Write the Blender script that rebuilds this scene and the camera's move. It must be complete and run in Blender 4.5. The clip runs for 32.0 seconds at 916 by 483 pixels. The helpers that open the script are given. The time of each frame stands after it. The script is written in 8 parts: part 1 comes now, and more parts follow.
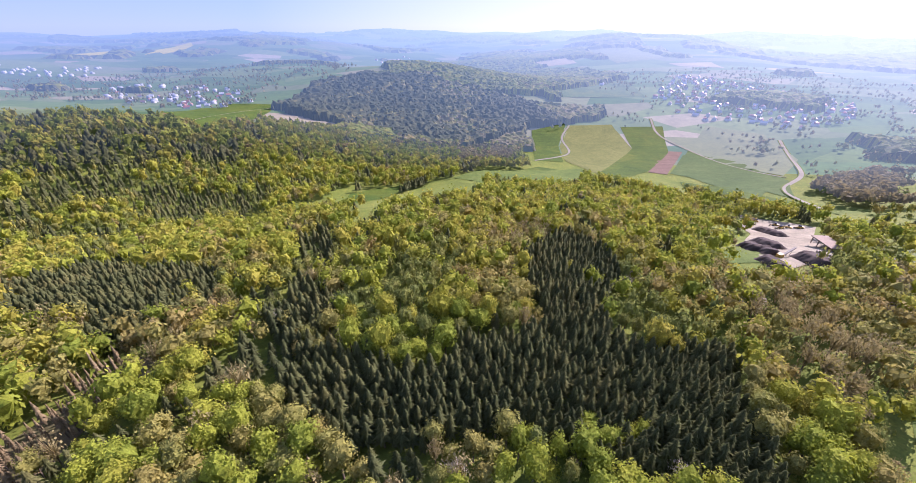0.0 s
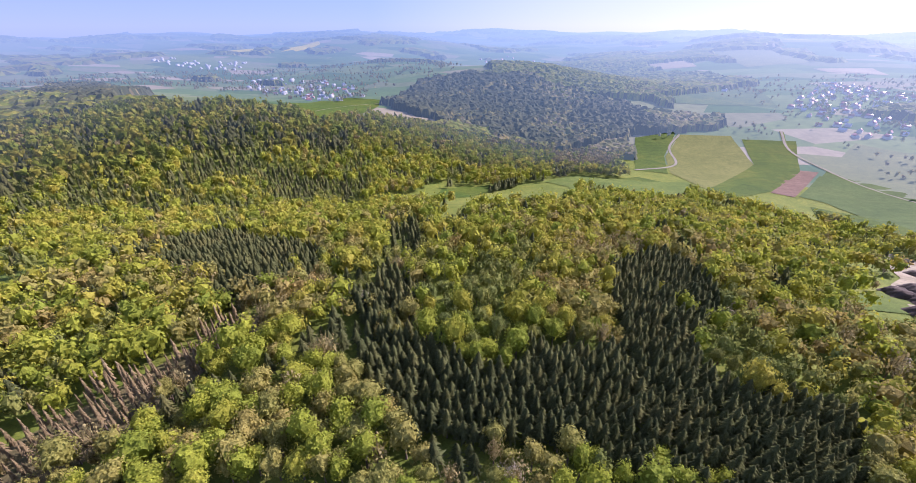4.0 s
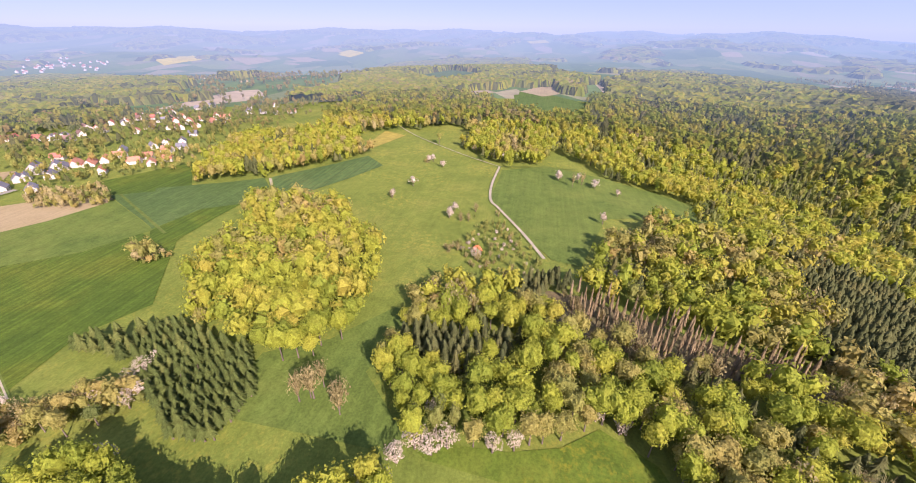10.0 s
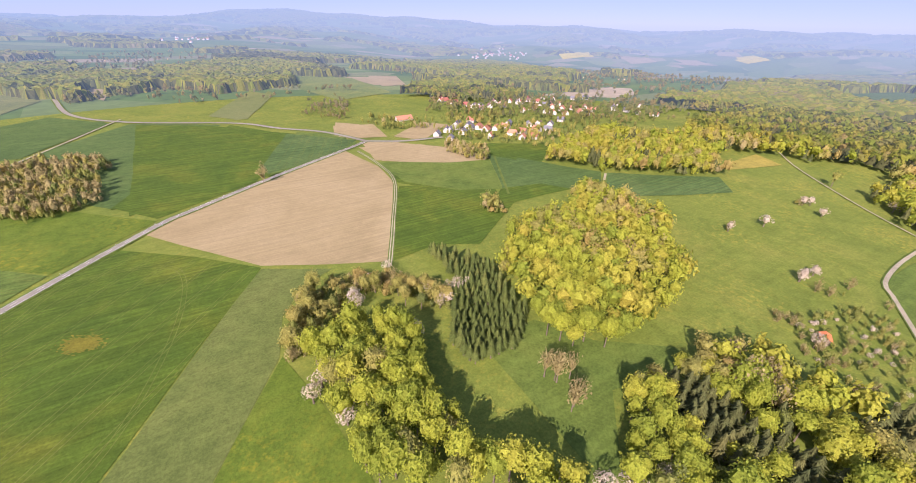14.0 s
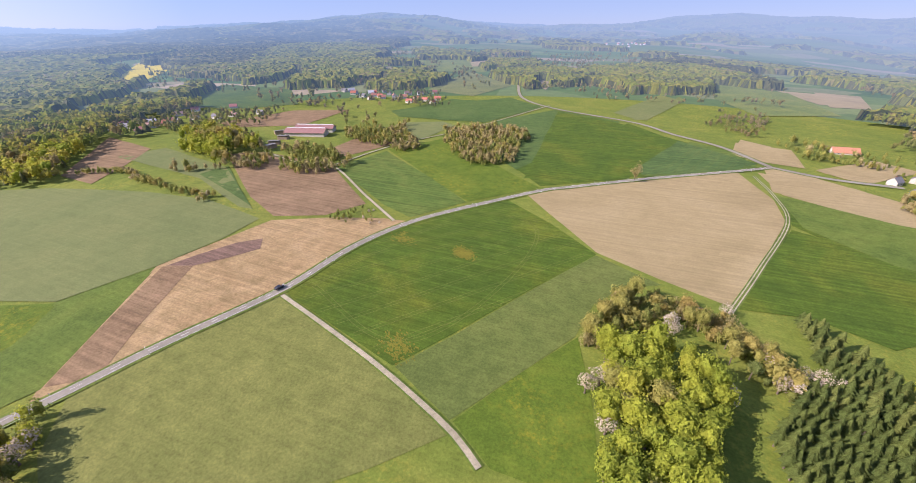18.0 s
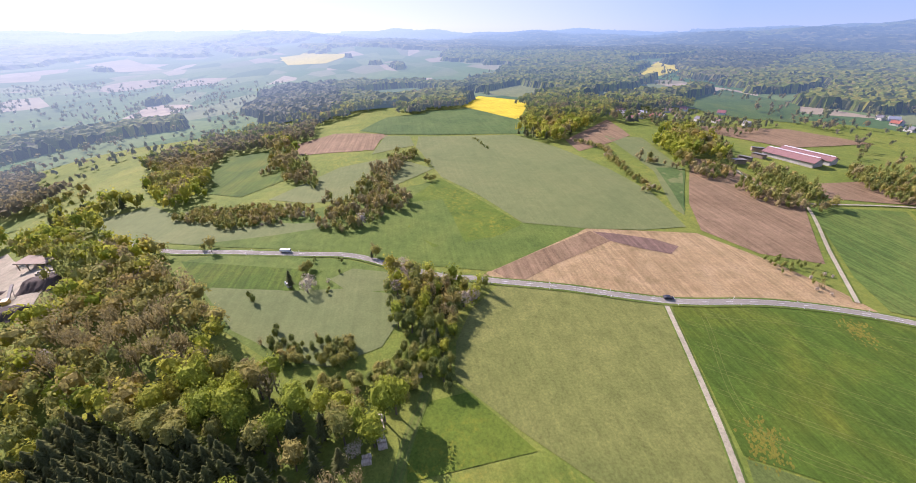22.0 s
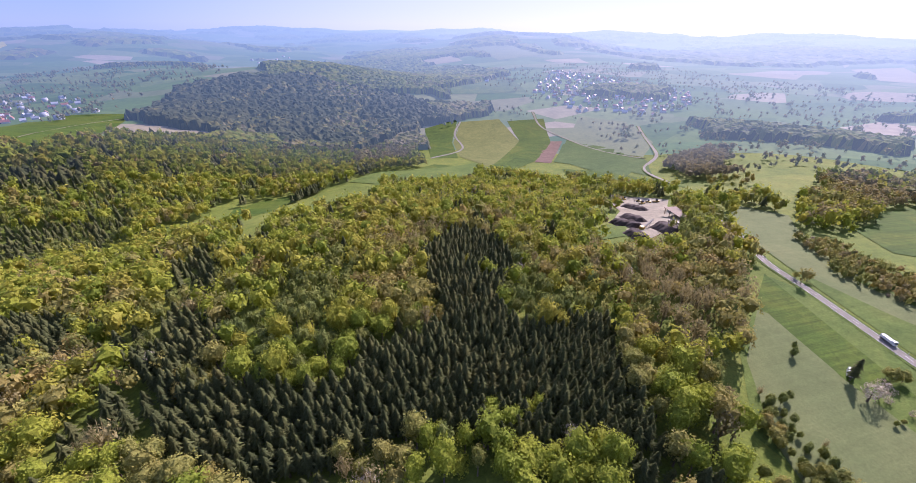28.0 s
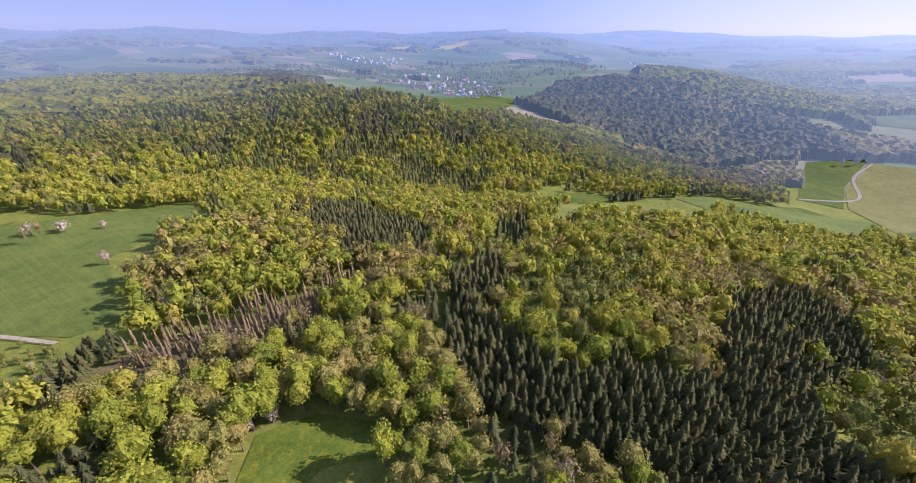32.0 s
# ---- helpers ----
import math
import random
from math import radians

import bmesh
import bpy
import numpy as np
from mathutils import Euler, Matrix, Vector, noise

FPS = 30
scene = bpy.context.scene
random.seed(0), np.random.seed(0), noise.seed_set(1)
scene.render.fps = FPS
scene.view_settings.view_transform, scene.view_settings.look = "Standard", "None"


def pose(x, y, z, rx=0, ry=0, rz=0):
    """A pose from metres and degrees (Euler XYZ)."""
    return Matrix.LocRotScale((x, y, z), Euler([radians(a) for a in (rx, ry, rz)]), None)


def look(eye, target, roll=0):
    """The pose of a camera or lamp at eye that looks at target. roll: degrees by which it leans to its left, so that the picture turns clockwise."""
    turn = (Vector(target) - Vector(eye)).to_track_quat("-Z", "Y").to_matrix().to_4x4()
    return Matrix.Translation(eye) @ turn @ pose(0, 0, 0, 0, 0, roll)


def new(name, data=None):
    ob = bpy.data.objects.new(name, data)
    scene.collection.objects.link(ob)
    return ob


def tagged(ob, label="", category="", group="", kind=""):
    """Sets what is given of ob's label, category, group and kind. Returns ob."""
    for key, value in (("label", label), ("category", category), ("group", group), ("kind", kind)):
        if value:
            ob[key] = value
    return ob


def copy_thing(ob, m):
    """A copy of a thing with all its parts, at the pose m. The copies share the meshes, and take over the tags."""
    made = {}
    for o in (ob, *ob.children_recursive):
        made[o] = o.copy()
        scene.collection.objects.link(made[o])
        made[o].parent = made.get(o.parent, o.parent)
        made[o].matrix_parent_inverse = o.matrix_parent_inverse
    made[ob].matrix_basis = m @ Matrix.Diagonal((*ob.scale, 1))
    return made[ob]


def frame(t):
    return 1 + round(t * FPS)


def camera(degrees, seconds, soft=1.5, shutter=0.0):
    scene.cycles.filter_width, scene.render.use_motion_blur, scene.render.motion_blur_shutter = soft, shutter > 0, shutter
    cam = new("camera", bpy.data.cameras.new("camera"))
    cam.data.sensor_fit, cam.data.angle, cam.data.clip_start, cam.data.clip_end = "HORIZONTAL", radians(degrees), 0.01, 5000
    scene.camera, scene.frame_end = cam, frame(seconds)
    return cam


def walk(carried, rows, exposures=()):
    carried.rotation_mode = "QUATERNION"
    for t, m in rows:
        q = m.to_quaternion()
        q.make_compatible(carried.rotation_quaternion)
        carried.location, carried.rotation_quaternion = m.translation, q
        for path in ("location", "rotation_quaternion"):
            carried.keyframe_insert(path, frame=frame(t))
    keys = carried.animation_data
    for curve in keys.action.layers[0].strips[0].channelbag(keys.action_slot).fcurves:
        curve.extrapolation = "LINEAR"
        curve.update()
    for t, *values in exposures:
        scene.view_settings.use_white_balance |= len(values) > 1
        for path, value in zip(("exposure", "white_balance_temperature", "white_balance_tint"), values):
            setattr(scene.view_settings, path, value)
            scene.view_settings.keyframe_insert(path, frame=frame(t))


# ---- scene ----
cam = camera(98.2, 32.0, soft=0.9)

# Drone over the plateau: seconds, heading, tilt, lean (degrees), then its place.
FLIGHT = [
    (0.0, 0.02, -28.52, -0.10, -0.0, -0.0, 105.0),
    (0.5, 0.01, -27.01, -0.08, 0.1, -0.1, 105.2),
    (1.0, 0.04, -27.21, -0.07, 0.1, -0.3, 105.4),
    (1.5, 0.08, -27.69, -0.10, 0.2, -0.4, 105.6),
    (2.0, 0.09, -28.10, -0.13, 0.2, -0.5, 105.8),
    (2.5, 0.11, -28.38, -0.15, 0.3, -0.7, 106.0),
    (4.5, -21.72, -28.61, 0.13, 0.5, -1.2, 106.8),
    (5.0, -29.52, -28.65, 0.15, 0.9, -1.3, 106.9),
    (5.5, -35.72, -28.66, 0.16, 1.3, -1.4, 106.9),
    (6.0, -42.62, -28.61, 0.18, 1.6, -1.4, 106.9),
    (6.5, -49.68, -28.61, 0.14, 2.0, -1.5, 107.0),
    (7.0, -57.76, -28.58, 0.07, 2.4, -1.5, 107.0),
    (7.5, -65.00, -28.55, -0.03, 2.8, -1.6, 107.0),
    (8.0, -71.75, -28.52, -0.14, 3.1, -1.7, 107.1),
    (8.5, -78.40, -28.53, -0.26, 3.5, -1.7, 107.1),
    (9.0, -86.18, -28.53, -0.36, 3.9, -1.8, 107.1),
    (9.5, -93.37, -28.54, -0.48, 4.3, -1.8, 107.1),
    (10.0, -100.96, -28.58, -0.57, 4.3, -1.7, 107.2),
    (10.5, -108.01, -28.58, -0.63, 4.4, -1.6, 107.2),
    (11.0, -116.21, -28.67, -0.73, 4.5, -1.5, 107.3),
    (11.5, -120.71, -28.74, -0.81, 4.6, -1.4, 107.4),
    (12.0, -124.82, -28.84, -0.88, 4.7, -1.2, 107.4),
    (12.5, -130.46, -28.89, -0.95, 4.8, -1.1, 107.5),
    (13.0, -136.14, -28.99, -0.99, 4.9, -1.0, 107.5),
    (13.5, -142.32, -29.06, -0.99, 4.9, -0.9, 107.6),
    (14.0, -148.53, -29.14, -0.98, 5.0, -0.8, 107.6),
    (14.5, -154.80, -29.26, -0.94, 5.1, -0.6, 107.7),
    (16.5, -180.76, -28.90, 0.22, 4.4, -0.8, 104.9),
    (17.0, -187.95, -28.87, 0.24, 4.5, -0.3, 105.0),
    (17.5, -194.49, -28.81, 0.23, 4.6, 0.3, 105.0),
    (18.0, -201.27, -28.73, 0.20, 4.7, 0.8, 105.1),
    (18.5, -207.96, -28.68, 0.16, 4.8, 1.4, 105.2),
    (19.0, -215.64, -28.61, 0.08, 4.8, 1.9, 105.3),
    (19.5, -223.19, -28.55, 0.06, 4.9, 2.5, 105.4),
    (20.0, -231.84, -28.45, 0.02, 5.0, 3.0, 105.4),
    (20.5, -239.34, -28.38, -0.08, 5.1, 3.6, 105.5),
    (21.0, -247.13, -28.38, -0.23, 5.2, 4.1, 105.6),
    (21.5, -254.16, -28.37, -0.28, 5.3, 4.7, 105.7),
    (22.0, -262.08, -28.44, -0.30, 5.3, 4.4, 105.7),
    (22.5, -269.55, -28.43, -0.31, 5.3, 4.0, 105.8),
    (23.0, -277.26, -28.43, -0.34, 5.3, 3.7, 105.9),
    (23.5, -284.39, -28.43, -0.38, 5.4, 3.4, 106.0),
    (24.0, -292.11, -28.47, -0.50, 5.4, 3.0, 106.1),
    (24.5, -299.40, -28.51, -0.62, 5.4, 2.7, 106.1),
    (25.0, -307.12, -28.53, -0.71, 5.4, 2.4, 106.2),
    (25.5, -314.56, -28.60, -0.78, 5.4, 2.0, 106.3),
    (26.0, -321.82, -28.61, -0.75, 5.5, 1.7, 106.4),
    (26.5, -328.41, -28.64, -0.73, 5.5, 1.4, 106.5),
    (28.5, -351.12, -28.70, -0.52, 6.6, -2.2, 107.4),
    (29.0, -357.31, -28.74, -0.55, 6.8, -3.1, 107.6),
    (29.5, -362.76, -28.92, -0.53, 7.1, -3.9, 107.9),
    (30.0, -369.17, -28.86, -0.59, 7.5, -4.4, 107.6),
    (30.5, -375.33, -28.77, -0.58, 7.9, -4.8, 107.3),
    (31.0, -381.73, -28.80, -0.53, 8.3, -5.2, 107.0),
    (31.5, -387.57, -28.79, -0.47, 8.7, -5.6, 106.8),
    (32.0, -392.24, -28.53, -0.41, 9.1, -6.0, 106.5),
]
walk(cam, [(t, pose(x, y, z, 90 + tilt, 0, -head) @ pose(0, 0, 0, 0, 0, -lean))
           for t, head, tilt, lean, x, y, z in FLIGHT],
     exposures=[(0.0, 0.91, 5930, 42), (2.5, 0.87, 5930, 42), (6.0, 0.67, 6130, 40), (9.0, 0.99, 6580, 41), (13.0, 0.93, 6580, 38), (17.0, 0.79, 6430, 32), (19.0, 0.71, 6330, 31), (23.0, 0.75, 6130, 37), (26.0, 0.69, 5930, 41), (29.0, 0.55, 5880, 42), (31.0, 0.49, 5980, 42), (32.0, 0.61, 6030, 42)])

# ---- world and sun ----
SUN_AZ, SUN_EL = 52.0, 34.0
world = bpy.data.worlds.new("World")
scene.world = world
world.use_nodes = True
wn, wl = world.node_tree.nodes, world.node_tree.links
sky = wn.new("ShaderNodeTexSky")
sky.sky_type, sky.sun_disc = "NISHITA", False
sky.sun_elevation, sky.sun_rotation = radians(SUN_EL), radians(SUN_AZ)
sky.altitude, sky.air_density, sky.dust_density, sky.ozone_density = 300, 0.6, 0.1, 4.0
wn["Background"].inputs["Strength"].default_value = 0.15
SUN_WAY = (math.sin(radians(SUN_AZ)), math.cos(radians(SUN_AZ)), 0.0)
pale = wn.new("ShaderNodeMix")      # thin spring haze over the whole sky, whiter towards the sun
pale.data_type = "RGBA"
pale.inputs["Factor"].default_value = 0.85
ways = wn.new("ShaderNodeTexCoord")
towards = wn.new("ShaderNodeVectorMath"); towards.operation = "DOT_PRODUCT"
towards.inputs[1].default_value = SUN_WAY
wl.new(ways.outputs["Generated"], towards.inputs[0])
span = wn.new("ShaderNodeMapRange")
span.inputs["From Min"].default_value, span.inputs["From Max"].default_value = -1.0, 1.0
wl.new(towards.outputs["Value"], span.inputs["Value"])
veil = wn.new("ShaderNodeValToRGB")
veil.color_ramp.elements[0].color, veil.color_ramp.elements[1].color = (0.28, 0.375, 0.60, 1), (0.90, 0.97, 1.04, 1)
veil.color_ramp.elements.new(0.62).color = (0.33, 0.49, 0.79, 1)
wl.new(span.outputs[0], veil.inputs["Fac"])
much = wn.new("ShaderNodeVectorMath"); much.operation = "SCALE"
much.inputs["Scale"].default_value = 4.1
wl.new(veil.outputs["Color"], much.inputs[0])
wl.new(much.outputs[0], pale.inputs["B"])
wl.new(sky.outputs[0], pale.inputs["A"])
wl.new(pale.outputs["Result"], wn["Background"].inputs["Color"])
sun = new("sun", bpy.data.lights.new("sun", "SUN"))
sun.data.energy, sun.data.angle, sun.data.color = 5.0, radians(0.6), (1.0, 0.945, 0.86)
ca, ce = radians(SUN_AZ), radians(SUN_EL)
sun.matrix_world = look((math.sin(ca) * math.cos(ce) * 900, math.cos(ca) * math.cos(ce) * 900, math.sin(ce) * 900), (0, 0, 0))

# ---- materials ----
def shader(name):
    m = bpy.data.materials.new(name)
    m.use_nodes = True
    nt = m.node_tree
    return m, nt, nt.nodes["Principled BSDF"]


def add(nt, kind, **values):
    n = nt.nodes.new(kind)
    for k, v in values.items():
        if k in n.inputs:
            n.inputs[k].default_value = v
    return n


def ramp(nt, fac, stops):
    n = nt.nodes.new("ShaderNodeValToRGB")
    while len(n.color_ramp.elements) < len(stops):
        n.color_ramp.elements.new(0.5)
    for e, (p, c) in zip(n.color_ramp.elements, stops):
        e.position, e.color = p, (*c, 1)
    nt.links.new(fac, n.inputs["Fac"])
    return n.outputs["Color"]


def mix(nt, fac, a, b, mode="MIX"):
    n = nt.nodes.new("ShaderNodeMix")
    n.data_type, n.blend_type = "RGBA", mode
    for sock, v in ((n.inputs["Factor"], fac), (n.inputs["A"], a), (n.inputs["B"], b)):
        if isinstance(v, (int, float)):
            sock.default_value = v
        elif isinstance(v, tuple):
            sock.default_value = (*v, 1)
        else:
            nt.links.new(v, sock)
    return n.outputs["Result"]


def noise_tex(nt, scale, detail=4.0, rough=0.6, stretch=None, turn=0.0, distortion=0.0):
    geo = nt.nodes.new("ShaderNodeNewGeometry")
    mp = nt.nodes.new("ShaderNodeMapping")
    nt.links.new(geo.outputs["Position"], mp.inputs["Vector"])
    mp.inputs["Scale"].default_value = stretch or (1, 1, 1)
    mp.inputs["Rotation"].default_value = (0, 0, radians(turn))
    n = add(nt, "ShaderNodeTexNoise", Scale=scale, Detail=detail, Roughness=rough, Distortion=distortion)
    nt.links.new(mp.outputs[0], n.inputs["Vector"])
    return n.outputs["Fac"]


def bump(nt, bsdf, height, strength, distance):
    b = add(nt, "ShaderNodeBump", Strength=strength, Distance=distance)
    nt.links.new(height, b.inputs["Height"])
    nt.links.new(b.outputs[0], bsdf.inputs["Normal"])


def soil_or_crop(name, low, mid, high, turn=0.0, rows=0.0, patch=0.02, rough=0.9, spots=None, relief=0.25, grit=0.75):
    """Ground cover: broad patches, fine grain, and faint working rows along one direction."""
    m, nt, b = shader(name)
    broad = noise_tex(nt, patch, 5, 0.62, distortion=0.8)
    col = ramp(nt, broad, [(0.3, low), (0.5, mid), (0.72, high)])
    fine = noise_tex(nt, 1.1, 5, 0.7)
    col = mix(nt, grit, col, ramp(nt, fine, [(0.3, (0.33, 0.33, 0.33)), (0.7, (0.67, 0.67, 0.67))]), "OVERLAY")
    mid = noise_tex(nt, 0.16, 4, 0.65, distortion=0.5)
    col = mix(nt, grit * 0.8, col, ramp(nt, mid, [(0.32, (0.36, 0.38, 0.36)), (0.68, (0.62, 0.60, 0.62))]), "OVERLAY")
    if rows:
        line = noise_tex(nt, 1.0, 3, 0.6, (0.012, 0.55, 0.0), turn)
        col = mix(nt, rows, col, ramp(nt, line, [(0.35, (0.3, 0.3, 0.3)), (0.65, (0.7, 0.7, 0.7))]), "OVERLAY")
    if spots:
        sp = noise_tex(nt, 0.35, 6, 0.75)
        area = noise_tex(nt, 0.025, 3, 0.5)
        k = nt.nodes.new("ShaderNodeMath"); k.operation = "MULTIPLY"
        nt.links.new(ramp(nt, sp, [(0.5, (0, 0, 0)), (0.66, (1, 1, 1))]), k.inputs[0])
        nt.links.new(ramp(nt, area, [(0.42, (0, 0, 0)), (0.68, (0.8, 0.8, 0.8))]), k.inputs[1])
        col = mix(nt, k.outputs[0], col, spots)
    nt.links.new(col, b.inputs["Base Color"])
    b.inputs["Roughness"].default_value = rough
    b.inputs["Specular IOR Level"].default_value = 0.15
    bump(nt, b, fine, relief, 0.5)
    return m


def leafy(name, low, high, dry, through_light=0.35, grain=2.0, uneven=0.75):
    """Foliage: each tree its own tone, with a finer mottle over its crown and some light let through."""
    m, nt, b = shader(name)
    tone = nt.nodes.new("ShaderNodeAttribute")
    tone.attribute_name = "tone"
    info = nt.nodes.new("ShaderNodeObjectInfo")
    s = nt.nodes.new("ShaderNodeMath"); s.operation = "ADD"
    less = nt.nodes.new("ShaderNodeMath"); less.operation = "MULTIPLY"
    nt.links.new(info.outputs["Random"], less.inputs[0]); less.inputs[1].default_value = 0.75
    nt.links.new(tone.outputs["Fac"], s.inputs[0]); nt.links.new(less.outputs[0], s.inputs[1])
    w = nt.nodes.new("ShaderNodeMath"); w.operation = "FRACT"
    nt.links.new(s.outputs[0], w.inputs[0])
    col = ramp(nt, w.outputs[0], [(0.0, low), (0.62, high), (1.0, dry)])
    # every spray of leaves a little lighter or darker than its neighbour
    own = nt.nodes.new("ShaderNodeNewGeometry")
    col = mix(nt, 1.0, col, ramp(nt, own.outputs["Random Per Island"], [(0.0, (uneven, 0.96 * uneven, 0.9 * uneven)), (0.55, (0.95, 0.95, 0.95)), (1.0, (1.0, 1.0, 0.98))]), "MULTIPLY")
    mott = noise_tex(nt, grain, 4, 0.7)
    col = mix(nt, 0.6, col, ramp(nt, mott, [(0.3, (0.22, 0.22, 0.22)), (0.5, (0.5, 0.5, 0.5)), (0.7, (0.80, 0.80, 0.80))]), "OVERLAY")
    nt.links.new(col, b.inputs["Base Color"])
    b.inputs["Roughness"].default_value = 0.75
    bump(nt, b, noise_tex(nt, 2.8, 3, 0.7), 0.45, 0.3)
    b.inputs["Specular IOR Level"].default_value = 0.1
    if through_light:
        tr = nt.nodes.new("ShaderNodeBsdfTranslucent")
        nt.links.new(col, tr.inputs["Color"])
        ms = nt.nodes.new("ShaderNodeMixShader")
        ms.inputs[0].default_value = through_light
        nt.links.new(b.outputs[0], ms.inputs[1]); nt.links.new(tr.outputs[0], ms.inputs[2])
        nt.links.new(ms.outputs[0], nt.nodes["Material Output"].inputs["Surface"])
    return m


def plain(name, a, b_, scale=2.0, rough=0.8, metal=0.0, vary=True):
    m, nt, b = shader(name)
    col = ramp(nt, noise_tex(nt, scale, 4, 0.65), [(0.3, a), (0.7, b_)])
    if vary:
        info = nt.nodes.new("ShaderNodeObjectInfo")
        col = mix(nt, 0.35, col, ramp(nt, info.outputs["Random"], [(0, (0.3, 0.3, 0.3)), (1, (0.7, 0.7, 0.7))]), "OVERLAY")
    nt.links.new(col, b.inputs["Base Color"])
    b.inputs["Roughness"].default_value, b.inputs["Metallic"].default_value = rough, metal
    return m


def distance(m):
    """Paints haze into far backdrop materials: emission growing with distance, brighter towards the sun."""
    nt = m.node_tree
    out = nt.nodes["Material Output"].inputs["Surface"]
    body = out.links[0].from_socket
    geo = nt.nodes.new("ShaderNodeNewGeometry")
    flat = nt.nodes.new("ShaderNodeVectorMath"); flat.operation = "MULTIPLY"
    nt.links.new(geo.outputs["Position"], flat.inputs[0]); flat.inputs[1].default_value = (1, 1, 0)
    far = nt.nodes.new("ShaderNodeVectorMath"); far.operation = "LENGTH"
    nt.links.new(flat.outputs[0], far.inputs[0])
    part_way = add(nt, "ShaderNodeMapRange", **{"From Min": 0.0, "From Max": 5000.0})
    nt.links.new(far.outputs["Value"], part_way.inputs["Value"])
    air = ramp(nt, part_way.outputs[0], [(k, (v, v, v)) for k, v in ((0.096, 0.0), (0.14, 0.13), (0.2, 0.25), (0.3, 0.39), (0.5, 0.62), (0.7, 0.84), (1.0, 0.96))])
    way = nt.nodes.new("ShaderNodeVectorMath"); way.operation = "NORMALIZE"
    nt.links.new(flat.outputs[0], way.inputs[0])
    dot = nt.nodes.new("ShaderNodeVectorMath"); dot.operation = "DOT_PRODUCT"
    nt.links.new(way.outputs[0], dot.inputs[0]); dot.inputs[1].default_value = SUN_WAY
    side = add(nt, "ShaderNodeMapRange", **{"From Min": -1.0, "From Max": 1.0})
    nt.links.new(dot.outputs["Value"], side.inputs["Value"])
    haze_glow = nt.nodes.new("ShaderNodeEmission")
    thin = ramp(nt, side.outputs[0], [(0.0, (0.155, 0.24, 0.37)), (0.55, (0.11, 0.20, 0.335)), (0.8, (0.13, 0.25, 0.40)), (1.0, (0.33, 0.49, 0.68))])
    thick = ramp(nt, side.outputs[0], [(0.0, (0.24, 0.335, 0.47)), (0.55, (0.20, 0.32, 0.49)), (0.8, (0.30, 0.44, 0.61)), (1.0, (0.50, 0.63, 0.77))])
    nt.links.new(mix(nt, air, thin, thick), haze_glow.inputs["Color"])
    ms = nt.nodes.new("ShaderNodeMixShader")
    nt.links.new(air, ms.inputs[0]); nt.links.new(body, ms.inputs[1]); nt.links.new(haze_glow.outputs[0], ms.inputs[2])
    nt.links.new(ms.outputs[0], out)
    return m


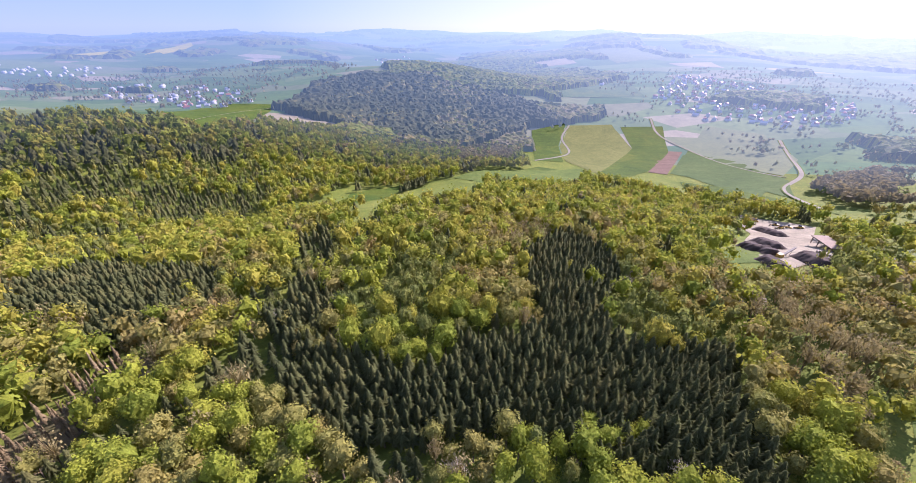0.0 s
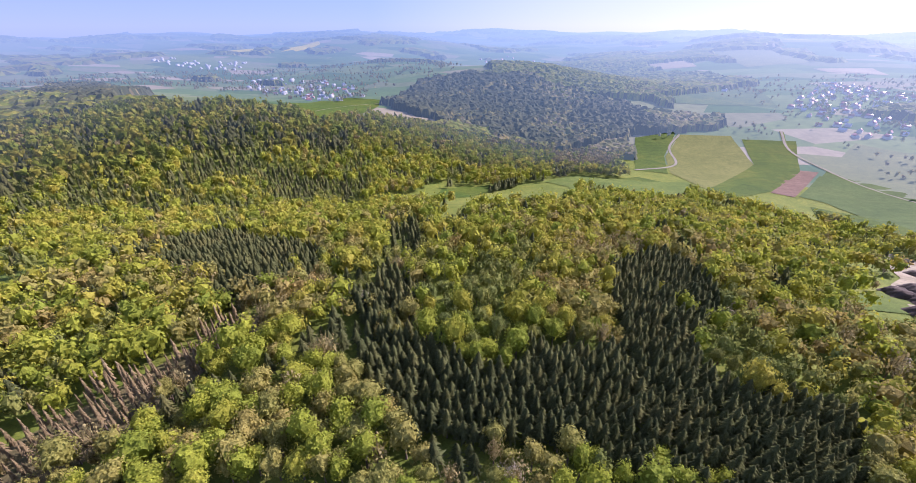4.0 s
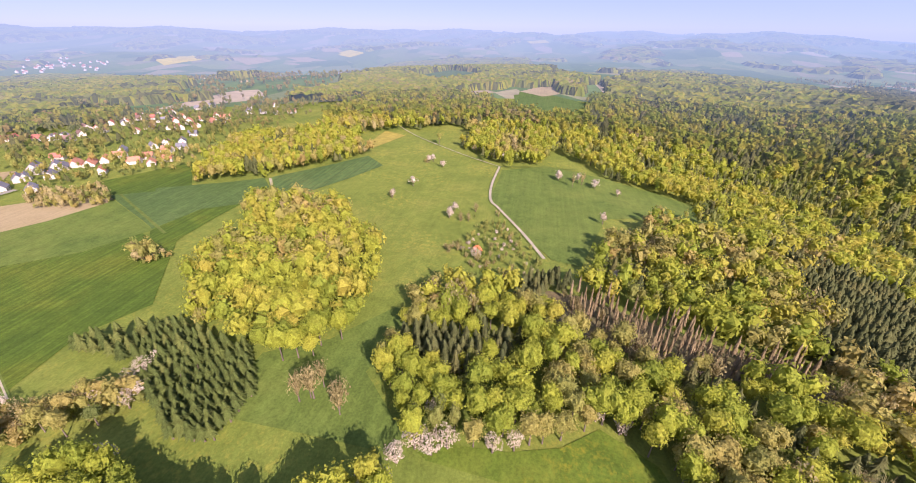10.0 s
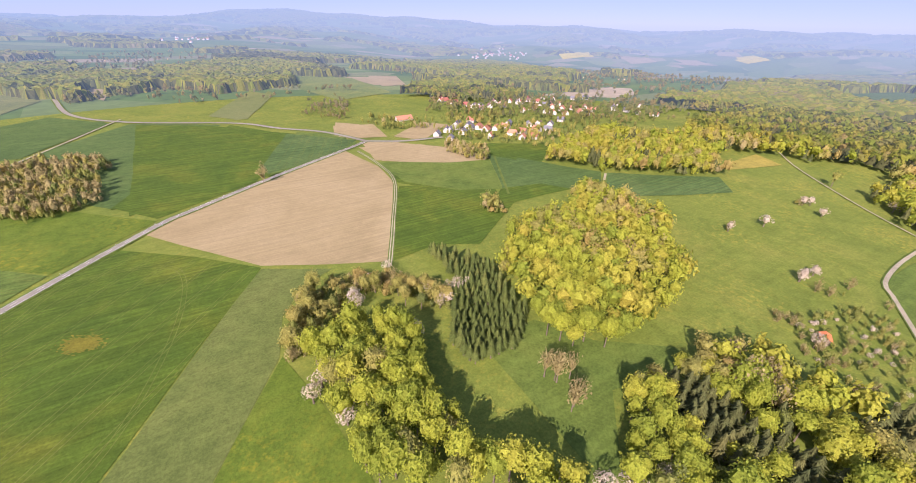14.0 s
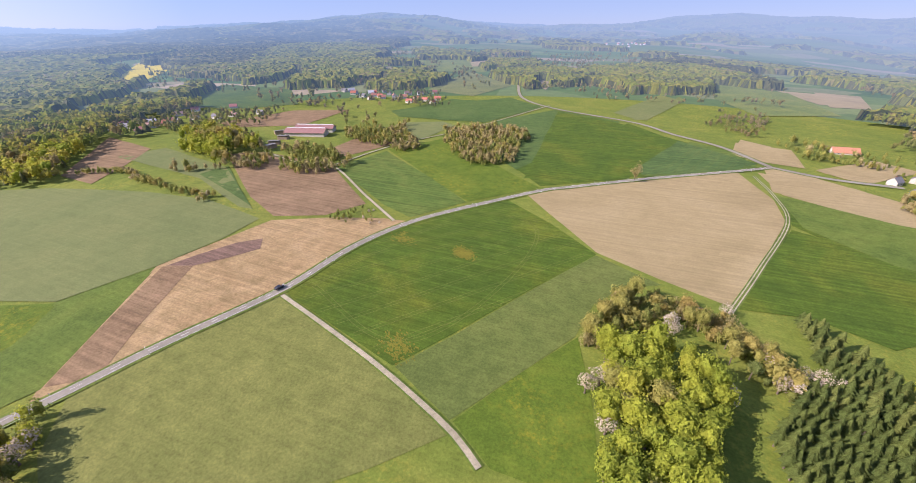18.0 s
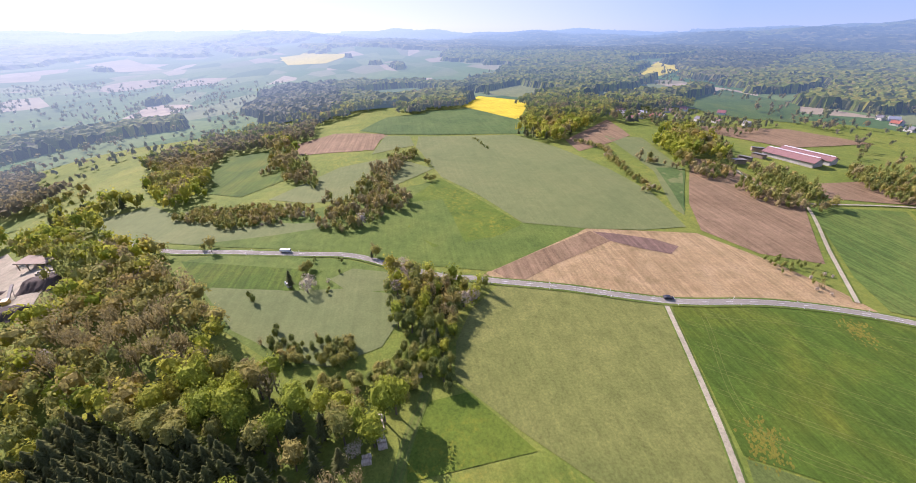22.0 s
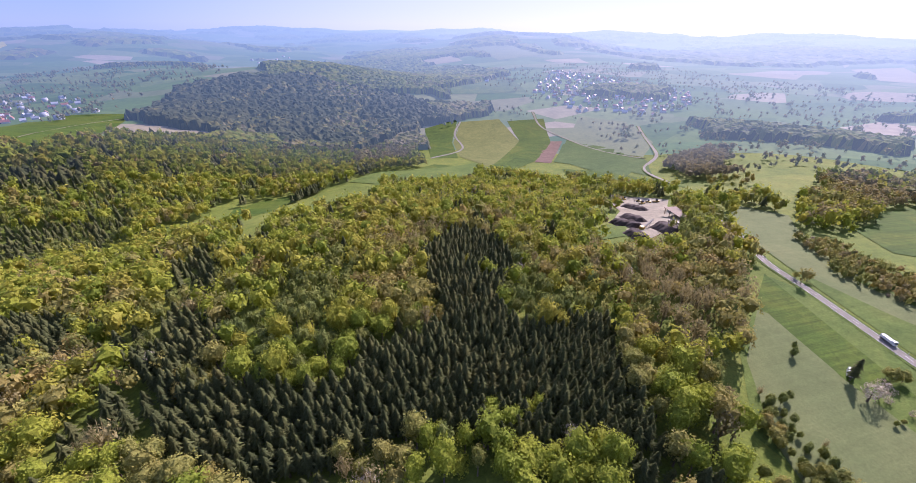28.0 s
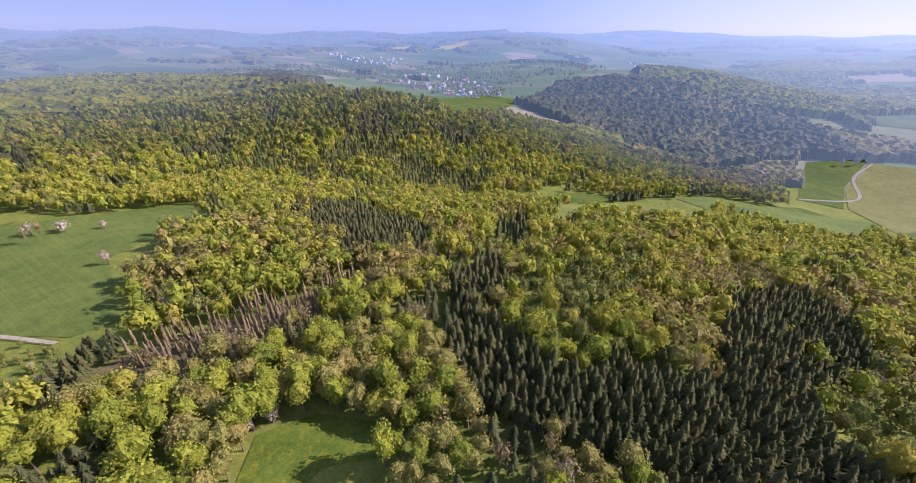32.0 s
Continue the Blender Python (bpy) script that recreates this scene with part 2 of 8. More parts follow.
COVER = {
    "meadow": dict(name="meadow_grass", low_mid_high=((0.098, 0.137, 0.021), (0.130, 0.166, 0.026), (0.172, 0.188, 0.035)), rows=0.15, turn=30, spots=(0.30, 0.265, 0.04)),
    "meadow2": dict(name="mown_meadow", low_mid_high=((0.072, 0.115, 0.02), (0.095, 0.138, 0.024), (0.125, 0.158, 0.03)), rows=0.2, turn=70),
    "dandelion": dict(name="dandelion_meadow", low_mid_high=((0.065, 0.108, 0.012), (0.085, 0.13, 0.014), (0.115, 0.15, 0.018)), spots=(0.28, 0.235, 0.02), patch=0.04),
    "crop": dict(name="young_wheat", low_mid_high=((0.044, 0.084, 0.010), (0.062, 0.103, 0.011), (0.105, 0.126, 0.014)), rows=0.5, turn=-38),
    "tram": dict(name="drilled_wheat", low_mid_high=((0.060, 0.105, 0.02), (0.082, 0.128, 0.024), (0.115, 0.148, 0.031)), rows=0.6, turn=-52),
    "tramd": dict(name="dark_wheat", low_mid_high=((0.050, 0.095, 0.026), (0.065, 0.112, 0.03), (0.084, 0.128, 0.036)), rows=0.5, turn=20),
    "dark": dict(name="dense_wheat", low_mid_high=((0.052, 0.095, 0.023), (0.068, 0.114, 0.028), (0.088, 0.13, 0.034)), rows=0.3, turn=10),
    "grey": dict(name="grey_green_barley", low_mid_high=((0.118, 0.146, 0.05), (0.136, 0.160, 0.056), (0.158, 0.174, 0.062)), rows=0.12, turn=75, grit=0.4),
    "gold": dict(name="yellowed_wheat", low_mid_high=((0.115, 0.12, 0.014), (0.15, 0.135, 0.018), (0.19, 0.155, 0.024))),
    "litter": dict(name="dry_clearing_floor", low_mid_high=((0.085, 0.095, 0.03), (0.13, 0.11, 0.05), (0.17, 0.13, 0.065)), patch=0.06),
    "pale": dict(name="thin_barley", low_mid_high=((0.118, 0.137, 0.034), (0.143, 0.156, 0.04), (0.17, 0.178, 0.048)), rows=0.15, turn=75),
    "tan": dict(name="harrowed_loess", low_mid_high=((0.235, 0.185, 0.09), (0.285, 0.225, 0.112), (0.32, 0.255, 0.135)), rows=0.2, turn=-40, relief=0.08, grit=0.3, patch=0.014),
    "straw": dict(name="stubble_straw", low_mid_high=((0.25, 0.17, 0.08), (0.31, 0.218, 0.105), (0.35, 0.25, 0.13)), rows=0.35, turn=28, patch=0.05, relief=0.5),
    "brown": dict(name="ploughed_soil", low_mid_high=((0.175, 0.115, 0.062), (0.205, 0.138, 0.075), (0.235, 0.158, 0.088)), rows=0.5, turn=60),
    "purple": dict(name="red_soil", low_mid_high=((0.145, 0.095, 0.068), (0.17, 0.11, 0.078), (0.19, 0.125, 0.088)), rows=0.5, turn=60),
    "rape": dict(name="rapeseed_bloom", low_mid_high=((0.42, 0.33, 0.02), (0.50, 0.40, 0.024), (0.56, 0.45, 0.035)), rows=0.2),
    "yellowgrass": dict(name="dry_flower_grass", low_mid_high=((0.20, 0.18, 0.04), (0.25, 0.215, 0.045), (0.31, 0.25, 0.05))),
    "asphalt": dict(name="road_asphalt", low_mid_high=((0.20, 0.182, 0.142), (0.235, 0.215, 0.17), (0.27, 0.248, 0.20)), relief=0.05, grit=0.4),
    "gravel": dict(name="track_gravel", low_mid_high=((0.27, 0.238, 0.155), (0.325, 0.29, 0.195), (0.385, 0.345, 0.24)), relief=0.3),
    "yard": dict(name="yard_gravel", low_mid_high=((0.225, 0.195, 0.128), (0.285, 0.25, 0.168), (0.35, 0.31, 0.215)), patch=0.06, relief=0.2),
    "mid": dict(name="growing_barley", low_mid_high=((0.08, 0.11, 0.026), (0.10, 0.13, 0.03), (0.128, 0.15, 0.038)), rows=0.2, turn=75),
    "rut": dict(name="wheel_rut", low_mid_high=((0.085, 0.115, 0.02), (0.105, 0.13, 0.026), (0.13, 0.145, 0.035))),
}


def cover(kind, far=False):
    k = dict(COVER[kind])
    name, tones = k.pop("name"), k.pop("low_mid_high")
    m = soil_or_crop(name + ("_painted_haze" if far else ""), *tones, **k)
    # far covers have the haze painted in
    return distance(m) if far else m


GROUND = {k: cover(k) for k in COVER}
FAR_GROUND = {}
LEAF_TONE = {
    "beech": ((0.26, 0.32, 0.042), (0.375, 0.41, 0.05), (0.45, 0.405, 0.066), 0.46),
    "oak": ((0.30, 0.305, 0.075), (0.36, 0.325, 0.088), (0.41, 0.31, 0.10), 0.4),
    "birch": ((0.19, 0.235, 0.068), (0.28, 0.305, 0.078), (0.37, 0.345, 0.092), 0.46),
    "spruce": ((0.078, 0.095, 0.036), (0.115, 0.128, 0.044), (0.16, 0.158, 0.054), 0.25),
    "fir": ((0.088, 0.122, 0.032), (0.12, 0.155, 0.038), (0.15, 0.175, 0.046), 0.28),
    "bare": ((0.32, 0.265, 0.115), (0.38, 0.32, 0.138), (0.41, 0.35, 0.155), 0.36),
    "dead": ((0.185, 0.14, 0.07), (0.24, 0.18, 0.092), (0.30, 0.235, 0.125), 0.15),
    "blossom": ((0.47, 0.39, 0.28), (0.60, 0.52, 0.40), (0.54, 0.42, 0.32), 0.3)}
LEAF = {k: leafy(k + "_foliage", *v) for k, v in LEAF_TONE.items()}
BARK = plain("bark", (0.10, 0.075, 0.05), (0.18, 0.14, 0.10), 3.0, 0.95)
# far copies: shade among crowns painted in as 0.7 tone, plus painted haze
SHADED_FAR_LEAF = {k: distance(leafy(k + "_painted_haze", *[tuple(0.7 * q for q in c) for c in v[:3]], v[3], uneven=0.88)) for k, v in LEAF_TONE.items()}


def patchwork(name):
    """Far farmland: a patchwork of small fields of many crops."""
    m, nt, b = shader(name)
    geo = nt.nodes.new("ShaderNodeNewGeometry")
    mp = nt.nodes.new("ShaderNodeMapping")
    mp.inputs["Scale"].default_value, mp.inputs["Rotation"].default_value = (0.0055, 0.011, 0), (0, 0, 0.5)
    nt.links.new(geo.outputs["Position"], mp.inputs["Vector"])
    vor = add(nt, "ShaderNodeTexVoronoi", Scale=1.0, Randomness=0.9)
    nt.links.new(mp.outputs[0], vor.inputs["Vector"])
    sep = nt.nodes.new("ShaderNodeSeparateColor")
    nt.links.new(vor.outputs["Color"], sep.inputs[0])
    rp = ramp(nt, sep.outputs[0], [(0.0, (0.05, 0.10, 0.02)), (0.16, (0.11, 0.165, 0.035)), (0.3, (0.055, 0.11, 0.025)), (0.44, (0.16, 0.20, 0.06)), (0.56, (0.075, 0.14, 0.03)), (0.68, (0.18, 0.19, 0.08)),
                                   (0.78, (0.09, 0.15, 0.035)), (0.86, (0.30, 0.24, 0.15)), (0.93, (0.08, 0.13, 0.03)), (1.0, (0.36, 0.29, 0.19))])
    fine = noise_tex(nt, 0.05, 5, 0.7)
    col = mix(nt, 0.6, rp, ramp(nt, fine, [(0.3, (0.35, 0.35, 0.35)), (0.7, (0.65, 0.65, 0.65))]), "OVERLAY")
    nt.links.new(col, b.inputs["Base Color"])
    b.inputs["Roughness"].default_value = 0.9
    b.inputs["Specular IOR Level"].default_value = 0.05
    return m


# the far farmland's haze is part of its material
FARLAND = distance(patchwork("farmland_painted_haze"))

# ---- the lie of the land ----
EYE = 105.0
RINGS = np.array([120, 260, 450, 750, 1200, 1900, 3000, 4900], float)
# heights along twelve bearings (every 30 degrees clockwise from the first view), at those distances
LAND = np.array([
 [0,-12,-55,-98,-72,-105,-40,45],
 [0,-15,-62,-90,-50,-25,-5,35],
 [0,-4,-22,-45,-60,-55,-25,35],
 [0,0,-5,-15,-30,-20,10,45],
 [0,3,3,0,-5,10,35,60],
 [0,0,0,0,10,20,60,100],
 [0,0,0,0,0,5,30,70],
 [0,0,0,-3,-15,-50,-40,75],
 [0,-2,0,-4,-12,-90,-60,50],
 [0,-5,-8,0,0,-60,-40,45],
 [0,-8,-25,-25,-15,-40,-30,40],
 [0,-15,-40,-50,-65,-60,-30,40]],float)
# single hills: east, north, rise, spread
HILLS = [(-174,1237,52,270),(-60,1420,25,200),(2170,-2950,75,520),(1500,-3300,40,420),(-1150,-4100,62,560),(-400,-4300,50,420),(-2300,-3700,22,500),
 (900,3000,38,420),(1900,2500,-25,380),(-1700,2900,45,520),(-3300,1300,40,560),(2900,900,35,520),(-400,480,34,130),(-218,310,-20,75),(-370,230,-16,70),(-560,640,18,150),(-600,1620,50,250),(-1250,2600,38,340),(1000,2450,34,330),(-90,420,-14,70),(-700,420,22,170),(250,2300,30,330)]


def height(x, y):
    x, y = np.asarray(x, float), np.asarray(y, float)
    a = (np.degrees(np.arctan2(x, y)) % 360) / 30
    i = np.floor(a).astype(int) % 12
    fa = a - np.floor(a)
    fa = fa * fa * (3 - 2 * fa)
    lr = np.log(RINGS)
    rr = np.clip(np.log(np.maximum(np.hypot(x, y), 1)), lr[0], lr[-1])
    j = np.clip(np.searchsorted(lr, rr, side="right") - 1, 0, 6)
    t = (rr - lr[j]) / (lr[j + 1] - lr[j])

    def along(k):
        p0, p1, p2, p3 = LAND[k, np.maximum(j - 1, 0)], LAND[k, j], LAND[k, j + 1], LAND[k, np.minimum(j + 2, 7)]
        m1, m2 = np.where(j == 0, 0, (p2 - p0) / 2), (p3 - p1) / 2
        return (2 * t**3 - 3 * t**2 + 1) * p1 + (t**3 - 2 * t**2 + t) * m1 + (3 * t**2 - 2 * t**3) * p2 + (t**3 - t**2) * m2
    z = along(i) * (1 - fa) + along((i + 1) % 12) * fa
    for hx, hy, up, wide in HILLS:
        z = z + up * np.exp(-((x - hx) ** 2 + (y - hy) ** 2) / (2.0 * wide * wide))
    k = np.clip((np.hypot(x, y) - 1500) / 1500, 0, 1)
    return z + k * (24 * np.sin(x / 330 + 0.7) * np.sin(y / 290 + 1.9) + 11 * np.sin(x / 140 + y / 210) * np.sin(y / 120 - x / 260))


def z_at(x, y):
    return float(height(x, y))


def mesh_of(name, verts, faces, mats, tone=None, index=None):
    """A mesh from arrays of triangles or quads, with an optional tone for each corner point."""
    me = bpy.data.meshes.new(name)
    faces = np.asarray(faces, np.int32)
    n, k = faces.shape
    me.vertices.add(len(verts)); me.loops.add(n * k); me.polygons.add(n)
    me.vertices.foreach_set("co", np.asarray(verts, np.float32).ravel())
    me.loops.foreach_set("vertex_index", faces.ravel())
    me.polygons.foreach_set("loop_start", np.arange(0, n * k, k, dtype=np.int32))
    me.update(calc_edges=True)
    for m in mats:
        me.materials.append(m)
    if index is not None:
        me.polygons.foreach_set("material_index", np.asarray(index, np.int32))
    if tone is not None:
        at = me.attributes.new("tone", "FLOAT", "POINT")
        at.data.foreach_set("value", np.asarray(tone, np.float32))
    return me


def inside(px, py, poly):
    """Which of the points lie in the polygon."""
    c = np.zeros(len(px), bool)
    x0, y0 = poly[-1]
    for x1, y1 in poly:
        hit = ((y1 > py) != (y0 > py)) & (px < (x0 - x1) * (py - y1) / ((y0 - y1) or 1e-9) + x1)
        c ^= hit
        x0, y0 = x1, y1
    return c


def ground_sheet():
    rad = np.concatenate([[0.0, 0.02, 20, 40, 60], np.exp(np.linspace(np.log(80), np.log(4900), 160))])
    seg = 300
    ang = np.arange(seg) * 2 * np.pi / seg
    R, A = np.meshgrid(rad[1:], ang, indexing="ij")
    x, y = (R * np.sin(A)).ravel(), (R * np.cos(A)).ravel()
    z = height(x, y)
    verts = np.stack([x, y, z], 1)
    n = len(rad) - 1
    i, j = np.meshgrid(np.arange(n - 1), np.arange(seg), indexing="ij")
    a = i * seg + j; b = i * seg + (j + 1) % seg
    quads = np.stack([a, a + seg, b + seg, b], -1).reshape(-1, 4)
    far = (rad[1:-1][i.ravel()] > 700).astype(int)
    cap = np.array([(k, k + 1, seg - 2 - k, seg - 1 - k) for k in range(seg // 2 - 1)])
    quads, far = np.vstack([quads, cap]), np.concatenate([far, np.zeros(len(cap), int)])
    me = mesh_of("ground", verts, quads, [GROUND["meadow"], FARLAND], index=far)
    for p in me.polygons:
        p.use_smooth = True
    ob = new("ground", me)
    tagged(ob, "rolling green spring countryside reaching the hazy horizon", "ground", kind="structure")
    return ob


FIELD_LABEL = {
    "meadow": ("meadow", "green spring meadow grass on gently rolling land"), "meadow2": ("meadow", "smooth bright green meadow beside the woods"),
    "dandelion": ("meadow", "green meadow speckled with yellow dandelion flowers"), "crop": ("wheat_field", "bright green field of young wheat with fine drill rows"),
    "tram": ("wheat_field", "green wheat field striped with pale wheel tracks"), "tramd": ("wheat_field", "dark green wheat field with curved wheel tracks"),
    "dark": ("wheat_field", "dense dark green field of winter wheat"), "pale": ("barley_field", "pale grey-green field of thin young barley"),
    "grey": ("barley_field", "smooth grey-green field of young barley"), "litter": ("clearing", "dry brown clearing floor under dead spruces"),
    "mid": ("barley_field", "even mid-green strip of growing barley"),
    "tan": ("bare_field", "bare pale tan field of harrowed dry soil"), "straw": ("stubble_field", "straw-coloured stubble field with darker worked strips"),
    "brown": ("ploughed_field", "reddish brown ploughed field with working rows"), "purple": ("ploughed_field", "narrow dark reddish ploughed strip between green fields"),
    "rape": ("rapeseed_field", "bright yellow rapeseed field in full bloom"), "yellowgrass": ("meadow", "yellowish strip of dry flowering grass"),
    "yard": ("gravel_yard", "pale grey gravel yard with dark piles")}
FIELDS = []
FIELD_LIFT = []
LIFT = [0.06]


def drape(poly, lift, step):
    """A sheet that follows the land inside the polygon."""
    bm = bmesh.new()
    bm.faces.new([bm.verts.new((x, y, 0)) for x, y in poly])
    xs, ys = [p[0] for p in poly], [p[1] for p in poly]
    for axis, lo, hi in ((0, min(xs), max(xs)), (1, min(ys), max(ys))):
        k = math.ceil(lo / step) * step
        while k < hi:
            co, no = [0, 0, 0], [0, 0, 0]
            co[axis], no[axis] = k, 1
            bmesh.ops.bisect_plane(bm, geom=bm.verts[:] + bm.edges[:] + bm.faces[:], plane_co=co, plane_no=no, dist=1e-4)
            k += step
    for f in bm.faces:
        if f.normal.z < 0:
            f.normal_flip()
    P = np.array([v.co[:2] for v in bm.verts])
    z = height(P[:, 0], P[:, 1]) + lift + np.hypot(P[:, 0], P[:, 1]) * 0.0006
    for v, h in zip(bm.verts, z):
        v.co.z = h
    return bm


def soften(poly):
    """Rounds the long sides a little, as worked land has no ruler-straight edge."""
    out = []
    n = len(poly)
    for k in range(n):
        (x0, y0), (x1, y1) = poly[k], poly[(k + 1) % n]
        d = math.hypot(x1 - x0, y1 - y0)
        m = max(1, min(6, int(d / 25)))
        for s in range(m):
            t = s / m
            w = 0 if s == 0 else random.uniform(-0.6, 0.6)
            out.append((x0 + (x1 - x0) * t - (y1 - y0) / max(d, 1) * w, y0 + (y1 - y0) * t + (x1 - x0) / max(d, 1) * w))
    return out


def field(kind, poly, over=0.0):
    FIELDS.append(poly)
    LIFT[0] += 0.0009
    FIELD_LIFT.append(LIFT[0])
    size = max(max(p[0] for p in poly) - min(p[0] for p in poly), max(p[1] for p in poly) - min(p[1] for p in poly))
    bm = drape(soften(poly), LIFT[0] + over, 12.0 if min(math.hypot(*p) for p in poly) < 450 else max(12.0, size / 9))
    name, label = FIELD_LABEL[kind]
    me = bpy.data.meshes.new(name)
    bm.to_mesh(me); bm.free()
    near = min(math.hypot(*p) for p in poly)
    # beyond 640 m the cover is a copy with painted haze
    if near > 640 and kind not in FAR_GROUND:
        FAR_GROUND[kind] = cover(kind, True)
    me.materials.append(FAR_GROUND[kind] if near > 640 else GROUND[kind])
    for p in me.polygons:
        p.use_smooth = True
    return tagged(new(name, me), label, "field", kind="structure")


def smooth_line(pts, step=6.0):
    """A curve through the points (Catmull-Rom), in even steps."""
    P = [np.array(p, float) for p in pts]
    P = [2 * P[0] - P[1]] + P + [2 * P[-1] - P[-2]]
    out = []
    for k in range(1, len(P) - 2):
        p0, p1, p2, p3 = P[k - 1:k + 3]
        n = max(2, int(np.linalg.norm(p2 - p1) / step))
        for s in range(n):
            t = s / n
            out.append(0.5 * (2 * p1 + (p2 - p0) * t + (2 * p0 - 5 * p1 + 4 * p2 - p3) * t * t + (3 * p1 - p0 - 3 * p2 + p3) * t**3))
    return np.array(out + [P[-2]])


def ribbon(line, width, lift, offset=0.0, crown=0.04):
    d = np.gradient(line, axis=0)
    d /= np.maximum(np.linalg.norm(d, axis=1), 1e-6)[:, None]
    nrm = np.stack([-d[:, 1], d[:, 0]], 1)
    verts = []
    for side in (-0.5, 0.0, 0.5):
        q = line + nrm * (offset + side * width)
        z = height(line[:, 0], line[:, 1]) + lift + np.hypot(q[:, 0], q[:, 1]) * 0.0006 + (crown if side == 0 else 0)
        verts.append(np.column_stack([q, z]))
    n = len(line)
    v = np.vstack(verts)
    f = [(s * n + k, s * n + k + 1, (s + 1) * n + k + 1, (s + 1) * n + k) for s in (0, 1) for k in range(n - 1)]
    return v, np.array(f)[:, ::-1]


LANES = []


def lane(kind, width, pts):
    line = smooth_line(pts)
    LANES.append((line, width))
    name = "road" if kind == "asphalt" else "farm_track"
    v, f = ribbon(line, width + (2.6 if kind == "asphalt" else 1.2), LIFT[0] + 0.05)
    verge = new("road_verge", mesh_of("road_verge", v, f, [GROUND["meadow2"]]))
    tagged(verge, "grassy verge along a country road", "verge", kind="structure")
    v, f = ribbon(line, width, LIFT[0] + 0.12)
    ob = new(name, mesh_of(name, v, f, [GROUND[kind]]))
    tagged(ob, "grey asphalt country road with grass verges" if kind == "asphalt" else "pale gravel farm track between fields", "road", kind="structure")
    return ob


ROAD = [(318, 302), (258, 206), (222, 150), (212, 131), (207, 106), (197, 65), (190, 35), (176, 12), (163, -13), (161, -23), (156, -36), (146, -67), (131, -106), (124, -152), (110, -189), (87, -221), (46, -269), (31, -281), (-28, -324), (-101, -372), (-122, -387)]


def beside(a, b, off):
    """A stretch of the road's edge from near a to near b, off metres to its side."""
    line = smooth_line(ROAD, 14.0)
    d = np.gradient(line, axis=0)
    d /= np.linalg.norm(d, axis=1)[:, None]
    edge = line + np.stack([-d[:, 1], d[:, 0]], 1) * off
    i, j = [int(np.argmin(np.hypot(*(line - q).T))) for q in (a, b)]
    run = edge[i:j + 1] if i < j else edge[j:i + 1][::-1]
    return [tuple(q) for q in run]


ground_sheet()

# ---- fields ----
field("meadow2", [(166, -32), (179, 10), (193, 34), (201, 62), (213, 105), (226, 145), (240, 140), (262, 60), (300, -18), (215, -60), (200, -98)])
field("meadow2", [(116, 30), (112, 50), (138, 80), (170, 102), (200, 120), (205, 106), (194, 66), (186, 36), (171, 12), (140, 8)])
field("tan", beside((57, -251), (-93, -364), -3.2) + [(-104, -307), (-101, -270), (-74, -207), (-54, -165), (-27, -177), (2, -192)])
field("tan", [(-108, -369), (-164, -352), (-201, -297), (-190, -274), (-152, -291), (-112, -320)])
field("tan", [(-111, -468), (-154, -455), (-147, -394), (-96, -410)])
field("tan", [(-154, -389), (-201, -425), (-224, -410), (-175, -365)])
WHEAT = beside((129, -108), (60, -246), -3.2) + [(29, -217), (2, -190), (28, -146), (49, -108), (63, -85), (95, -95)]
field("crop", WHEAT)
field("mid", [(62, -85), (48, -108), (28, -145), (2, -189), (-13, -180), (-28, -172), (-12, -164), (0, -146), (5, -123), (22, -95), (36, -72)])
field("dandelion", [(35, -72), (22, -95), (4, -123), (-3, -97), (-9, -62), (20, -62)])
field("crop", [(-107, -311), (-188, -275), (-155, -209), (-138, -219), (-103, -265)])
field("dark", [(-203, -291), (-232, -249), (-248, -204), (-230, -183), (-200, -202), (-160, -207)])
field("crop", [(-221, -326), (-245, -312), (-282, -294), (-229, -248), (-203, -291)])
field("crop", [(-1, -512), (-108, -410), (-102, -376), (-38, -328), (74, -307), (55, -382)])
field("dark", [(143, -484), (86, -579), (-1, -530), (45, -391), (74, -309), (100, -337)])
field("dark", [(298, -497), (260, -564), (170, -661), (105, -592), (152, -469), (267, -465)])
field("meadow", [(580, -1167), (454, -1240), (309, -976), (435, -928)])
field("tan", [(-259, -926), (-345, -904), (-334, -772), (-276, -774)])
field("tan", [(428, -1189), (398, -1278), (343, -1092), (378, -1065)])
field("tan", [(171, -838), (166, -910), (135, -862), (131, -762)])
field("grey", [(-16, -548), (-85, -762), (-91, -728), (-31, -549)])
field("pale", beside((153, -37), (131, -101), -3.2) + [(98, -94), (70, -84), (47, -75), (35, -67), (51, -50), (79, -25), (101, -8), (119, -11), (138, -20)])
field("straw", [(166, -34), (179, -58), (200, -98), (193, -129), (187, -159), (154, -179), (127, -189)] + beside((118, -186), (161, -32), 3.2))
field("purple", [(196, -100), (191, -113), (183, -130), (174, -139), (167, -130), (175, -116), (184, -105)], 0.12)
field("brown", [(165, -35), (180, -63), (197, -99), (184, -105), (166, -67), (153, -44)], 0.08)
field("brown", [(326, -251), (300, -271), (220, -262), (150, -204), (163, -178), (190, -164), (227, -182)])
field("tram", [(216, -261), (201, -319), (136, -270), (89, -231), (113, -196), (138, -207)])
field("dandelion", [(202, -324), (166, -385), (114, -333), (48, -275), (88, -232), (136, -270)])
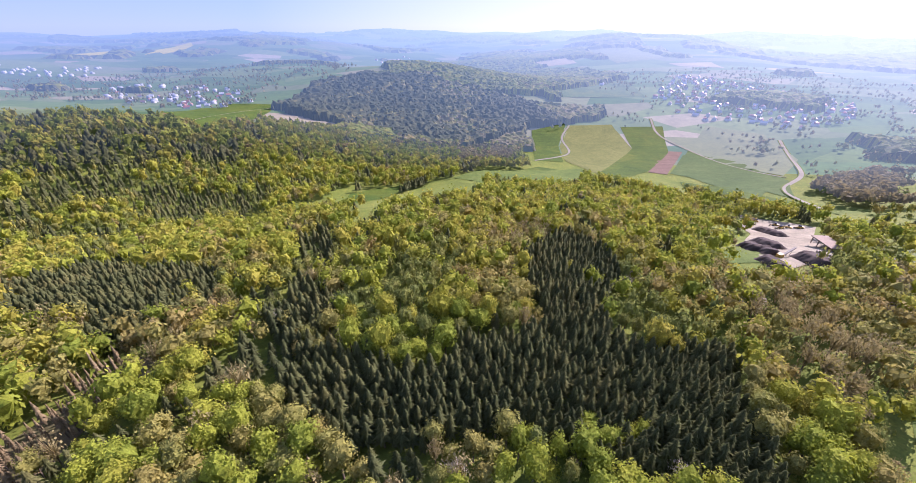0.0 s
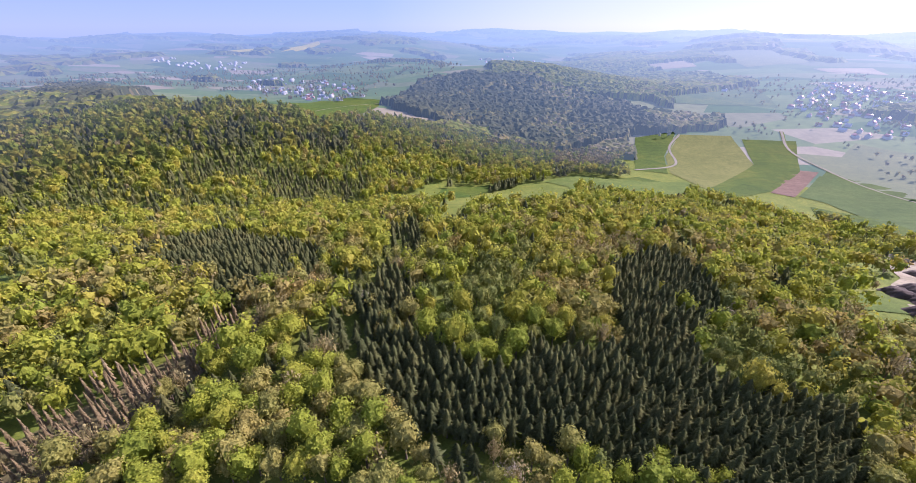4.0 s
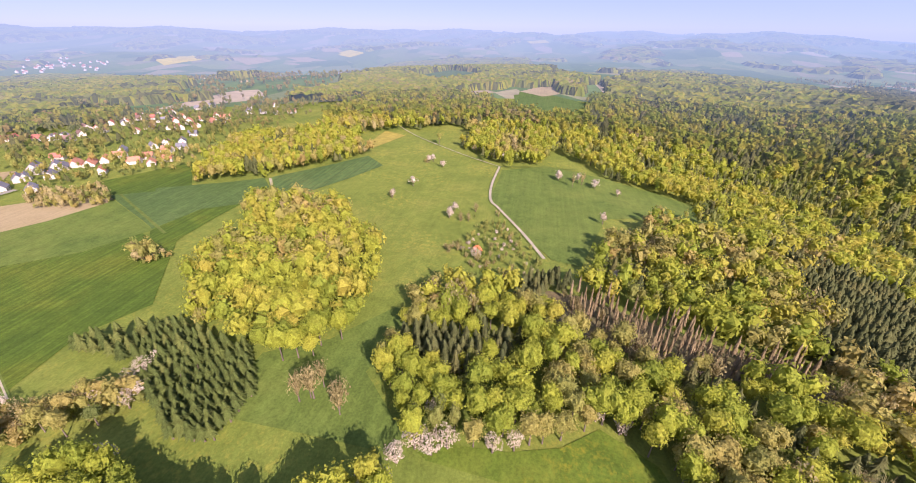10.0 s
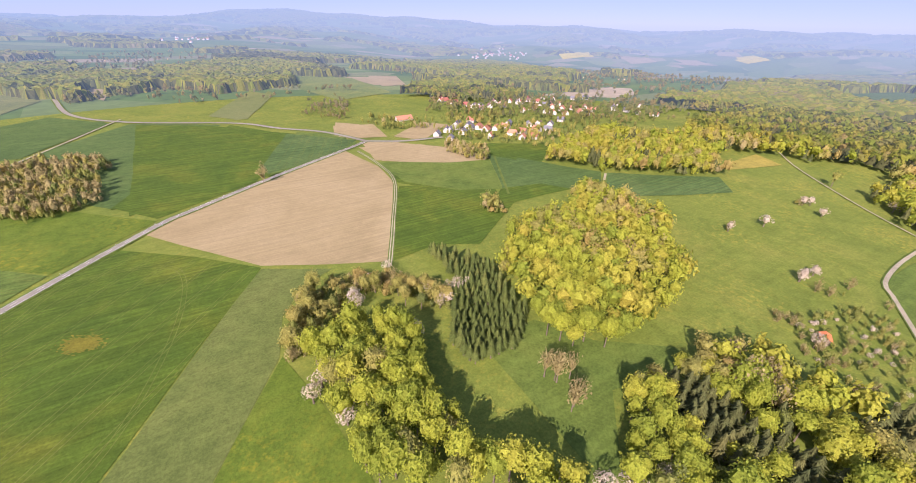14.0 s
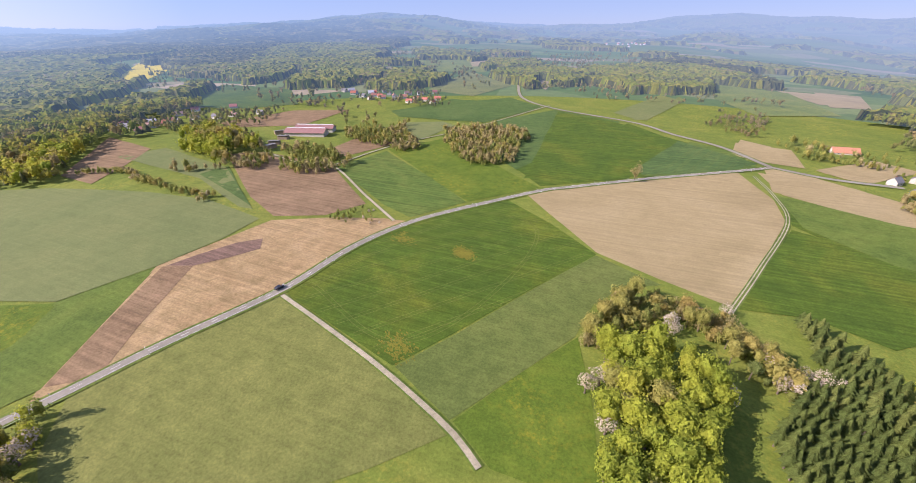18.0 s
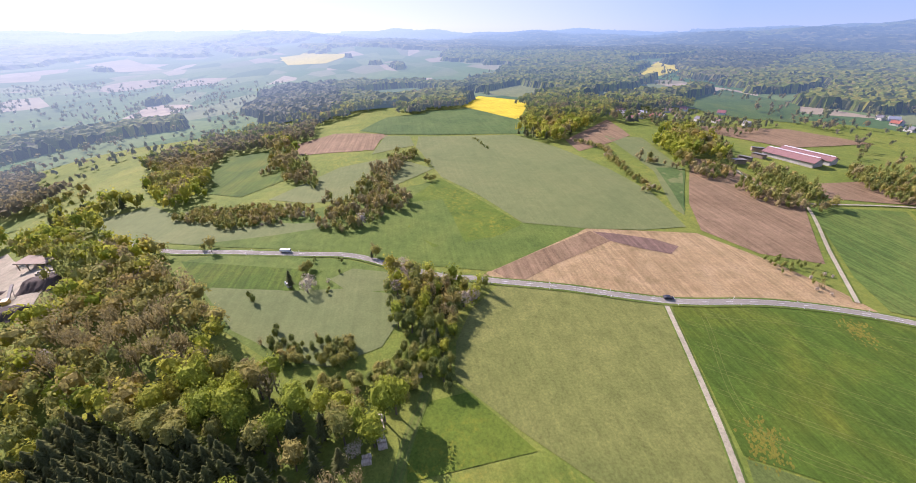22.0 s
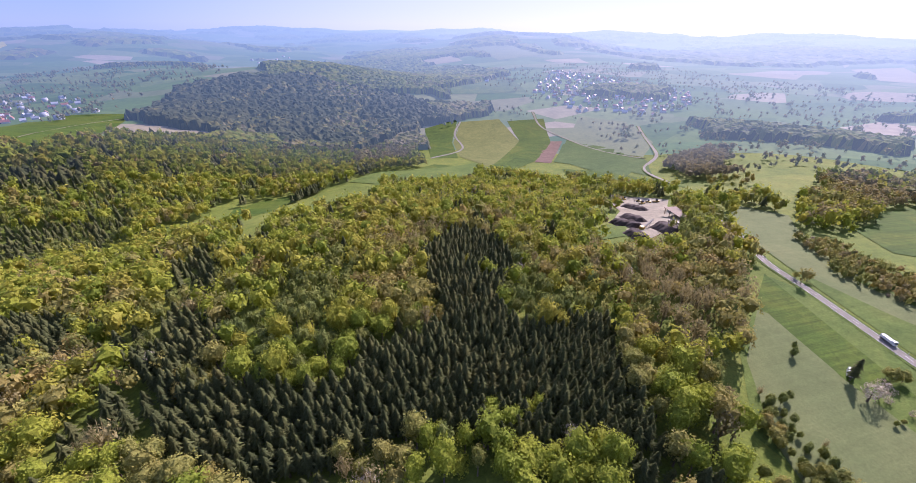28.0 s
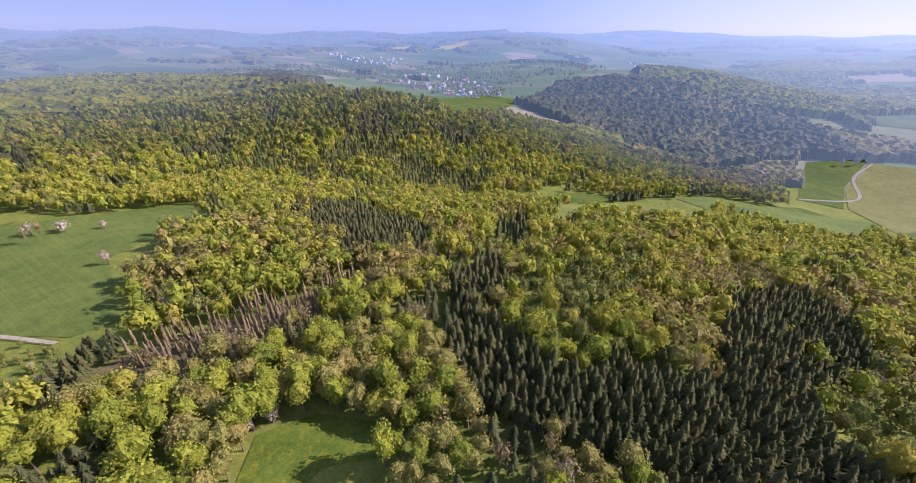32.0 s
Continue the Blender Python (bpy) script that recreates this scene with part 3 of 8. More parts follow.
field("crop", [(71, -307), (-10, -525), (-60, -448), (-12, -318), (48, -278)])
field("tram", [(-23, -328), (-69, -456), (-98, -433), (-112, -385), (-51, -339)])
field("brown", [(254, -308), (256, -377), (207, -345), (230, -282)])
field("grey", [(464, -13), (454, -66), (443, -119), (377, -144), (298, -162), (247, -167), (195, -158), (194, -130), (200, -99), (214, -64), (267, -45), (310, -24), (414, -8)])
field("dark", [(474, -15), (655, -35), (654, -105), (532, -147), (442, -138), (462, -68)])
field("rape", [(683, -95), (806, -145), (692, -206), (534, -147)])
field("rape", [(1010, -566), (1202, -717), (1359, -859), (1231, -834), (1077, -702), (1007, -603)])
field("dandelion", [(259, 7), (307, -23), (213, -63), (201, -47), (199, -12)])
field("brown", [(401, -163), (496, -256), (408, -239), (375, -193), (356, -159)])
field("grey", [(410, -210), (397, -246), (295, -223), (210, -167), (220, -166), (290, -195)])
field("dark", [(299, -202), (297, -227), (214, -170), (247, -183)])
field("brown", [(450, -348), (424, -448), (356, -482), (348, -375), (410, -338)])
field("dark", [(293, -490), (256, -618), (109, -610), (140, -502), (205, -463)])
field("grey", [(244, -435), (202, -457), (181, -442), (189, -372), (210, -373)])
field("crop", [(612, -426), (764, -630), (573, -612), (452, -492), (507, -422)])
field("pale", [(331, -691), (354, -985), (203, -796), (233, -656)])
field("brown", [(477, 130), (502, 85), (477, 22), (411, 46), (427, 111)])
field("crop", [(330, 165), (471, 194), (476, 166), (346, 101), (307, 130)])
field("dark", [(483, 24), (519, 58), (603, 26), (661, -100), (446, -140), (466, -51)])
field("rape", [(680, -98), (771, -140), (683, -211), (538, -153), (597, -126)])
field("rape", [(1024, -590), (1318, -891), (1137, -790), (951, -568)])
field("rape", [(2151, 555), (2265, 430), (2093, 217), (1783, 292), (1797, 441)])
field("grey", [(292, 228), (310, 195), (285, 170), (244, 98), (229, 48), (223, 83), (220, 127), (238, 172)])
field("grey", [(291, 105), (358, 62), (376, 16), (334, -20), (272, 31), (272, 73)])
field("dandelion", [(256, -9), (263, -32), (211, -62), (198, -41), (193, -8), (219, 5)])
field("meadow2", [(185, 16), (199, -38), (197, -94), (165, -34), (175, -8)])
field("grey", [(168, 99), (173, 92), (162, 61), (160, 35), (152, 10), (142, 7), (120, 17), (112, 35), (116, 47), (137, 76)])
field("grey", [(169, 43), (177, 33), (171, 15), (156, 15), (156, 32)])
field("dark", [(404, 689), (448, 610), (433, 495), (365, 399), (377, 528), (327, 582)])
field("pale", [(411, 697), (501, 816), (567, 741), (511, 582), (449, 526), (442, 626)])
field("pale", [(868, -156), (975, -274), (771, -297), (723, -216)])
field("dark", [(993, 123), (1052, -24), (929, -95), (803, 24)])
field("dandelion", [(78, 8), (93, 1), (95, -12), (72, -28), (68, 9)])
field("pale", [(234, 852), (322, 849), (313, 706), (199, 546), (174, 624), (187, 727)])
field("crop", [(334, 831), (417, 824), (366, 681), (286, 574), (221, 515), (199, 546), (313, 706)])
field("purple", [(363, 688), (391, 682), (306, 557), (282, 567)])
field("dark", [(385, 667), (429, 621), (439, 508), (348, 426), (333, 546), (313, 563)])
field("pale", [(386, 766), (459, 749), (564, 705), (522, 595), (447, 522), (410, 671)])
field("crop", [(151, 826), (232, 871), (186, 730), (169, 620), (124, 626)])
field("crop", [(120, 576), (186, 533), (125, 418), (56, 419), (8, 464)])
field("crop", [(200, 123), (187, 81), (177, 47), (162, 59), (167, 82), (172, 103)])
field("meadow2", [(243, 122), (233, 45), (219, 13), (176, -28), (260, -20), (257, 22), (251, 80)])
field("rape", [(1981, 518), (2273, 470), (2083, 240), (1921, 352)])
field("brown", [(481, 136), (520, 88), (486, 26), (409, 35), (439, 88)])
field("grey", [(473, 25), (467, -3), (420, -7), (393, 36)])
field("crop", [(388, 188), (478, 202), (470, 155), (340, 100), (348, 161)])
field("grey", [(299, 242), (304, 203), (267, 151), (238, 75), (233, 45), (229, 87), (243, 159)])
field("tan", [(360, 2077), (527, 2101), (526, 1920), (366, 1942)])
field("tan", [(844, 1744), (1020, 1750), (961, 1557), (841, 1632)])
field("tan", [(1938, 1262), (2112, 1191), (1832, 915), (1758, 1037)])
field("pale", [(668, 2303), (894, 2252), (920, 1898), (669, 1825)])
field("crop", [(238, 1109), (531, 1358), (473, 1058), (267, 1064)])
field("crop", [(-109, 348), (-113, 403), (-70, 449), (-55, 436), (-83, 376)])
field("crop", [(-468, 636), (-519, 829), (-376, 860), (-367, 810), (-306, 557), (-340, 519)])
field("rape", [(-1783, 1962), (-1724, 2003), (-1581, 1995), (-1591, 1910)])
field("rape", [(-1470, 2047), (-1538, 2316), (-1463, 2386), (-1461, 2245)])
field("dark", [(-1603, 1398), (-1547, 1491), (-1207, 1320), (-1184, 1123)])
field("meadow2", [(12, 498), (91, 529), (184, 575), (192, 521), (104, 442), (24, 440)])
field("crop", [(305, 519), (350, 485), (353, 390), (335, 314), (317, 386), (287, 470)])
field("meadow2", [(-261, -30), (-340, -29), (-363, 9), (-345, 66), (-320, 128), (-276, 124), (-267, 91), (-250, 49), (-179, 28), (-183, 13), (-218, -6)])
field("dark", [(-222, -272), (-246, -230), (-261, -210), (-245, -195), (-214, -194), (-198, -213), (-165, -219)])
field("tramd", [(-264, -206), (-301, -177), (-337, -154), (-315, -131), (-277, -145), (-237, -166), (-240, -186)])
field("crop", [(-165, -219), (-198, -213), (-212, -194), (-188, -195), (-160, -194), (-129, -185)])
field("dark", [(-738, -48), (-762, 2), (-679, 72), (-592, 42), (-595, -32)])
field("tan", [(-767, -34), (-853, 20), (-761, 33), (-729, 7)])
field("dark", [(-995, -325), (-1062, -248), (-980, -126), (-895, -164), (-875, -242)])
field("dark", [(-1961, 672), (-1986, 847), (-1632, 891), (-1238, 605)])
field("rape", [(-1758, -1767), (-2003, -1926), (-2086, -1878), (-1694, -1656)])
field("rape", [(-2615, -1306), (-2723, -1267), (-2565, -1113), (-2483, -1180)])
field("tan", [(-2778, -1529), (-2833, -1426), (-2647, -1286), (-2626, -1415)])
field("tan", [(-2099, -1691), (-2157, -1584), (-2103, -1506), (-2019, -1603)])
field("tan", [(-2572, -2268), (-2731, -2246), (-2592, -2066), (-2328, -1995)])
field("tan", [(-2312, -1488), (-2434, -1417), (-2316, -1229), (-2252, -1378)])
field("dark", [(-777, -40), (-734, -3), (-661, 72), (-609, 40), (-635, -41)])
field("tan", [(-777, -40), (-838, -4), (-824, 17), (-726, 3)])
field("dark", [(-2052, 678), (-1930, 835), (-1473, 856), (-1274, 600), (-1580, 575)])
field("rape", [(-1788, 1980), (-1690, 2134), (-1587, 2032), (-1697, 1929)])
field("rape", [(-1544, 2231), (-1490, 2470), (-1423, 2375), (-1420, 2110)])
field("crop", [(-115, 365), (-117, 402), (-84, 451), (-91, 413)])
field("meadow2", [(-6, 480), (29, 531), (116, 544), (99, 430), (46, 428)])
field("crop", [(-417, 594), (-498, 898), (-385, 875), (-324, 572), (-345, 524)])
field("dandelion", [(-73, 15), (-81, 26), (-72, 41), (-51, 50), (-42, 44)])
field("dandelion", [(-63, -26), (-67, -20), (-68, -1), (-74, 20), (-78, 32), (-68, 40), (-56, 46), (-61, -23)])
field("meadow2", [(-62, -93), (-89, -93), (-101, -72), (-125, -54), (-125, -45), (-88, -52), (-69, -33), (-61, -30)])
field("yellowgrass", [(-360, -169), (-437, -174), (-425, -146), (-364, -160)])
field("crop", [(80, -570), (7, -527), (-58, -454), (2, -339), (63, -290)])
field("tramd", [(-58, -454), (-114, -395), (-83, -360), (-22, -331), (-19, -349)])
field("grey", [(9, -585), (-58, -772), (-85, -723), (-18, -550)])
field("tan", [(-118, -483), (-139, -462), (-143, -396), (-103, -433)])
field("tan", [(-153, -392), (-210, -441), (-231, -413), (-166, -374)])
field("tan", [(-116, -386), (-140, -376), (-207, -303), (-198, -282), (-140, -307), (-107, -324)])
field("tan", [(-319, -934), (-380, -915), (-333, -757), (-282, -751)])
field("crop", [(-101, -259), (-125, -245), (-158, -209), (-155, -192), (-105, -157), (-83, -168), (-56, -164)])
field("meadow2", [(-106, -319), (-161, -288), (-196, -279), (-165, -217), (-135, -231), (-108, -264)])
field("rape", [(-1707, -1781), (-2105, -1928), (-1898, -1692), (-1616, -1643)])
field("tan", [(-2041, -1617), (-2184, -1577), (-2143, -1463), (-1970, -1497)])
field("tan", [(-2172, -1403), (-2404, -1352), (-2231, -1288)])
field("rape", [(-2550, -1279), (-2673, -1227), (-2542, -1093), (-2436, -1147)])
field("rape", [(-3494, -151), (-3692, -10), (-3438, 25), (-3425, -115)])
field("dark", [(-941, -297), (-1187, -257), (-1042, -148), (-853, -197)])
field("meadow", [(-162, -975), (-270, -895), (-268, -671), (-166, -629), (-136, -762)])
field("yard", [(268, 355), (269, 329), (279, 301), (282, 280), (260, 257), (245, 237), (223, 200), (212, 187), (189, 184), (174, 177), (167, 182), (174, 193), (179, 217), (197, 240), (217, 261), (245, 316), (259, 343)])
field("meadow2", [(186, 225), (182, 205), (170, 188), (140, 186), (146, 196)])
field("litter", [(-152, 10), (-150, 26), (-134, 60), (-117, 108), (-106, 106), (-112, 54), (-123, 20), (-136, 6)])

# ---- roads and tracks ----
lane("asphalt", 3.9, ROAD)
lane("asphalt", 5.0, [(-122, -387), (-94, -444), (-55, -483), (-16, -530), (88, -589), (151, -665), (191, -799)])
lane("asphalt", 5.0, [(-122, -387), (-155, -370), (-197, -365)])
lane("gravel", 1.9, [(128, -103), (99, -94), (70, -84), (48, -75), (33, -68), (23, -61)])
for shift in (-0.75, 0.75):
    lane("gravel", 0.55, [(-53 + shift, -160), (-73 + shift, -203), (-102 + shift, -270), (-106 + shift, -314), (-103 + shift, -358)])
lane("gravel", 1.9, [(120, -188), (158, -216), (220, -262), (248, -256), (300, -271)])
lane("gravel", 1.9, [(220, -262), (204, -340), (158, -436), (98, -610)])
lane("gravel", 1.9, [(-183, 9), (-216, -5), (-253, -24), (-265, -30), (-299, -33), (-350, -32)])
lane("gravel", 1.0, [(-350, -32), (-381, -77), (-428, -134), (-472, -171)])
lane("rut", 1.4, [(-350, -32), (-357, -4), (-359, 20), (-362, 37)])
lane("rut", 0.8, [(-206, -285), (-163, -207)])
lane("gravel", 1.9, [(-261, -205), (-248, -195)])
lane("asphalt", 5.0, [(337, 330), (393, 449), (476, 529), (569, 702)])
lane("asphalt", 4.0, [(413, 876), (390, 774), (410, 671), (442, 512)])
lane("asphalt", 4.0, [(124, 626), (192, 680), (203, 778), (234, 852)])
lane("gravel", 1.9, [(-362, 557), (-403, 746), (-370, 846)])
lane("rut", 0.6, [(67, 13), (78, 10), (89, 6), (100, 1)])
lane("rut", 0.6, [(68, 11), (78, 8), (89, 4), (100, 0)])

# ---- trees ----
rng = np.random.default_rng(7)
ICO = (1 + 5 ** 0.5) / 2
ICO_V = np.array([(-1, ICO, 0), (1, ICO, 0), (-1, -ICO, 0), (1, -ICO, 0), (0, -1, ICO), (0, 1, ICO), (0, -1, -ICO), (0, 1, -ICO), (ICO, 0, -1), (ICO, 0, 1), (-ICO, 0, -1), (-ICO, 0, 1)], float)
ICO_V /= np.linalg.norm(ICO_V[0])


def ball(level):
    bm = bmesh.new()
    bmesh.ops.create_icosphere(bm, subdivisions=level, radius=1.0)
    v = np.array([p.co[:] for p in bm.verts]); f = np.array([[q.index for q in t.verts] for t in bm.faces])
    bm.free()
    return v, f


BALLS = {k: ball(k) for k in (1, 2, 3)}


def lumpy(v, amount, freq, seed):
    out = v.copy()
    for k, p in enumerate(v):
        out[k] *= 1 + amount * noise.noise(Vector(p * freq) + Vector((seed * 7.1, seed * 3.3, 0)))
    return out


def lobes(seed, count):
    g = np.random.default_rng(seed)
    c = []
    while len(c) < count:
        p = g.uniform(-1, 1, 3)
        if np.linalg.norm(p) < 1:
            c.append(p)
    c = np.array(c)
    c[:, :2] *= 0.70; c[:, 2] = c[:, 2] * 0.46 + 0.06
    r = g.uniform(0.26, 0.44, count) * (13 / max(count, 13)) ** 0.45
    return c, r


def cauliflower(seed, level, lobe_count, roughen):
    """A lobed crown surface: the outermost of several round masses in every direction."""
    c, r = lobes(seed, lobe_count)
    v, f = BALLS[level]
    rad = np.full(len(v), 0.42)
    for ci, ri in zip(c, r):
        b = v @ ci
        disc = b * b - (ci @ ci - ri * ri)
        rad = np.where(disc > 0, np.maximum(rad, b + np.sqrt(np.maximum(disc, 0))), rad)
    g = np.random.default_rng(seed + 5)
    rad *= g.uniform(1 - roughen, 1 + roughen, len(v))
    return v * rad[:, None], f, rad


def loose_faces(v, f):
    """Every face its own scrap of foliage, with a tone of its own."""
    return v[f].reshape(-1, 3), np.arange(f.size).reshape(f.shape)


def sprigs(seed, count, size, lobe_count, level):
    """A crown (unit radius, centre at 0): a lobed mass with leaf sprays standing off it; triangles."""
    g = np.random.default_rng(seed)
    V, F = [], []
    n0 = 0
    if level:
        v, f, _ = cauliflower(seed, level, lobe_count, 0.13)
        v, f = loose_faces(v * (0.80 if level > 1 else 0.72), f)
        V.append(v); F.append(f); n0 = len(v)
    sv, sf, srad = cauliflower(seed, 3, lobe_count, 0.0)
    tri = g.integers(0, len(sf), count * 2)
    mixw = g.dirichlet((1, 1, 1), count * 2)
    p = (sv[sf[tri]] * mixw[:, :, None]).sum(1) * g.uniform(0.84, 1.10, (count * 2, 1))
    p = p[p[:, 2] > -0.62][:count]
    d = p / np.linalg.norm(p, axis=1)[:, None]
    nrm = d + [0, 0, 0.45] + g.normal(scale=0.5, size=d.shape); nrm /= np.linalg.norm(nrm, axis=1)[:, None]
    t1 = d * [1.0, 1.0, 0.2] + g.normal(scale=0.55, size=d.shape)      # sprays reach outwards from the stem
    t1 -= nrm * (t1 * nrm).sum(1)[:, None]; t1 /= np.linalg.norm(t1, axis=1)[:, None]
    t2 = np.cross(nrm, t1)
    s = size * g.uniform(0.55, 1.5, (len(p), 1))
    quad = np.stack([p + t1 * s, p + t2 * s * 0.7, p - t1 * s - nrm * s * 0.25, p - t2 * s * 0.7], 1).reshape(-1, 3)
    idx = np.arange(len(p))[:, None] * 4 + n0
    V.append(quad); F.append(np.vstack([idx + [0, 1, 2], idx + [0, 2, 3]]))
    return np.vstack(V), np.vstack(F)


def cone_tiers(seed, tiers, points, spread=0.235):
    """A conifer of unit height: drooping, star-shaped whorls of boughs up to a thin tip; triangles."""
    g = np.random.default_rng(seed)
    V, F = [], []
    n0 = 0
    for k in range(tiers):
        z0 = 0.26 + 0.72 * k / tiers
        rad = spread * ((1 - z0) / 0.74) ** 0.72 * g.uniform(0.85, 1.15) + 0.008
        top = min(1.0, z0 + 1.9 * 0.72 / tiers)
        m = points * 2
        even = np.arange(m) % 2 == 0
        a = np.arange(m) * 2 * np.pi / m + g.uniform(0, 6)
        rr = np.where(even, 1.0, 0.42) * rad * g.uniform(0.72, 1.2, m)
        ring = np.column_stack([rr * np.cos(a), rr * np.sin(a), np.where(even, z0 - 0.025, z0 + 0.03) + g.uniform(-0.012, 0.012, m)])
        V.append(np.vstack([[[0, 0, top]], ring]))
        F.append(np.array([(n0, n0 + 1 + q, n0 + 1 + (q + 1) % m) for q in range(m)]))
        n0 += m + 1
    return np.vstack(V), np.vstack(F)


def twiggy(seed, count, size, sticks):
    """A crown of bare boughs: thin upward sticks and sparse bud sprays."""
    g = np.random.default_rng(seed)
    V, F = [], []
    n0 = 0
    a = g.uniform(0, 2 * np.pi, sticks); lean = g.uniform(0.15, 0.95, sticks)
    for k in range(sticks):
        foot = np.array([0, 0, g.uniform(-0.9, -0.2)])
        tip = np.array([math.cos(a[k]) * lean[k], math.sin(a[k]) * lean[k], g.uniform(0.1, 0.85) * (1.2 - lean[k] * 0.6)])
        side = np.cross(tip - foot, g.normal(size=3)); side /= np.linalg.norm(side); side *= 0.035
        V.append(np.array([foot - side, foot + side, tip])); F.append(np.array([[n0, n0 + 1, n0 + 2]])); n0 += 3
    v, f = sprigs(seed + 50, count, size, 8, 0)
    V.append(v * [1, 1, 1.1]); F.append(f + n0)
    return np.vstack(V), np.vstack(F)


def snag(seed, tiers):
    """A dead conifer, unit height: a thin spire with a few short drooping boughs."""
    v, f = cone_tiers(seed, tiers, 4, 0.085)
    return v, f


KINDS = ("beech", "oak", "birch", "spruce", "fir", "bare", "dead", "blossom")
LOD = {}
for sp in KINDS:
    for lod in range(4):
        made = []
        for s in range((6, 4, 3, 3)[lod]):
            seed = 100 * KINDS.index(sp) + 10 * lod + s
            if sp in ("spruce", "fir"):
                made.append(cone_tiers(seed, (11, 8, 5, 2)[lod], (7, 6, 4, 3)[lod], 0.262 if sp == "spruce" else 0.30))
            elif sp == "dead":
                made.append(snag(seed, (8, 5, 3, 1)[lod]))
            elif lod == 0:
                made.append(twiggy(seed, 150, 0.075, 60) if sp == "bare" else sprigs(seed, 540, 0.055, 28, 0 if sp == "blossom" else 2))
            elif lod == 1:
                made.append(twiggy(seed, 80, 0.11, 26) if sp == "bare" else sprigs(seed, 112, 0.115, 16, 1))
            else:
                made.append(sprigs(seed, 42 if lod == 2 else 15, 0.15 if lod == 2 else 0.25, 10, 1))
        LOD[sp, lod] = made
# crown radius, height of the crown's middle, its stretch, for a full-grown tree (m)
FORM = {"beech": (5.5, 9.8, 1.42), "oak": (5.0, 8.8, 1.4), "birch": (3.5, 8.0, 1.9), "spruce": (0, 11.2, 1), "fir": (0, 9.0, 1), "bare": (4.2, 8.4, 1.6), "dead": (0, 15, 1), "blossom": (3.3, 4.3, 1.15)}
WOODS = []


def wood(kind, poly):
    WOODS.append((kind, poly))


MIX = {
    "mix": (("spruce", 0.05), ("birch", 0.13), ("beech", 0.41), ("oak", 0.28), ("bare", 0.12), ("blossom", 0.01)),
    "hedge": (("birch", 0.36), ("oak", 0.26), ("bare", 0.26), ("blossom", 0.12)),
    "beech": (("birch", 0.06), ("beech", 0.62), ("oak", 0.24), ("bare", 0.08)),
    "spruce": (("birch", 0.08), ("beech", 0.06), ("spruce", 0.80), ("oak", 0.06)),
    "spruce2": (("spruce", 0.66), ("oak", 0.14), ("bare", 0.08), ("birch", 0.06), ("beech", 0.06)),
    "sprucegreen": (("fir", 1.0),),
    "spring": (("birch", 0.50), ("beech", 0.15), ("oak", 0.1), ("bare", 0.20), ("blossom", 0.05)),
    "bare": (("birch", 0.16), ("beech", 0.08), ("oak", 0.28), ("bare", 0.46), ("blossom", 0.02)),
    "bareland": (("bare", 1.0),),
    "clump": (("birch", 0.46), ("oak", 0.08), ("bare", 0.46)),
    "dead": (("dead", 0.8), ("bare", 0.2)),
    "hills": (("spruce", 0.11), ("birch", 0.30), ("beech", 0.36), ("oak", 0.14), ("bare", 0.08), ("blossom", 0.01)),
    "deep": (("birch", 0.5), ("beech", 0.25), ("spruce", 0.15), ("oak", 0.1)),
    "half": (("spruce", 0.5), ("birch", 0.2), ("beech", 0.2), ("oak", 0.1)),
    "lane": (("spruce", 0.10), ("birch", 0.46), ("beech", 0.14), ("oak", 0.10), ("bare", 0.14), ("blossom", 0.06)),
    "sparse": (("birch", 0.3), ("oak", 0.4), ("bare", 0.2), ("blossom", 0.1)),
    "garden": (("birch", 0.6), ("oak", 0.2), ("spruce", 0.12), ("bare", 0.08)),
    "scrub2": (("birch", 0.36), ("oak", 0.3), ("bare", 0.18), ("blossom", 0.16)),
    "scrub": (("birch", 0.60), ("blossom", 0.12), ("bare", 0.28))}
wood("sparse", [(330, 200), (640, 190), (1150, 100), (1500, 700), (1100, 1500), (300, 1500), (480, 800), (430, 500)])
wood("sparse", [(-1500, 700), (-1700, 1500), (-500, 1800), (-300, 1250), (-480, 900), (-900, 900)])
wood("sparse", [(300, -700), (700, -500), (1300, -200), (1500, -900), (900, -1600), (0, -1700), (-300, -900)])
wood("sparse", [(-500, -500), (-400, -1000), (-1500, -1500), (-1700, -600), (-1000, -200)])
wood("mix", [(-47, 55), (-35, 77), (-13, 71), (19, 74), (33, 69), (48, 59), (81, 68), (100, 88), (129, 101), (145, 98), (132, 77), (106, 51)])
wood("mix", [(-496, 415), (-411, 442), (-340, 456), (-286, 648), (-177, 770), (-70, 771), (-79, 657), (-133, 393), (-181, 328), (-201, 274), (-272, 256), (-372, 282)])
wood("spruce", [(-375, 325), (-390, 381), (-364, 404), (-343, 391), (-340, 345), (-339, 307)])
wood("spruce", [(-302, 329), (-303, 374), (-247, 352), (-237, 299), (-262, 285)])
wood("mix", [(-365, 275), (-266, 249), (-192, 261), (-142, 300), (-87, 312), (-71, 221), (-75, 139), (-70, 107), (-42, 86), (-33, 74), (-41, 53), (-108, 48)])
wood("spruce", [(-176, 149), (-139, 164), (-105, 137), (-98, 118), (-109, 104), (-129, 112)])
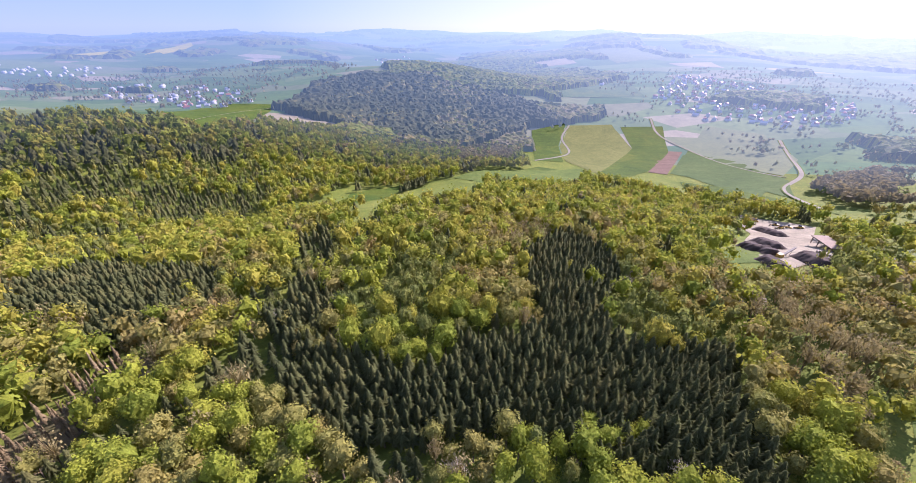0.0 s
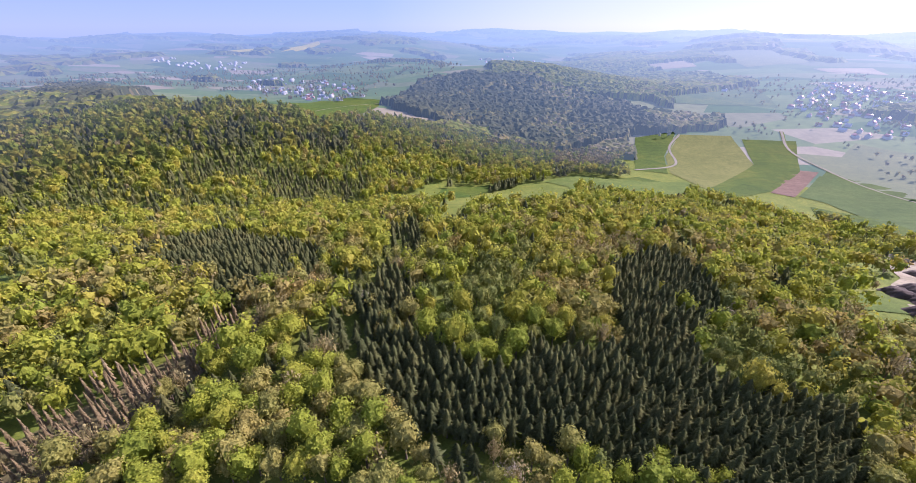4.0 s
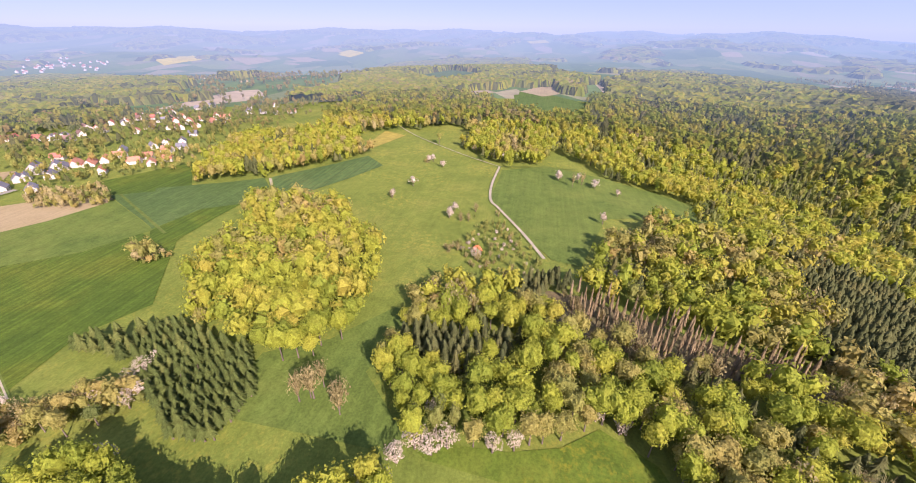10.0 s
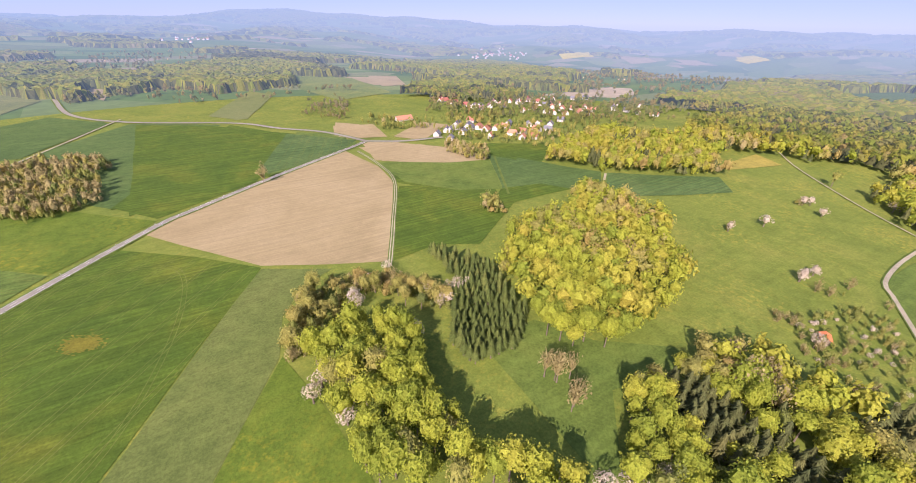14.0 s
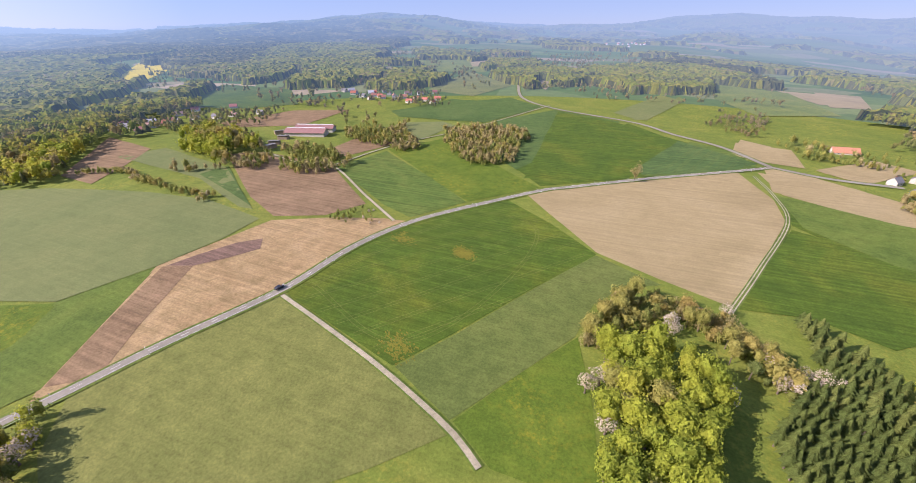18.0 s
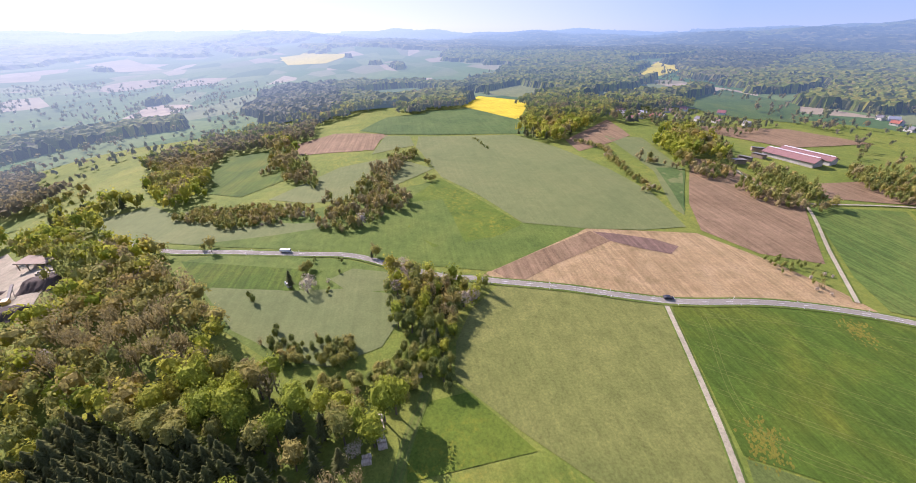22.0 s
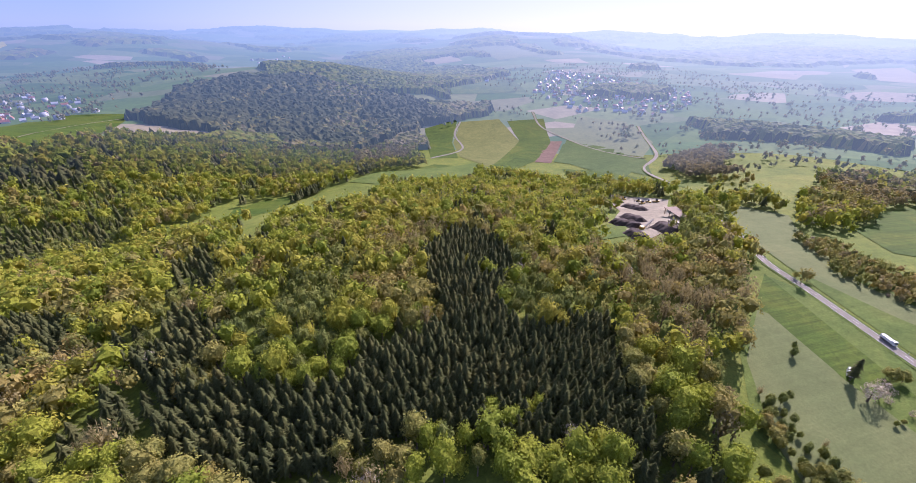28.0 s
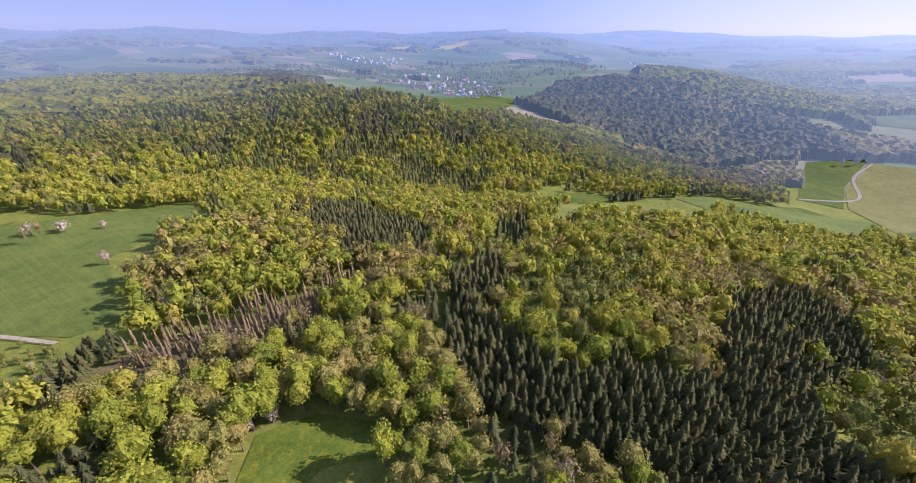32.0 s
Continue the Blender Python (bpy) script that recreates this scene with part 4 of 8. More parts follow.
wood("mix", [(-69, 226), (-29, 300), (7, 306), (74, 313), (255, 420), (207, 265), (150, 180), (88, 167), (61, 113), (56, 91), (90, 85), (63, 73), (18, 70), (-12, 67), (-34, 76), (-67, 95), (-73, 113), (-78, 145), (-79, 193)])
wood("spruce", [(-77, 112), (-95, 159), (-96, 230), (-71, 223), (-78, 145), (-70, 117), (-42, 99), (-4, 94), (20, 87), (33, 107), (36, 156), (64, 182), (59, 113), (56, 96), (93, 92), (79, 65), (44, 58), (30, 67), (15, 74), (-12, 68), (-29, 67), (-35, 76), (-60, 88)])
wood("bare", [(-1, 230), (49, 278), (182, 374), (207, 276), (165, 206), (97, 188), (55, 194)])
wood("spring", [(86, 169), (144, 201), (155, 192), (117, 153), (137, 142), (175, 136), (179, 117), (143, 83), (119, 96), (83, 105), (66, 115)])
wood("mix", [(9, 68), (29, 64), (48, 56), (66, 55), (86, 53), (99, 49), (99, 37), (102, 23), (118, 10), (128, -9), (147, -26), (142, -27), (118, -12), (96, -1)])
wood("bare", [(131, 131), (178, 142), (188, 121), (155, 93), (127, 74), (110, 60), (99, 69), (110, 97)])
wood("mix", [(81, 107), (108, 102), (110, 76), (106, 57), (98, 47), (83, 50), (63, 52), (49, 54), (68, 76)])
wood("spruce", [(75, 97), (97, 94), (74, 72), (63, 54), (46, 56), (42, 68)])
wood("mix", [(-358, 174), (-251, 311), (-123, 268), (-72, 258), (-80, 214), (-88, 157), (-85, 122), (-101, 87), (-156, 108), (-241, 128)])
wood("mix", [(-187, 34), (-256, 90), (-227, 120), (-157, 117), (-107, 100), (-99, 88), (-120, 55), (-144, 24), (-158, 23)])
wood("spruce", [(-157, 128), (-165, 169), (-121, 172), (-103, 147), (-114, 119), (-111, 105)])
wood("bare", [(-150, 7), (-134, 36), (-116, 69), (-113, 113), (-104, 128), (-85, 117), (-101, 74), (-113, 38), (-123, 16), (-134, 4)])
wood("spruce", [(-155, -2), (-142, 17), (-129, 15), (-123, 1), (-131, -7)])
wood("mix", [(-120, -13), (-116, 14), (-106, 39), (-95, 69), (-83, 119), (-55, 84), (-36, 71), (-25, 63), (-3, 63), (16, 68), (24, 68), (-32, 33), (-48, 43), (-61, 39), (-71, 23), (-63, 12), (-105, -19)])
wood("mix", [(-409, 33), (-760, 99), (-928, 211), (-1092, 458), (-515, 446), (-388, 389), (-340, 282), (-351, 181), (-267, 114), (-323, 81)])
wood("spruce", [(-395, 316), (-382, 361), (-350, 368), (-300, 352), (-247, 369), (-198, 339), (-241, 298), (-293, 304), (-340, 299)])
wood("mix", [(-336, 419), (-321, 478), (-266, 634), (-147, 796), (-93, 735), (-112, 460), (-124, 414), (-158, 339), (-226, 337), (-271, 404)])
wood("mix", [(-106, 443), (-109, 560), (-49, 700), (-8, 623), (102, 661), (98, 507), (55, 440), (12, 479), (-64, 432)])
wood("spruce", [(-104, 415), (-84, 519), (-40, 568), (-16, 473), (-90, 387)])
wood("bare", [(-3, 253), (37, 279), (91, 318), (161, 349), (116, 230), (73, 226), (32, 221), (0, 223)])
wood("spruce2", [(-370, 809), (-353, 1042), (-187, 1177), (-48, 1159), (112, 1036), (197, 964), (83, 877), (-103, 787), (-246, 750)])
wood("bare", [(-113, 788), (37, 865), (209, 968), (333, 971), (318, 905), (128, 825), (2, 715), (-111, 643)])
wood("mix", [(-163, 28), (-215, 46), (-227, 78), (-231, 118), (-227, 148), (-191, 150), (-118, 108), (-126, 82), (-131, 59), (-151, 29)])
wood("mix", [(-236, 112), (-340, 179), (-310, 259), (-246, 293), (-191, 322), (-81, 167), (-101, 141), (-121, 140), (-115, 110), (-169, 135), (-218, 139)])
wood("spruce", [(-155, 126), (-181, 181), (-121, 175), (-108, 134), (-134, 124)])
wood("spruce", [(-355, 289), (-356, 350), (-281, 421), (-225, 365), (-255, 301), (-287, 266)])
wood("mix", [(-485, -27), (-586, 66), (-1041, 157), (-1370, 490), (-930, 539), (-492, 437), (-379, 530), (-313, 454), (-375, 332), (-357, 284), (-330, 163), (-287, 129), (-335, 110), (-371, 59), (-407, 28)])
wood("spruce2", [(-917, 518), (-1169, 764), (-860, 693), (-583, 445), (-732, 460)])
wood("mix", [(-417, -83), (-488, -68), (-502, 0), (-412, 35), (-366, 20), (-345, -21), (-373, -55)])
wood("mix", [(-614, -82), (-610, -32), (-551, 39), (-535, 106), (-442, 56), (-490, -34)])
wood("mix", [(-671, -288), (-752, -239), (-689, -91), (-591, -40), (-503, -70), (-467, -117), (-480, -212)])
wood("mix", [(-2209, -853), (-2372, -540), (-2727, -125), (-1014, 31), (-971, 134), (-738, 42), (-915, -118), (-869, -273), (-966, -404)])
wood("mix", [(-234, -252), (-303, -286), (-368, -287), (-392, -246), (-387, -198), (-321, -155), (-282, -173), (-236, -199), (-209, -223)])
wood("mix", [(-494, -280), (-617, -267), (-502, -187), (-438, -166), (-386, -187), (-414, -240)])
wood("sprucegreen", [(-87, -141), (-90, -112), (-91, -98), (-80, -83), (-67, -80), (-56, -84), (-55, -98), (-74, -121), (-80, -135)])
wood("mix", [(-79, -57), (-100, -42), (-111, -24), (-116, 1), (-99, 24), (-95, 47), (-92, 87), (-80, 104), (-66, 103), (-46, 80), (-50, 41), (-68, 38), (-75, 23), (-66, 10), (-62, -7), (-65, -31), (-64, -49)])
wood("mix", [(-107, 21), (-118, 55), (-103, 98), (-99, 127), (-78, 116), (-79, 99), (-94, 47)])
wood("bare", [(-143, 7), (-147, 25), (-131, 60), (-114, 106), (-97, 146), (-87, 135), (-93, 111), (-115, 54), (-125, 22)])
wood("spruce", [(-146, -3), (-158, 13), (-150, 26), (-136, 19), (-132, 2)])
wood("spruce", [(-114, -20), (-123, 1), (-122, 24), (-109, 18), (-104, -11)])
wood("bare", [(-130, -49), (-147, -38), (-136, -17), (-128, -8), (-114, -20), (-115, -33)])
wood("spruce", [(-54, 82), (-81, 122), (-92, 181), (-39, 113), (-44, 80)])
wood("scrub", [(-183, -39), (-221, -37), (-229, -17), (-181, 6), (-158, -3), (-158, -22)])
wood("scrub", [(-75, -72), (-83, -58), (-69, -52), (-67, -57)])
wood("beech", [(-5, -116), (-16, -119), (-34, -112), (-44, -97), (-40, -82), (-40, -56), (-51, -41), (-53, -31), (-51, -27), (-6, -68), (-3, -89)])
wood("hedge", [(-4, -148), (-20, -157), (-38, -152), (-55, -143), (-74, -119), (-67, -106), (-53, -120), (-32, -137), (-23, -138), (-16, -125), (-7, -122), (2, -120)])
wood("sprucegreen", [(-77, -159), (-86, -155), (-96, -115), (-94, -96), (-78, -82), (-64, -84), (-56, -94), (-68, -119), (-80, -127)])
wood("beech", [(-216, -180), (-224, -156), (-226, -124), (-184, -90), (-158, -77), (-145, -63), (-121, -61), (-99, -62), (-90, -70), (-88, -84), (-98, -100), (-93, -138), (-123, -153), (-168, -171)])
wood("mix", [(-72, -70), (-83, -64), (-92, -51), (-118, -58), (-135, -43), (-143, -17), (-149, 2), (-156, 42), (-116, 43), (-63, -14), (-61, -30), (-67, -57)])
wood("mix", [(-225, -245), (-341, -295), (-415, -239), (-369, -180), (-306, -151), (-242, -185), (-212, -218)])
wood("mix", [(-539, -244), (-657, -194), (-640, -115), (-587, -54), (-509, -85), (-472, -133), (-421, -187)])
wood("mix", [(-597, -393), (-838, -414), (-2090, -648), (-2139, -140), (-917, 49), (-794, 47), (-839, -45), (-751, -190), (-601, -256)])
wood("mix", [(-426, -86), (-491, -86), (-505, -41), (-499, 25), (-434, 35), (-388, 0), (-370, -41), (-380, -64)])
wood("clump", [(-108, -552), (-137, -625), (-159, -602), (-143, -517), (-114, -515)])
wood("clump", [(-81, -685), (-112, -753), (-128, -699), (-113, -650)])
wood("clump", [(-132, -466), (-164, -475), (-205, -458), (-234, -430), (-196, -412), (-152, -429)])
wood("clump", [(-162, -306), (-193, -328), (-203, -306), (-191, -281)])
wood("clump", [(-128, -193), (-142, -206), (-149, -200), (-139, -184)])
wood("mix", [(101, -951), (110, -1097), (-35, -1191), (-244, -950), (-222, -836), (-92, -821), (-4, -775)])
wood("spruce2", [(18, -1196), (-130, -1589), (-279, -1340), (-262, -935), (-120, -1008)])
wood("mix", [(-280, -629), (-431, -865), (-441, -699), (-335, -536), (-312, -598)])
wood("mix", [(-366, -1137), (-964, -1690), (-1156, -1378), (-727, -685), (-573, -539), (-506, -642), (-468, -935)])
wood("bare", [(-433, -408), (-557, -433), (-552, -362), (-465, -304), (-402, -348)])
wood("clump", [(145, -333), (166, -417), (132, -423), (85, -369), (83, -321), (103, -301)])
wood("clump", [(-109, -564), (-142, -624), (-163, -592), (-141, -506), (-112, -504)])
wood("clump", [(336, -209), (406, -269), (369, -303), (295, -267), (287, -231)])
wood("clump", [(255, -242), (275, -285), (240, -295), (210, -253), (223, -235)])
wood("clump", [(260, -316), (277, -373), (250, -416), (188, -344), (190, -316), (238, -351)])
wood("beech", [(477, -132), (722, -227), (706, -281), (571, -268), (456, -225), (383, -160), (396, -130)])
wood("mix", [(626, -36), (1062, -83), (908, -137), (695, -107), (607, -65)])
wood("mix", [(1194, -203), (1188, -421), (1128, -572), (1221, -751), (934, -583), (790, -415), (675, -268), (762, -192), (946, -162)])
wood("mix", [(542, -231), (715, -441), (808, -619), (644, -516), (522, -353), (460, -246)])
wood("spruce2", [(1283, -812), (1805, -1565), (1170, -1444), (848, -1461), (638, -1006), (961, -912), (1128, -788)])
wood("spruce2", [(2045, -1691), (2145, -2283), (1849, -2687), (1207, -2341), (919, -1680), (1307, -1455)])
wood("mix", [(555, -609), (874, -1019), (764, -1170), (510, -851), (479, -653)])
wood("mix", [(432, -672), (509, -801), (421, -935), (334, -770), (352, -690)])
wood("mix", [(254, -833), (353, -1197), (255, -1230), (91, -1016), (-51, -1361), (-269, -1132), (-211, -864), (-84, -907), (2, -849), (108, -825), (189, -791)])
wood("mix", [(1828, -179), (3246, -358), (2554, -1010), (2010, -1580), (1562, -1351), (1452, -923), (1382, -465)])
wood("clump", [(345, -448), (425, -595), (345, -542), (283, -444), (299, -416)])
wood("scrub", [(159, -169), (161, -182), (141, -199), (126, -190), (143, -176)])
wood("clump", [(-86, -715), (-111, -827), (-149, -786), (-128, -691)])
wood("clump", [(-46, -755), (-99, -866), (-90, -756), (-52, -714)])
wood("lane", [(168, 9), (167, 1), (159, -11), (154, -23), (152, -31), (144, -32), (132, -20), (115, -10), (95, -8), (89, -7), (116, 15), (122, 5), (139, 4), (144, 13)])
wood("clump", [(144, -330), (173, -405), (150, -447), (97, -432), (85, -376), (92, -309), (116, -309)])
wood("clump", [(331, -205), (417, -277), (381, -314), (298, -270), (277, -239), (306, -209)])
wood("clump", [(251, -234), (288, -283), (267, -301), (220, -273), (208, -246), (224, -229)])
wood("clump", [(246, -321), (280, -401), (244, -419), (185, -341), (184, -316), (220, -333)])
wood("dead", [(-149, 13), (-148, 26), (-132, 60), (-115, 107), (-108, 103), (-115, 54), (-126, 22)])
wood("spruce", [(-134, -11), (-153, -4), (-163, 12), (-153, 22), (-143, 13), (-131, 1)])
wood("spruce", [(-101, -45), (-109, -34), (-115, -13), (-117, 2), (-101, -2), (-93, -19), (-90, -37)])
wood("mix", [(43, 110), (76, 134), (102, 122), (110, 104), (98, 58), (90, 44), (83, 27), (60, 19)])
wood("spring", [(63, 151), (244, 446), (235, 324), (176, 214), (124, 167), (108, 128), (138, 112), (129, 76), (105, 87), (80, 108), (57, 115), (44, 124)])
wood("spruce", [(79, 107), (91, 97), (83, 81), (65, 67), (52, 62), (47, 89), (47, 107), (61, 109)])
wood("bare", [(158, 131), (184, 124), (160, 96), (125, 74), (102, 51), (98, 58), (107, 79), (125, 104)])
wood("lane", [(140, 12), (162, 11), (159, -2), (153, -21), (146, -30), (126, -15), (107, -8), (92, -4), (93, 5), (111, 8)])
wood("scrub", [(105, 51), (104, 33), (109, 18), (119, 8), (101, 3), (88, 11), (89, 22), (96, 38)])
wood("scrub", [(126, 61), (129, 53), (124, 26), (118, 25), (117, 49)])
wood("mix", [(343, 217), (510, 306), (651, 302), (611, 173), (527, 104), (450, 89), (429, 150), (314, 158), (297, 175)])
wood("mix", [(252, 250), (330, 265), (320, 204), (281, 176), (258, 206), (211, 177)])
wood("clump", [(246, 36), (288, 33), (303, 13), (260, -1), (238, 13)])
wood("clump", [(230, 64), (262, 66), (262, 42), (237, 28), (220, 46)])
wood("clump", [(319, 91), (358, 94), (344, 75), (308, 70)])
wood("scrub", [(269, 161), (293, 164), (276, 109), (242, 69), (253, 109)])
wood("mix", [(540, 12), (766, -18), (881, -135), (678, -114), (572, -37)])
wood("mix", [(729, 247), (1026, 344), (1173, 161), (1164, -25), (1014, -180), (880, -157), (716, 22), (597, 117)])
wood("mix", [(422, -121), (619, -192), (696, -276), (605, -297), (462, -234), (377, -152)])
wood("mix", [(334, -209), (395, -254), (409, -307), (327, -289), (289, -251), (298, -223)])
wood("mix", [(920, -163), (1435, -356), (1598, -728), (1197, -778), (797, -446), (752, -307), (796, -203)])
wood("spruce2", [(2807, 456), (4385, -74), (4697, -1226), (4273, -2161), (2171, -1844), (1558, -1344), (1501, -966), (1866, -731), (2258, -42)])
wood("bareland", [(412, 431), (542, 524), (516, 450), (379, 331), (374, 366)])
wood("mix", [(246, 339), (287, 302), (291, 285), (261, 258), (250, 324)])
wood("mix", [(306, 188), (471, 291), (602, 246), (575, 121), (482, 97), (436, 161), (360, 170), (300, 168)])
wood("spruce2", [(695, 236), (998, 334), (1203, 323), (1195, 181), (747, 102), (610, 113), (664, 179)])
wood("mix", [(724, 104), (1023, 96), (1034, 39), (798, 23), (704, 69)])
wood("scrub", [(275, 162), (286, 139), (245, 72), (233, 80), (251, 128)])
wood("mix", [(272, 446), (308, 393), (285, 287), (238, 238), (236, 319), (240, 393)])
wood("mix", [(203, 196), (272, 250), (252, 188), (214, 139), (180, 130), (177, 145)])
wood("mix", [(15, 363), (99, 568), (249, 407), (192, 259), (121, 161), (94, 153), (80, 174), (49, 210), (9, 224)])
wood("spruce2", [(-184, 808), (-215, 1077), (-124, 1092), (-9, 1052), (162, 937), (224, 873), (31, 734), (-97, 703)])
wood("mix", [(-126, 461), (-110, 706), (-3, 689), (58, 694), (94, 511), (46, 528), (-53, 448), (-97, 418)])
wood("bare", [(-5, 668), (152, 814), (127, 671), (36, 573)])
wood("mix", [(-76, 1104), (156, 1970), (496, 1735), (555, 1413), (263, 1046), (54, 1069)])
wood("mix", [(-222, 1130), (-119, 2259), (479, 2459), (1011, 2220), (982, 1899), (596, 2060), (309, 1872), (-45, 1140)])
wood("mix", [(1252, 2085), (2197, 2090), (4345, 1899), (2989, 950), (2397, 1287), (1601, 1516)])
wood("mix", [(648, 669), (751, 593), (833, 397), (719, 382), (621, 543)])
wood("sparse", [(432, 466), (638, 534), (1057, 354), (628, 215), (640, 297), (482, 291), (333, 212), (343, 275)])
wood("sparse", [(540, 863), (697, 973), (831, 833), (638, 534), (432, 466), (553, 723)])
wood("sparse", [(581, 597), (1193, 425), (648, 217), (472, 291), (312, 236), (360, 325)])
wood("sparse", [(203, 966), (448, 939), (418, 824), (223, 839), (161, 812)])
wood("sparse", [(-938, 1096), (-911, 1220), (-712, 1166), (-475, 1000), (-431, 883), (-446, 736), (-632, 849), (-760, 914)])
wood("garden", [(-231, -453), (-292, -472), (-382, -487), (-480, -416), (-511, -334), (-454, -296), (-367, -317), (-278, -285), (-228, -313), (-190, -356)])
wood("garden", [(-229, -478), (-306, -553), (-373, -531), (-471, -536), (-553, -480), (-472, -421), (-366, -467), (-281, -455)])
wood("garden", [(386, -502), (511, -697), (484, -762), (269, -625), (237, -553), (296, -509), (316, -440)])
wood("garden", [(541, -267), (563, -341), (434, -447), (401, -411), (420, -311), (495, -250)])
wood("sparse", [(629, -530), (620, -682), (449, -727), (371, -504), (426, -463)])
wood("mix", [(841, -698), (1281, -1286), (1458, -1901), (942, -1623), (656, -1034), (777, -905), (674, -634)])
wood("mix", [(803, -1586), (540, -1482), (375, -1217), (273, -1248), (239, -1044), (368, -1018), (542, -1125)])
wood("sparse", [(92, -794), (53, -831), (-45, -773), (-148, -733), (-229, -739), (-191, -652), (-32, -644), (51, -673)])
wood("mix", [(-316, -729), (-487, -771), (-477, -640), (-435, -523), (-337, -524), (-303, -618)])
wood("garden", [(-518, -425), (-612, -402), (-590, -344), (-454, -296), (-426, -339)])
wood("sparse", [(362, -495), (407, -619), (352, -637), (288, -541), (280, -455), (305, -428)])
wood("scrub2", [(106, 45), (107, 33), (114, 16), (124, 6), (107, 2), (91, 11), (94, 23), (100, 37)])
wood("scrub2", [(-21, -160), (-39, -155), (-55, -145), (-60, -133), (-47, -129), (-32, -138), (-23, -141)])
wood("clump", [(248, 33), (280, 40), (328, 36), (341, 19), (292, 8), (261, 14)])
wood("clump", [(231, 59), (260, 68), (278, 62), (258, 50), (236, 46)])
wood("clump", [(225, 35), (239, 41), (253, 36), (250, 26), (236, 24)])
wood("clump", [(337, 101), (401, 120), (383, 95), (334, 76), (313, 84)])
wood("clump", [(370, 120), (461, 152), (473, 140), (387, 105)])
wood("scrub2", [(275, 167), (297, 145), (254, 76), (239, 71), (241, 105), (253, 138)])
wood("clump", [(354, 17), (381, 15), (395, -7), (366, -9), (342, 10)])
wood("scrub2", [(116, 52), (129, 59), (125, 50), (116, 45)])
wood("scrub2", [(116, 39), (125, 42), (125, 27), (118, 24), (113, 31)])
wood("scrub2", [(429, -156), (389, -169), (346, -175), (301, -171), (254, -166), (252, -173), (299, -178), (344, -182), (387, -176), (427, -163)])
wood("lane", [(146, 12), (160, 13), (173, 6), (167, -3), (163, -16), (160, -27), (155, -28), (150, -15), (147, -3), (142, 7)])
wood("spruce", [(51, 205), (78, 183), (64, 130), (58, 98), (83, 79), (84, 51), (64, 53), (47, 55), (29, 71), (25, 70), (4, 71), (-19, 86), (-6, 103), (-1, 115), (18, 110), (31, 118), (35, 152)])
wood("bareland", [(382, 392), (486, 497), (529, 486), (507, 427), (382, 322), (372, 346)])
wood("bare", [(338, 210), (430, 264), (530, 276), (600, 193), (580, 117), (470, 92), (497, 138), (438, 140), (439, 192), (347, 179), (304, 176)])
wood("mix", [(237, 389), (264, 447), (305, 389), (296, 298), (256, 246), (240, 239), (249, 298), (237, 320)])
wood("spring", [(206, 198), (256, 242), (251, 205), (211, 137), (196, 122), (178, 119), (176, 139), (190, 167)])
wood("spring", [(97, 157), (203, 272), (189, 241), (160, 192), (128, 170), (122, 160), (145, 160), (155, 156), (169, 164), (189, 169), (172, 136), (157, 123), (127, 122), (102, 135)])
wood("bare", [(183, 161), (188, 121), (150, 90), (137, 82), (134, 103), (128, 123), (145, 150), (162, 157)])
wood("half", [(-277, 228), (-345, 278), (-391, 337), (-392, 387), (-354, 440), (-301, 467), (-234, 438), (-174, 349), (-187, 302), (-255, 287)])
wood("half", [(-588, 228), (-572, 259), (-510, 236), (-509, 206)])
wood("half", [(-482, 208), (-468, 261), (-403, 275), (-342, 271), (-319, 250), (-348, 229), (-394, 215), (-434, 201)])
wood("spruce", [(-221, 140), (-209, 167), (-197, 186), (-133, 176), (-111, 150), (-114, 123), (-128, 111), (-152, 123)])
wood("half", [(-91, 158), (-98, 256), (-76, 221), (-68, 166), (-73, 133), (-82, 123)])
wood("deep", [(-61, 176), (-41, 196), (-10, 191), (0, 142), (-9, 110), (-24, 102), (-42, 101), (-50, 106)])


LOOSE = ("clump", "lane", "hedge", "scrub", "scrub2", "garden", "sparse")


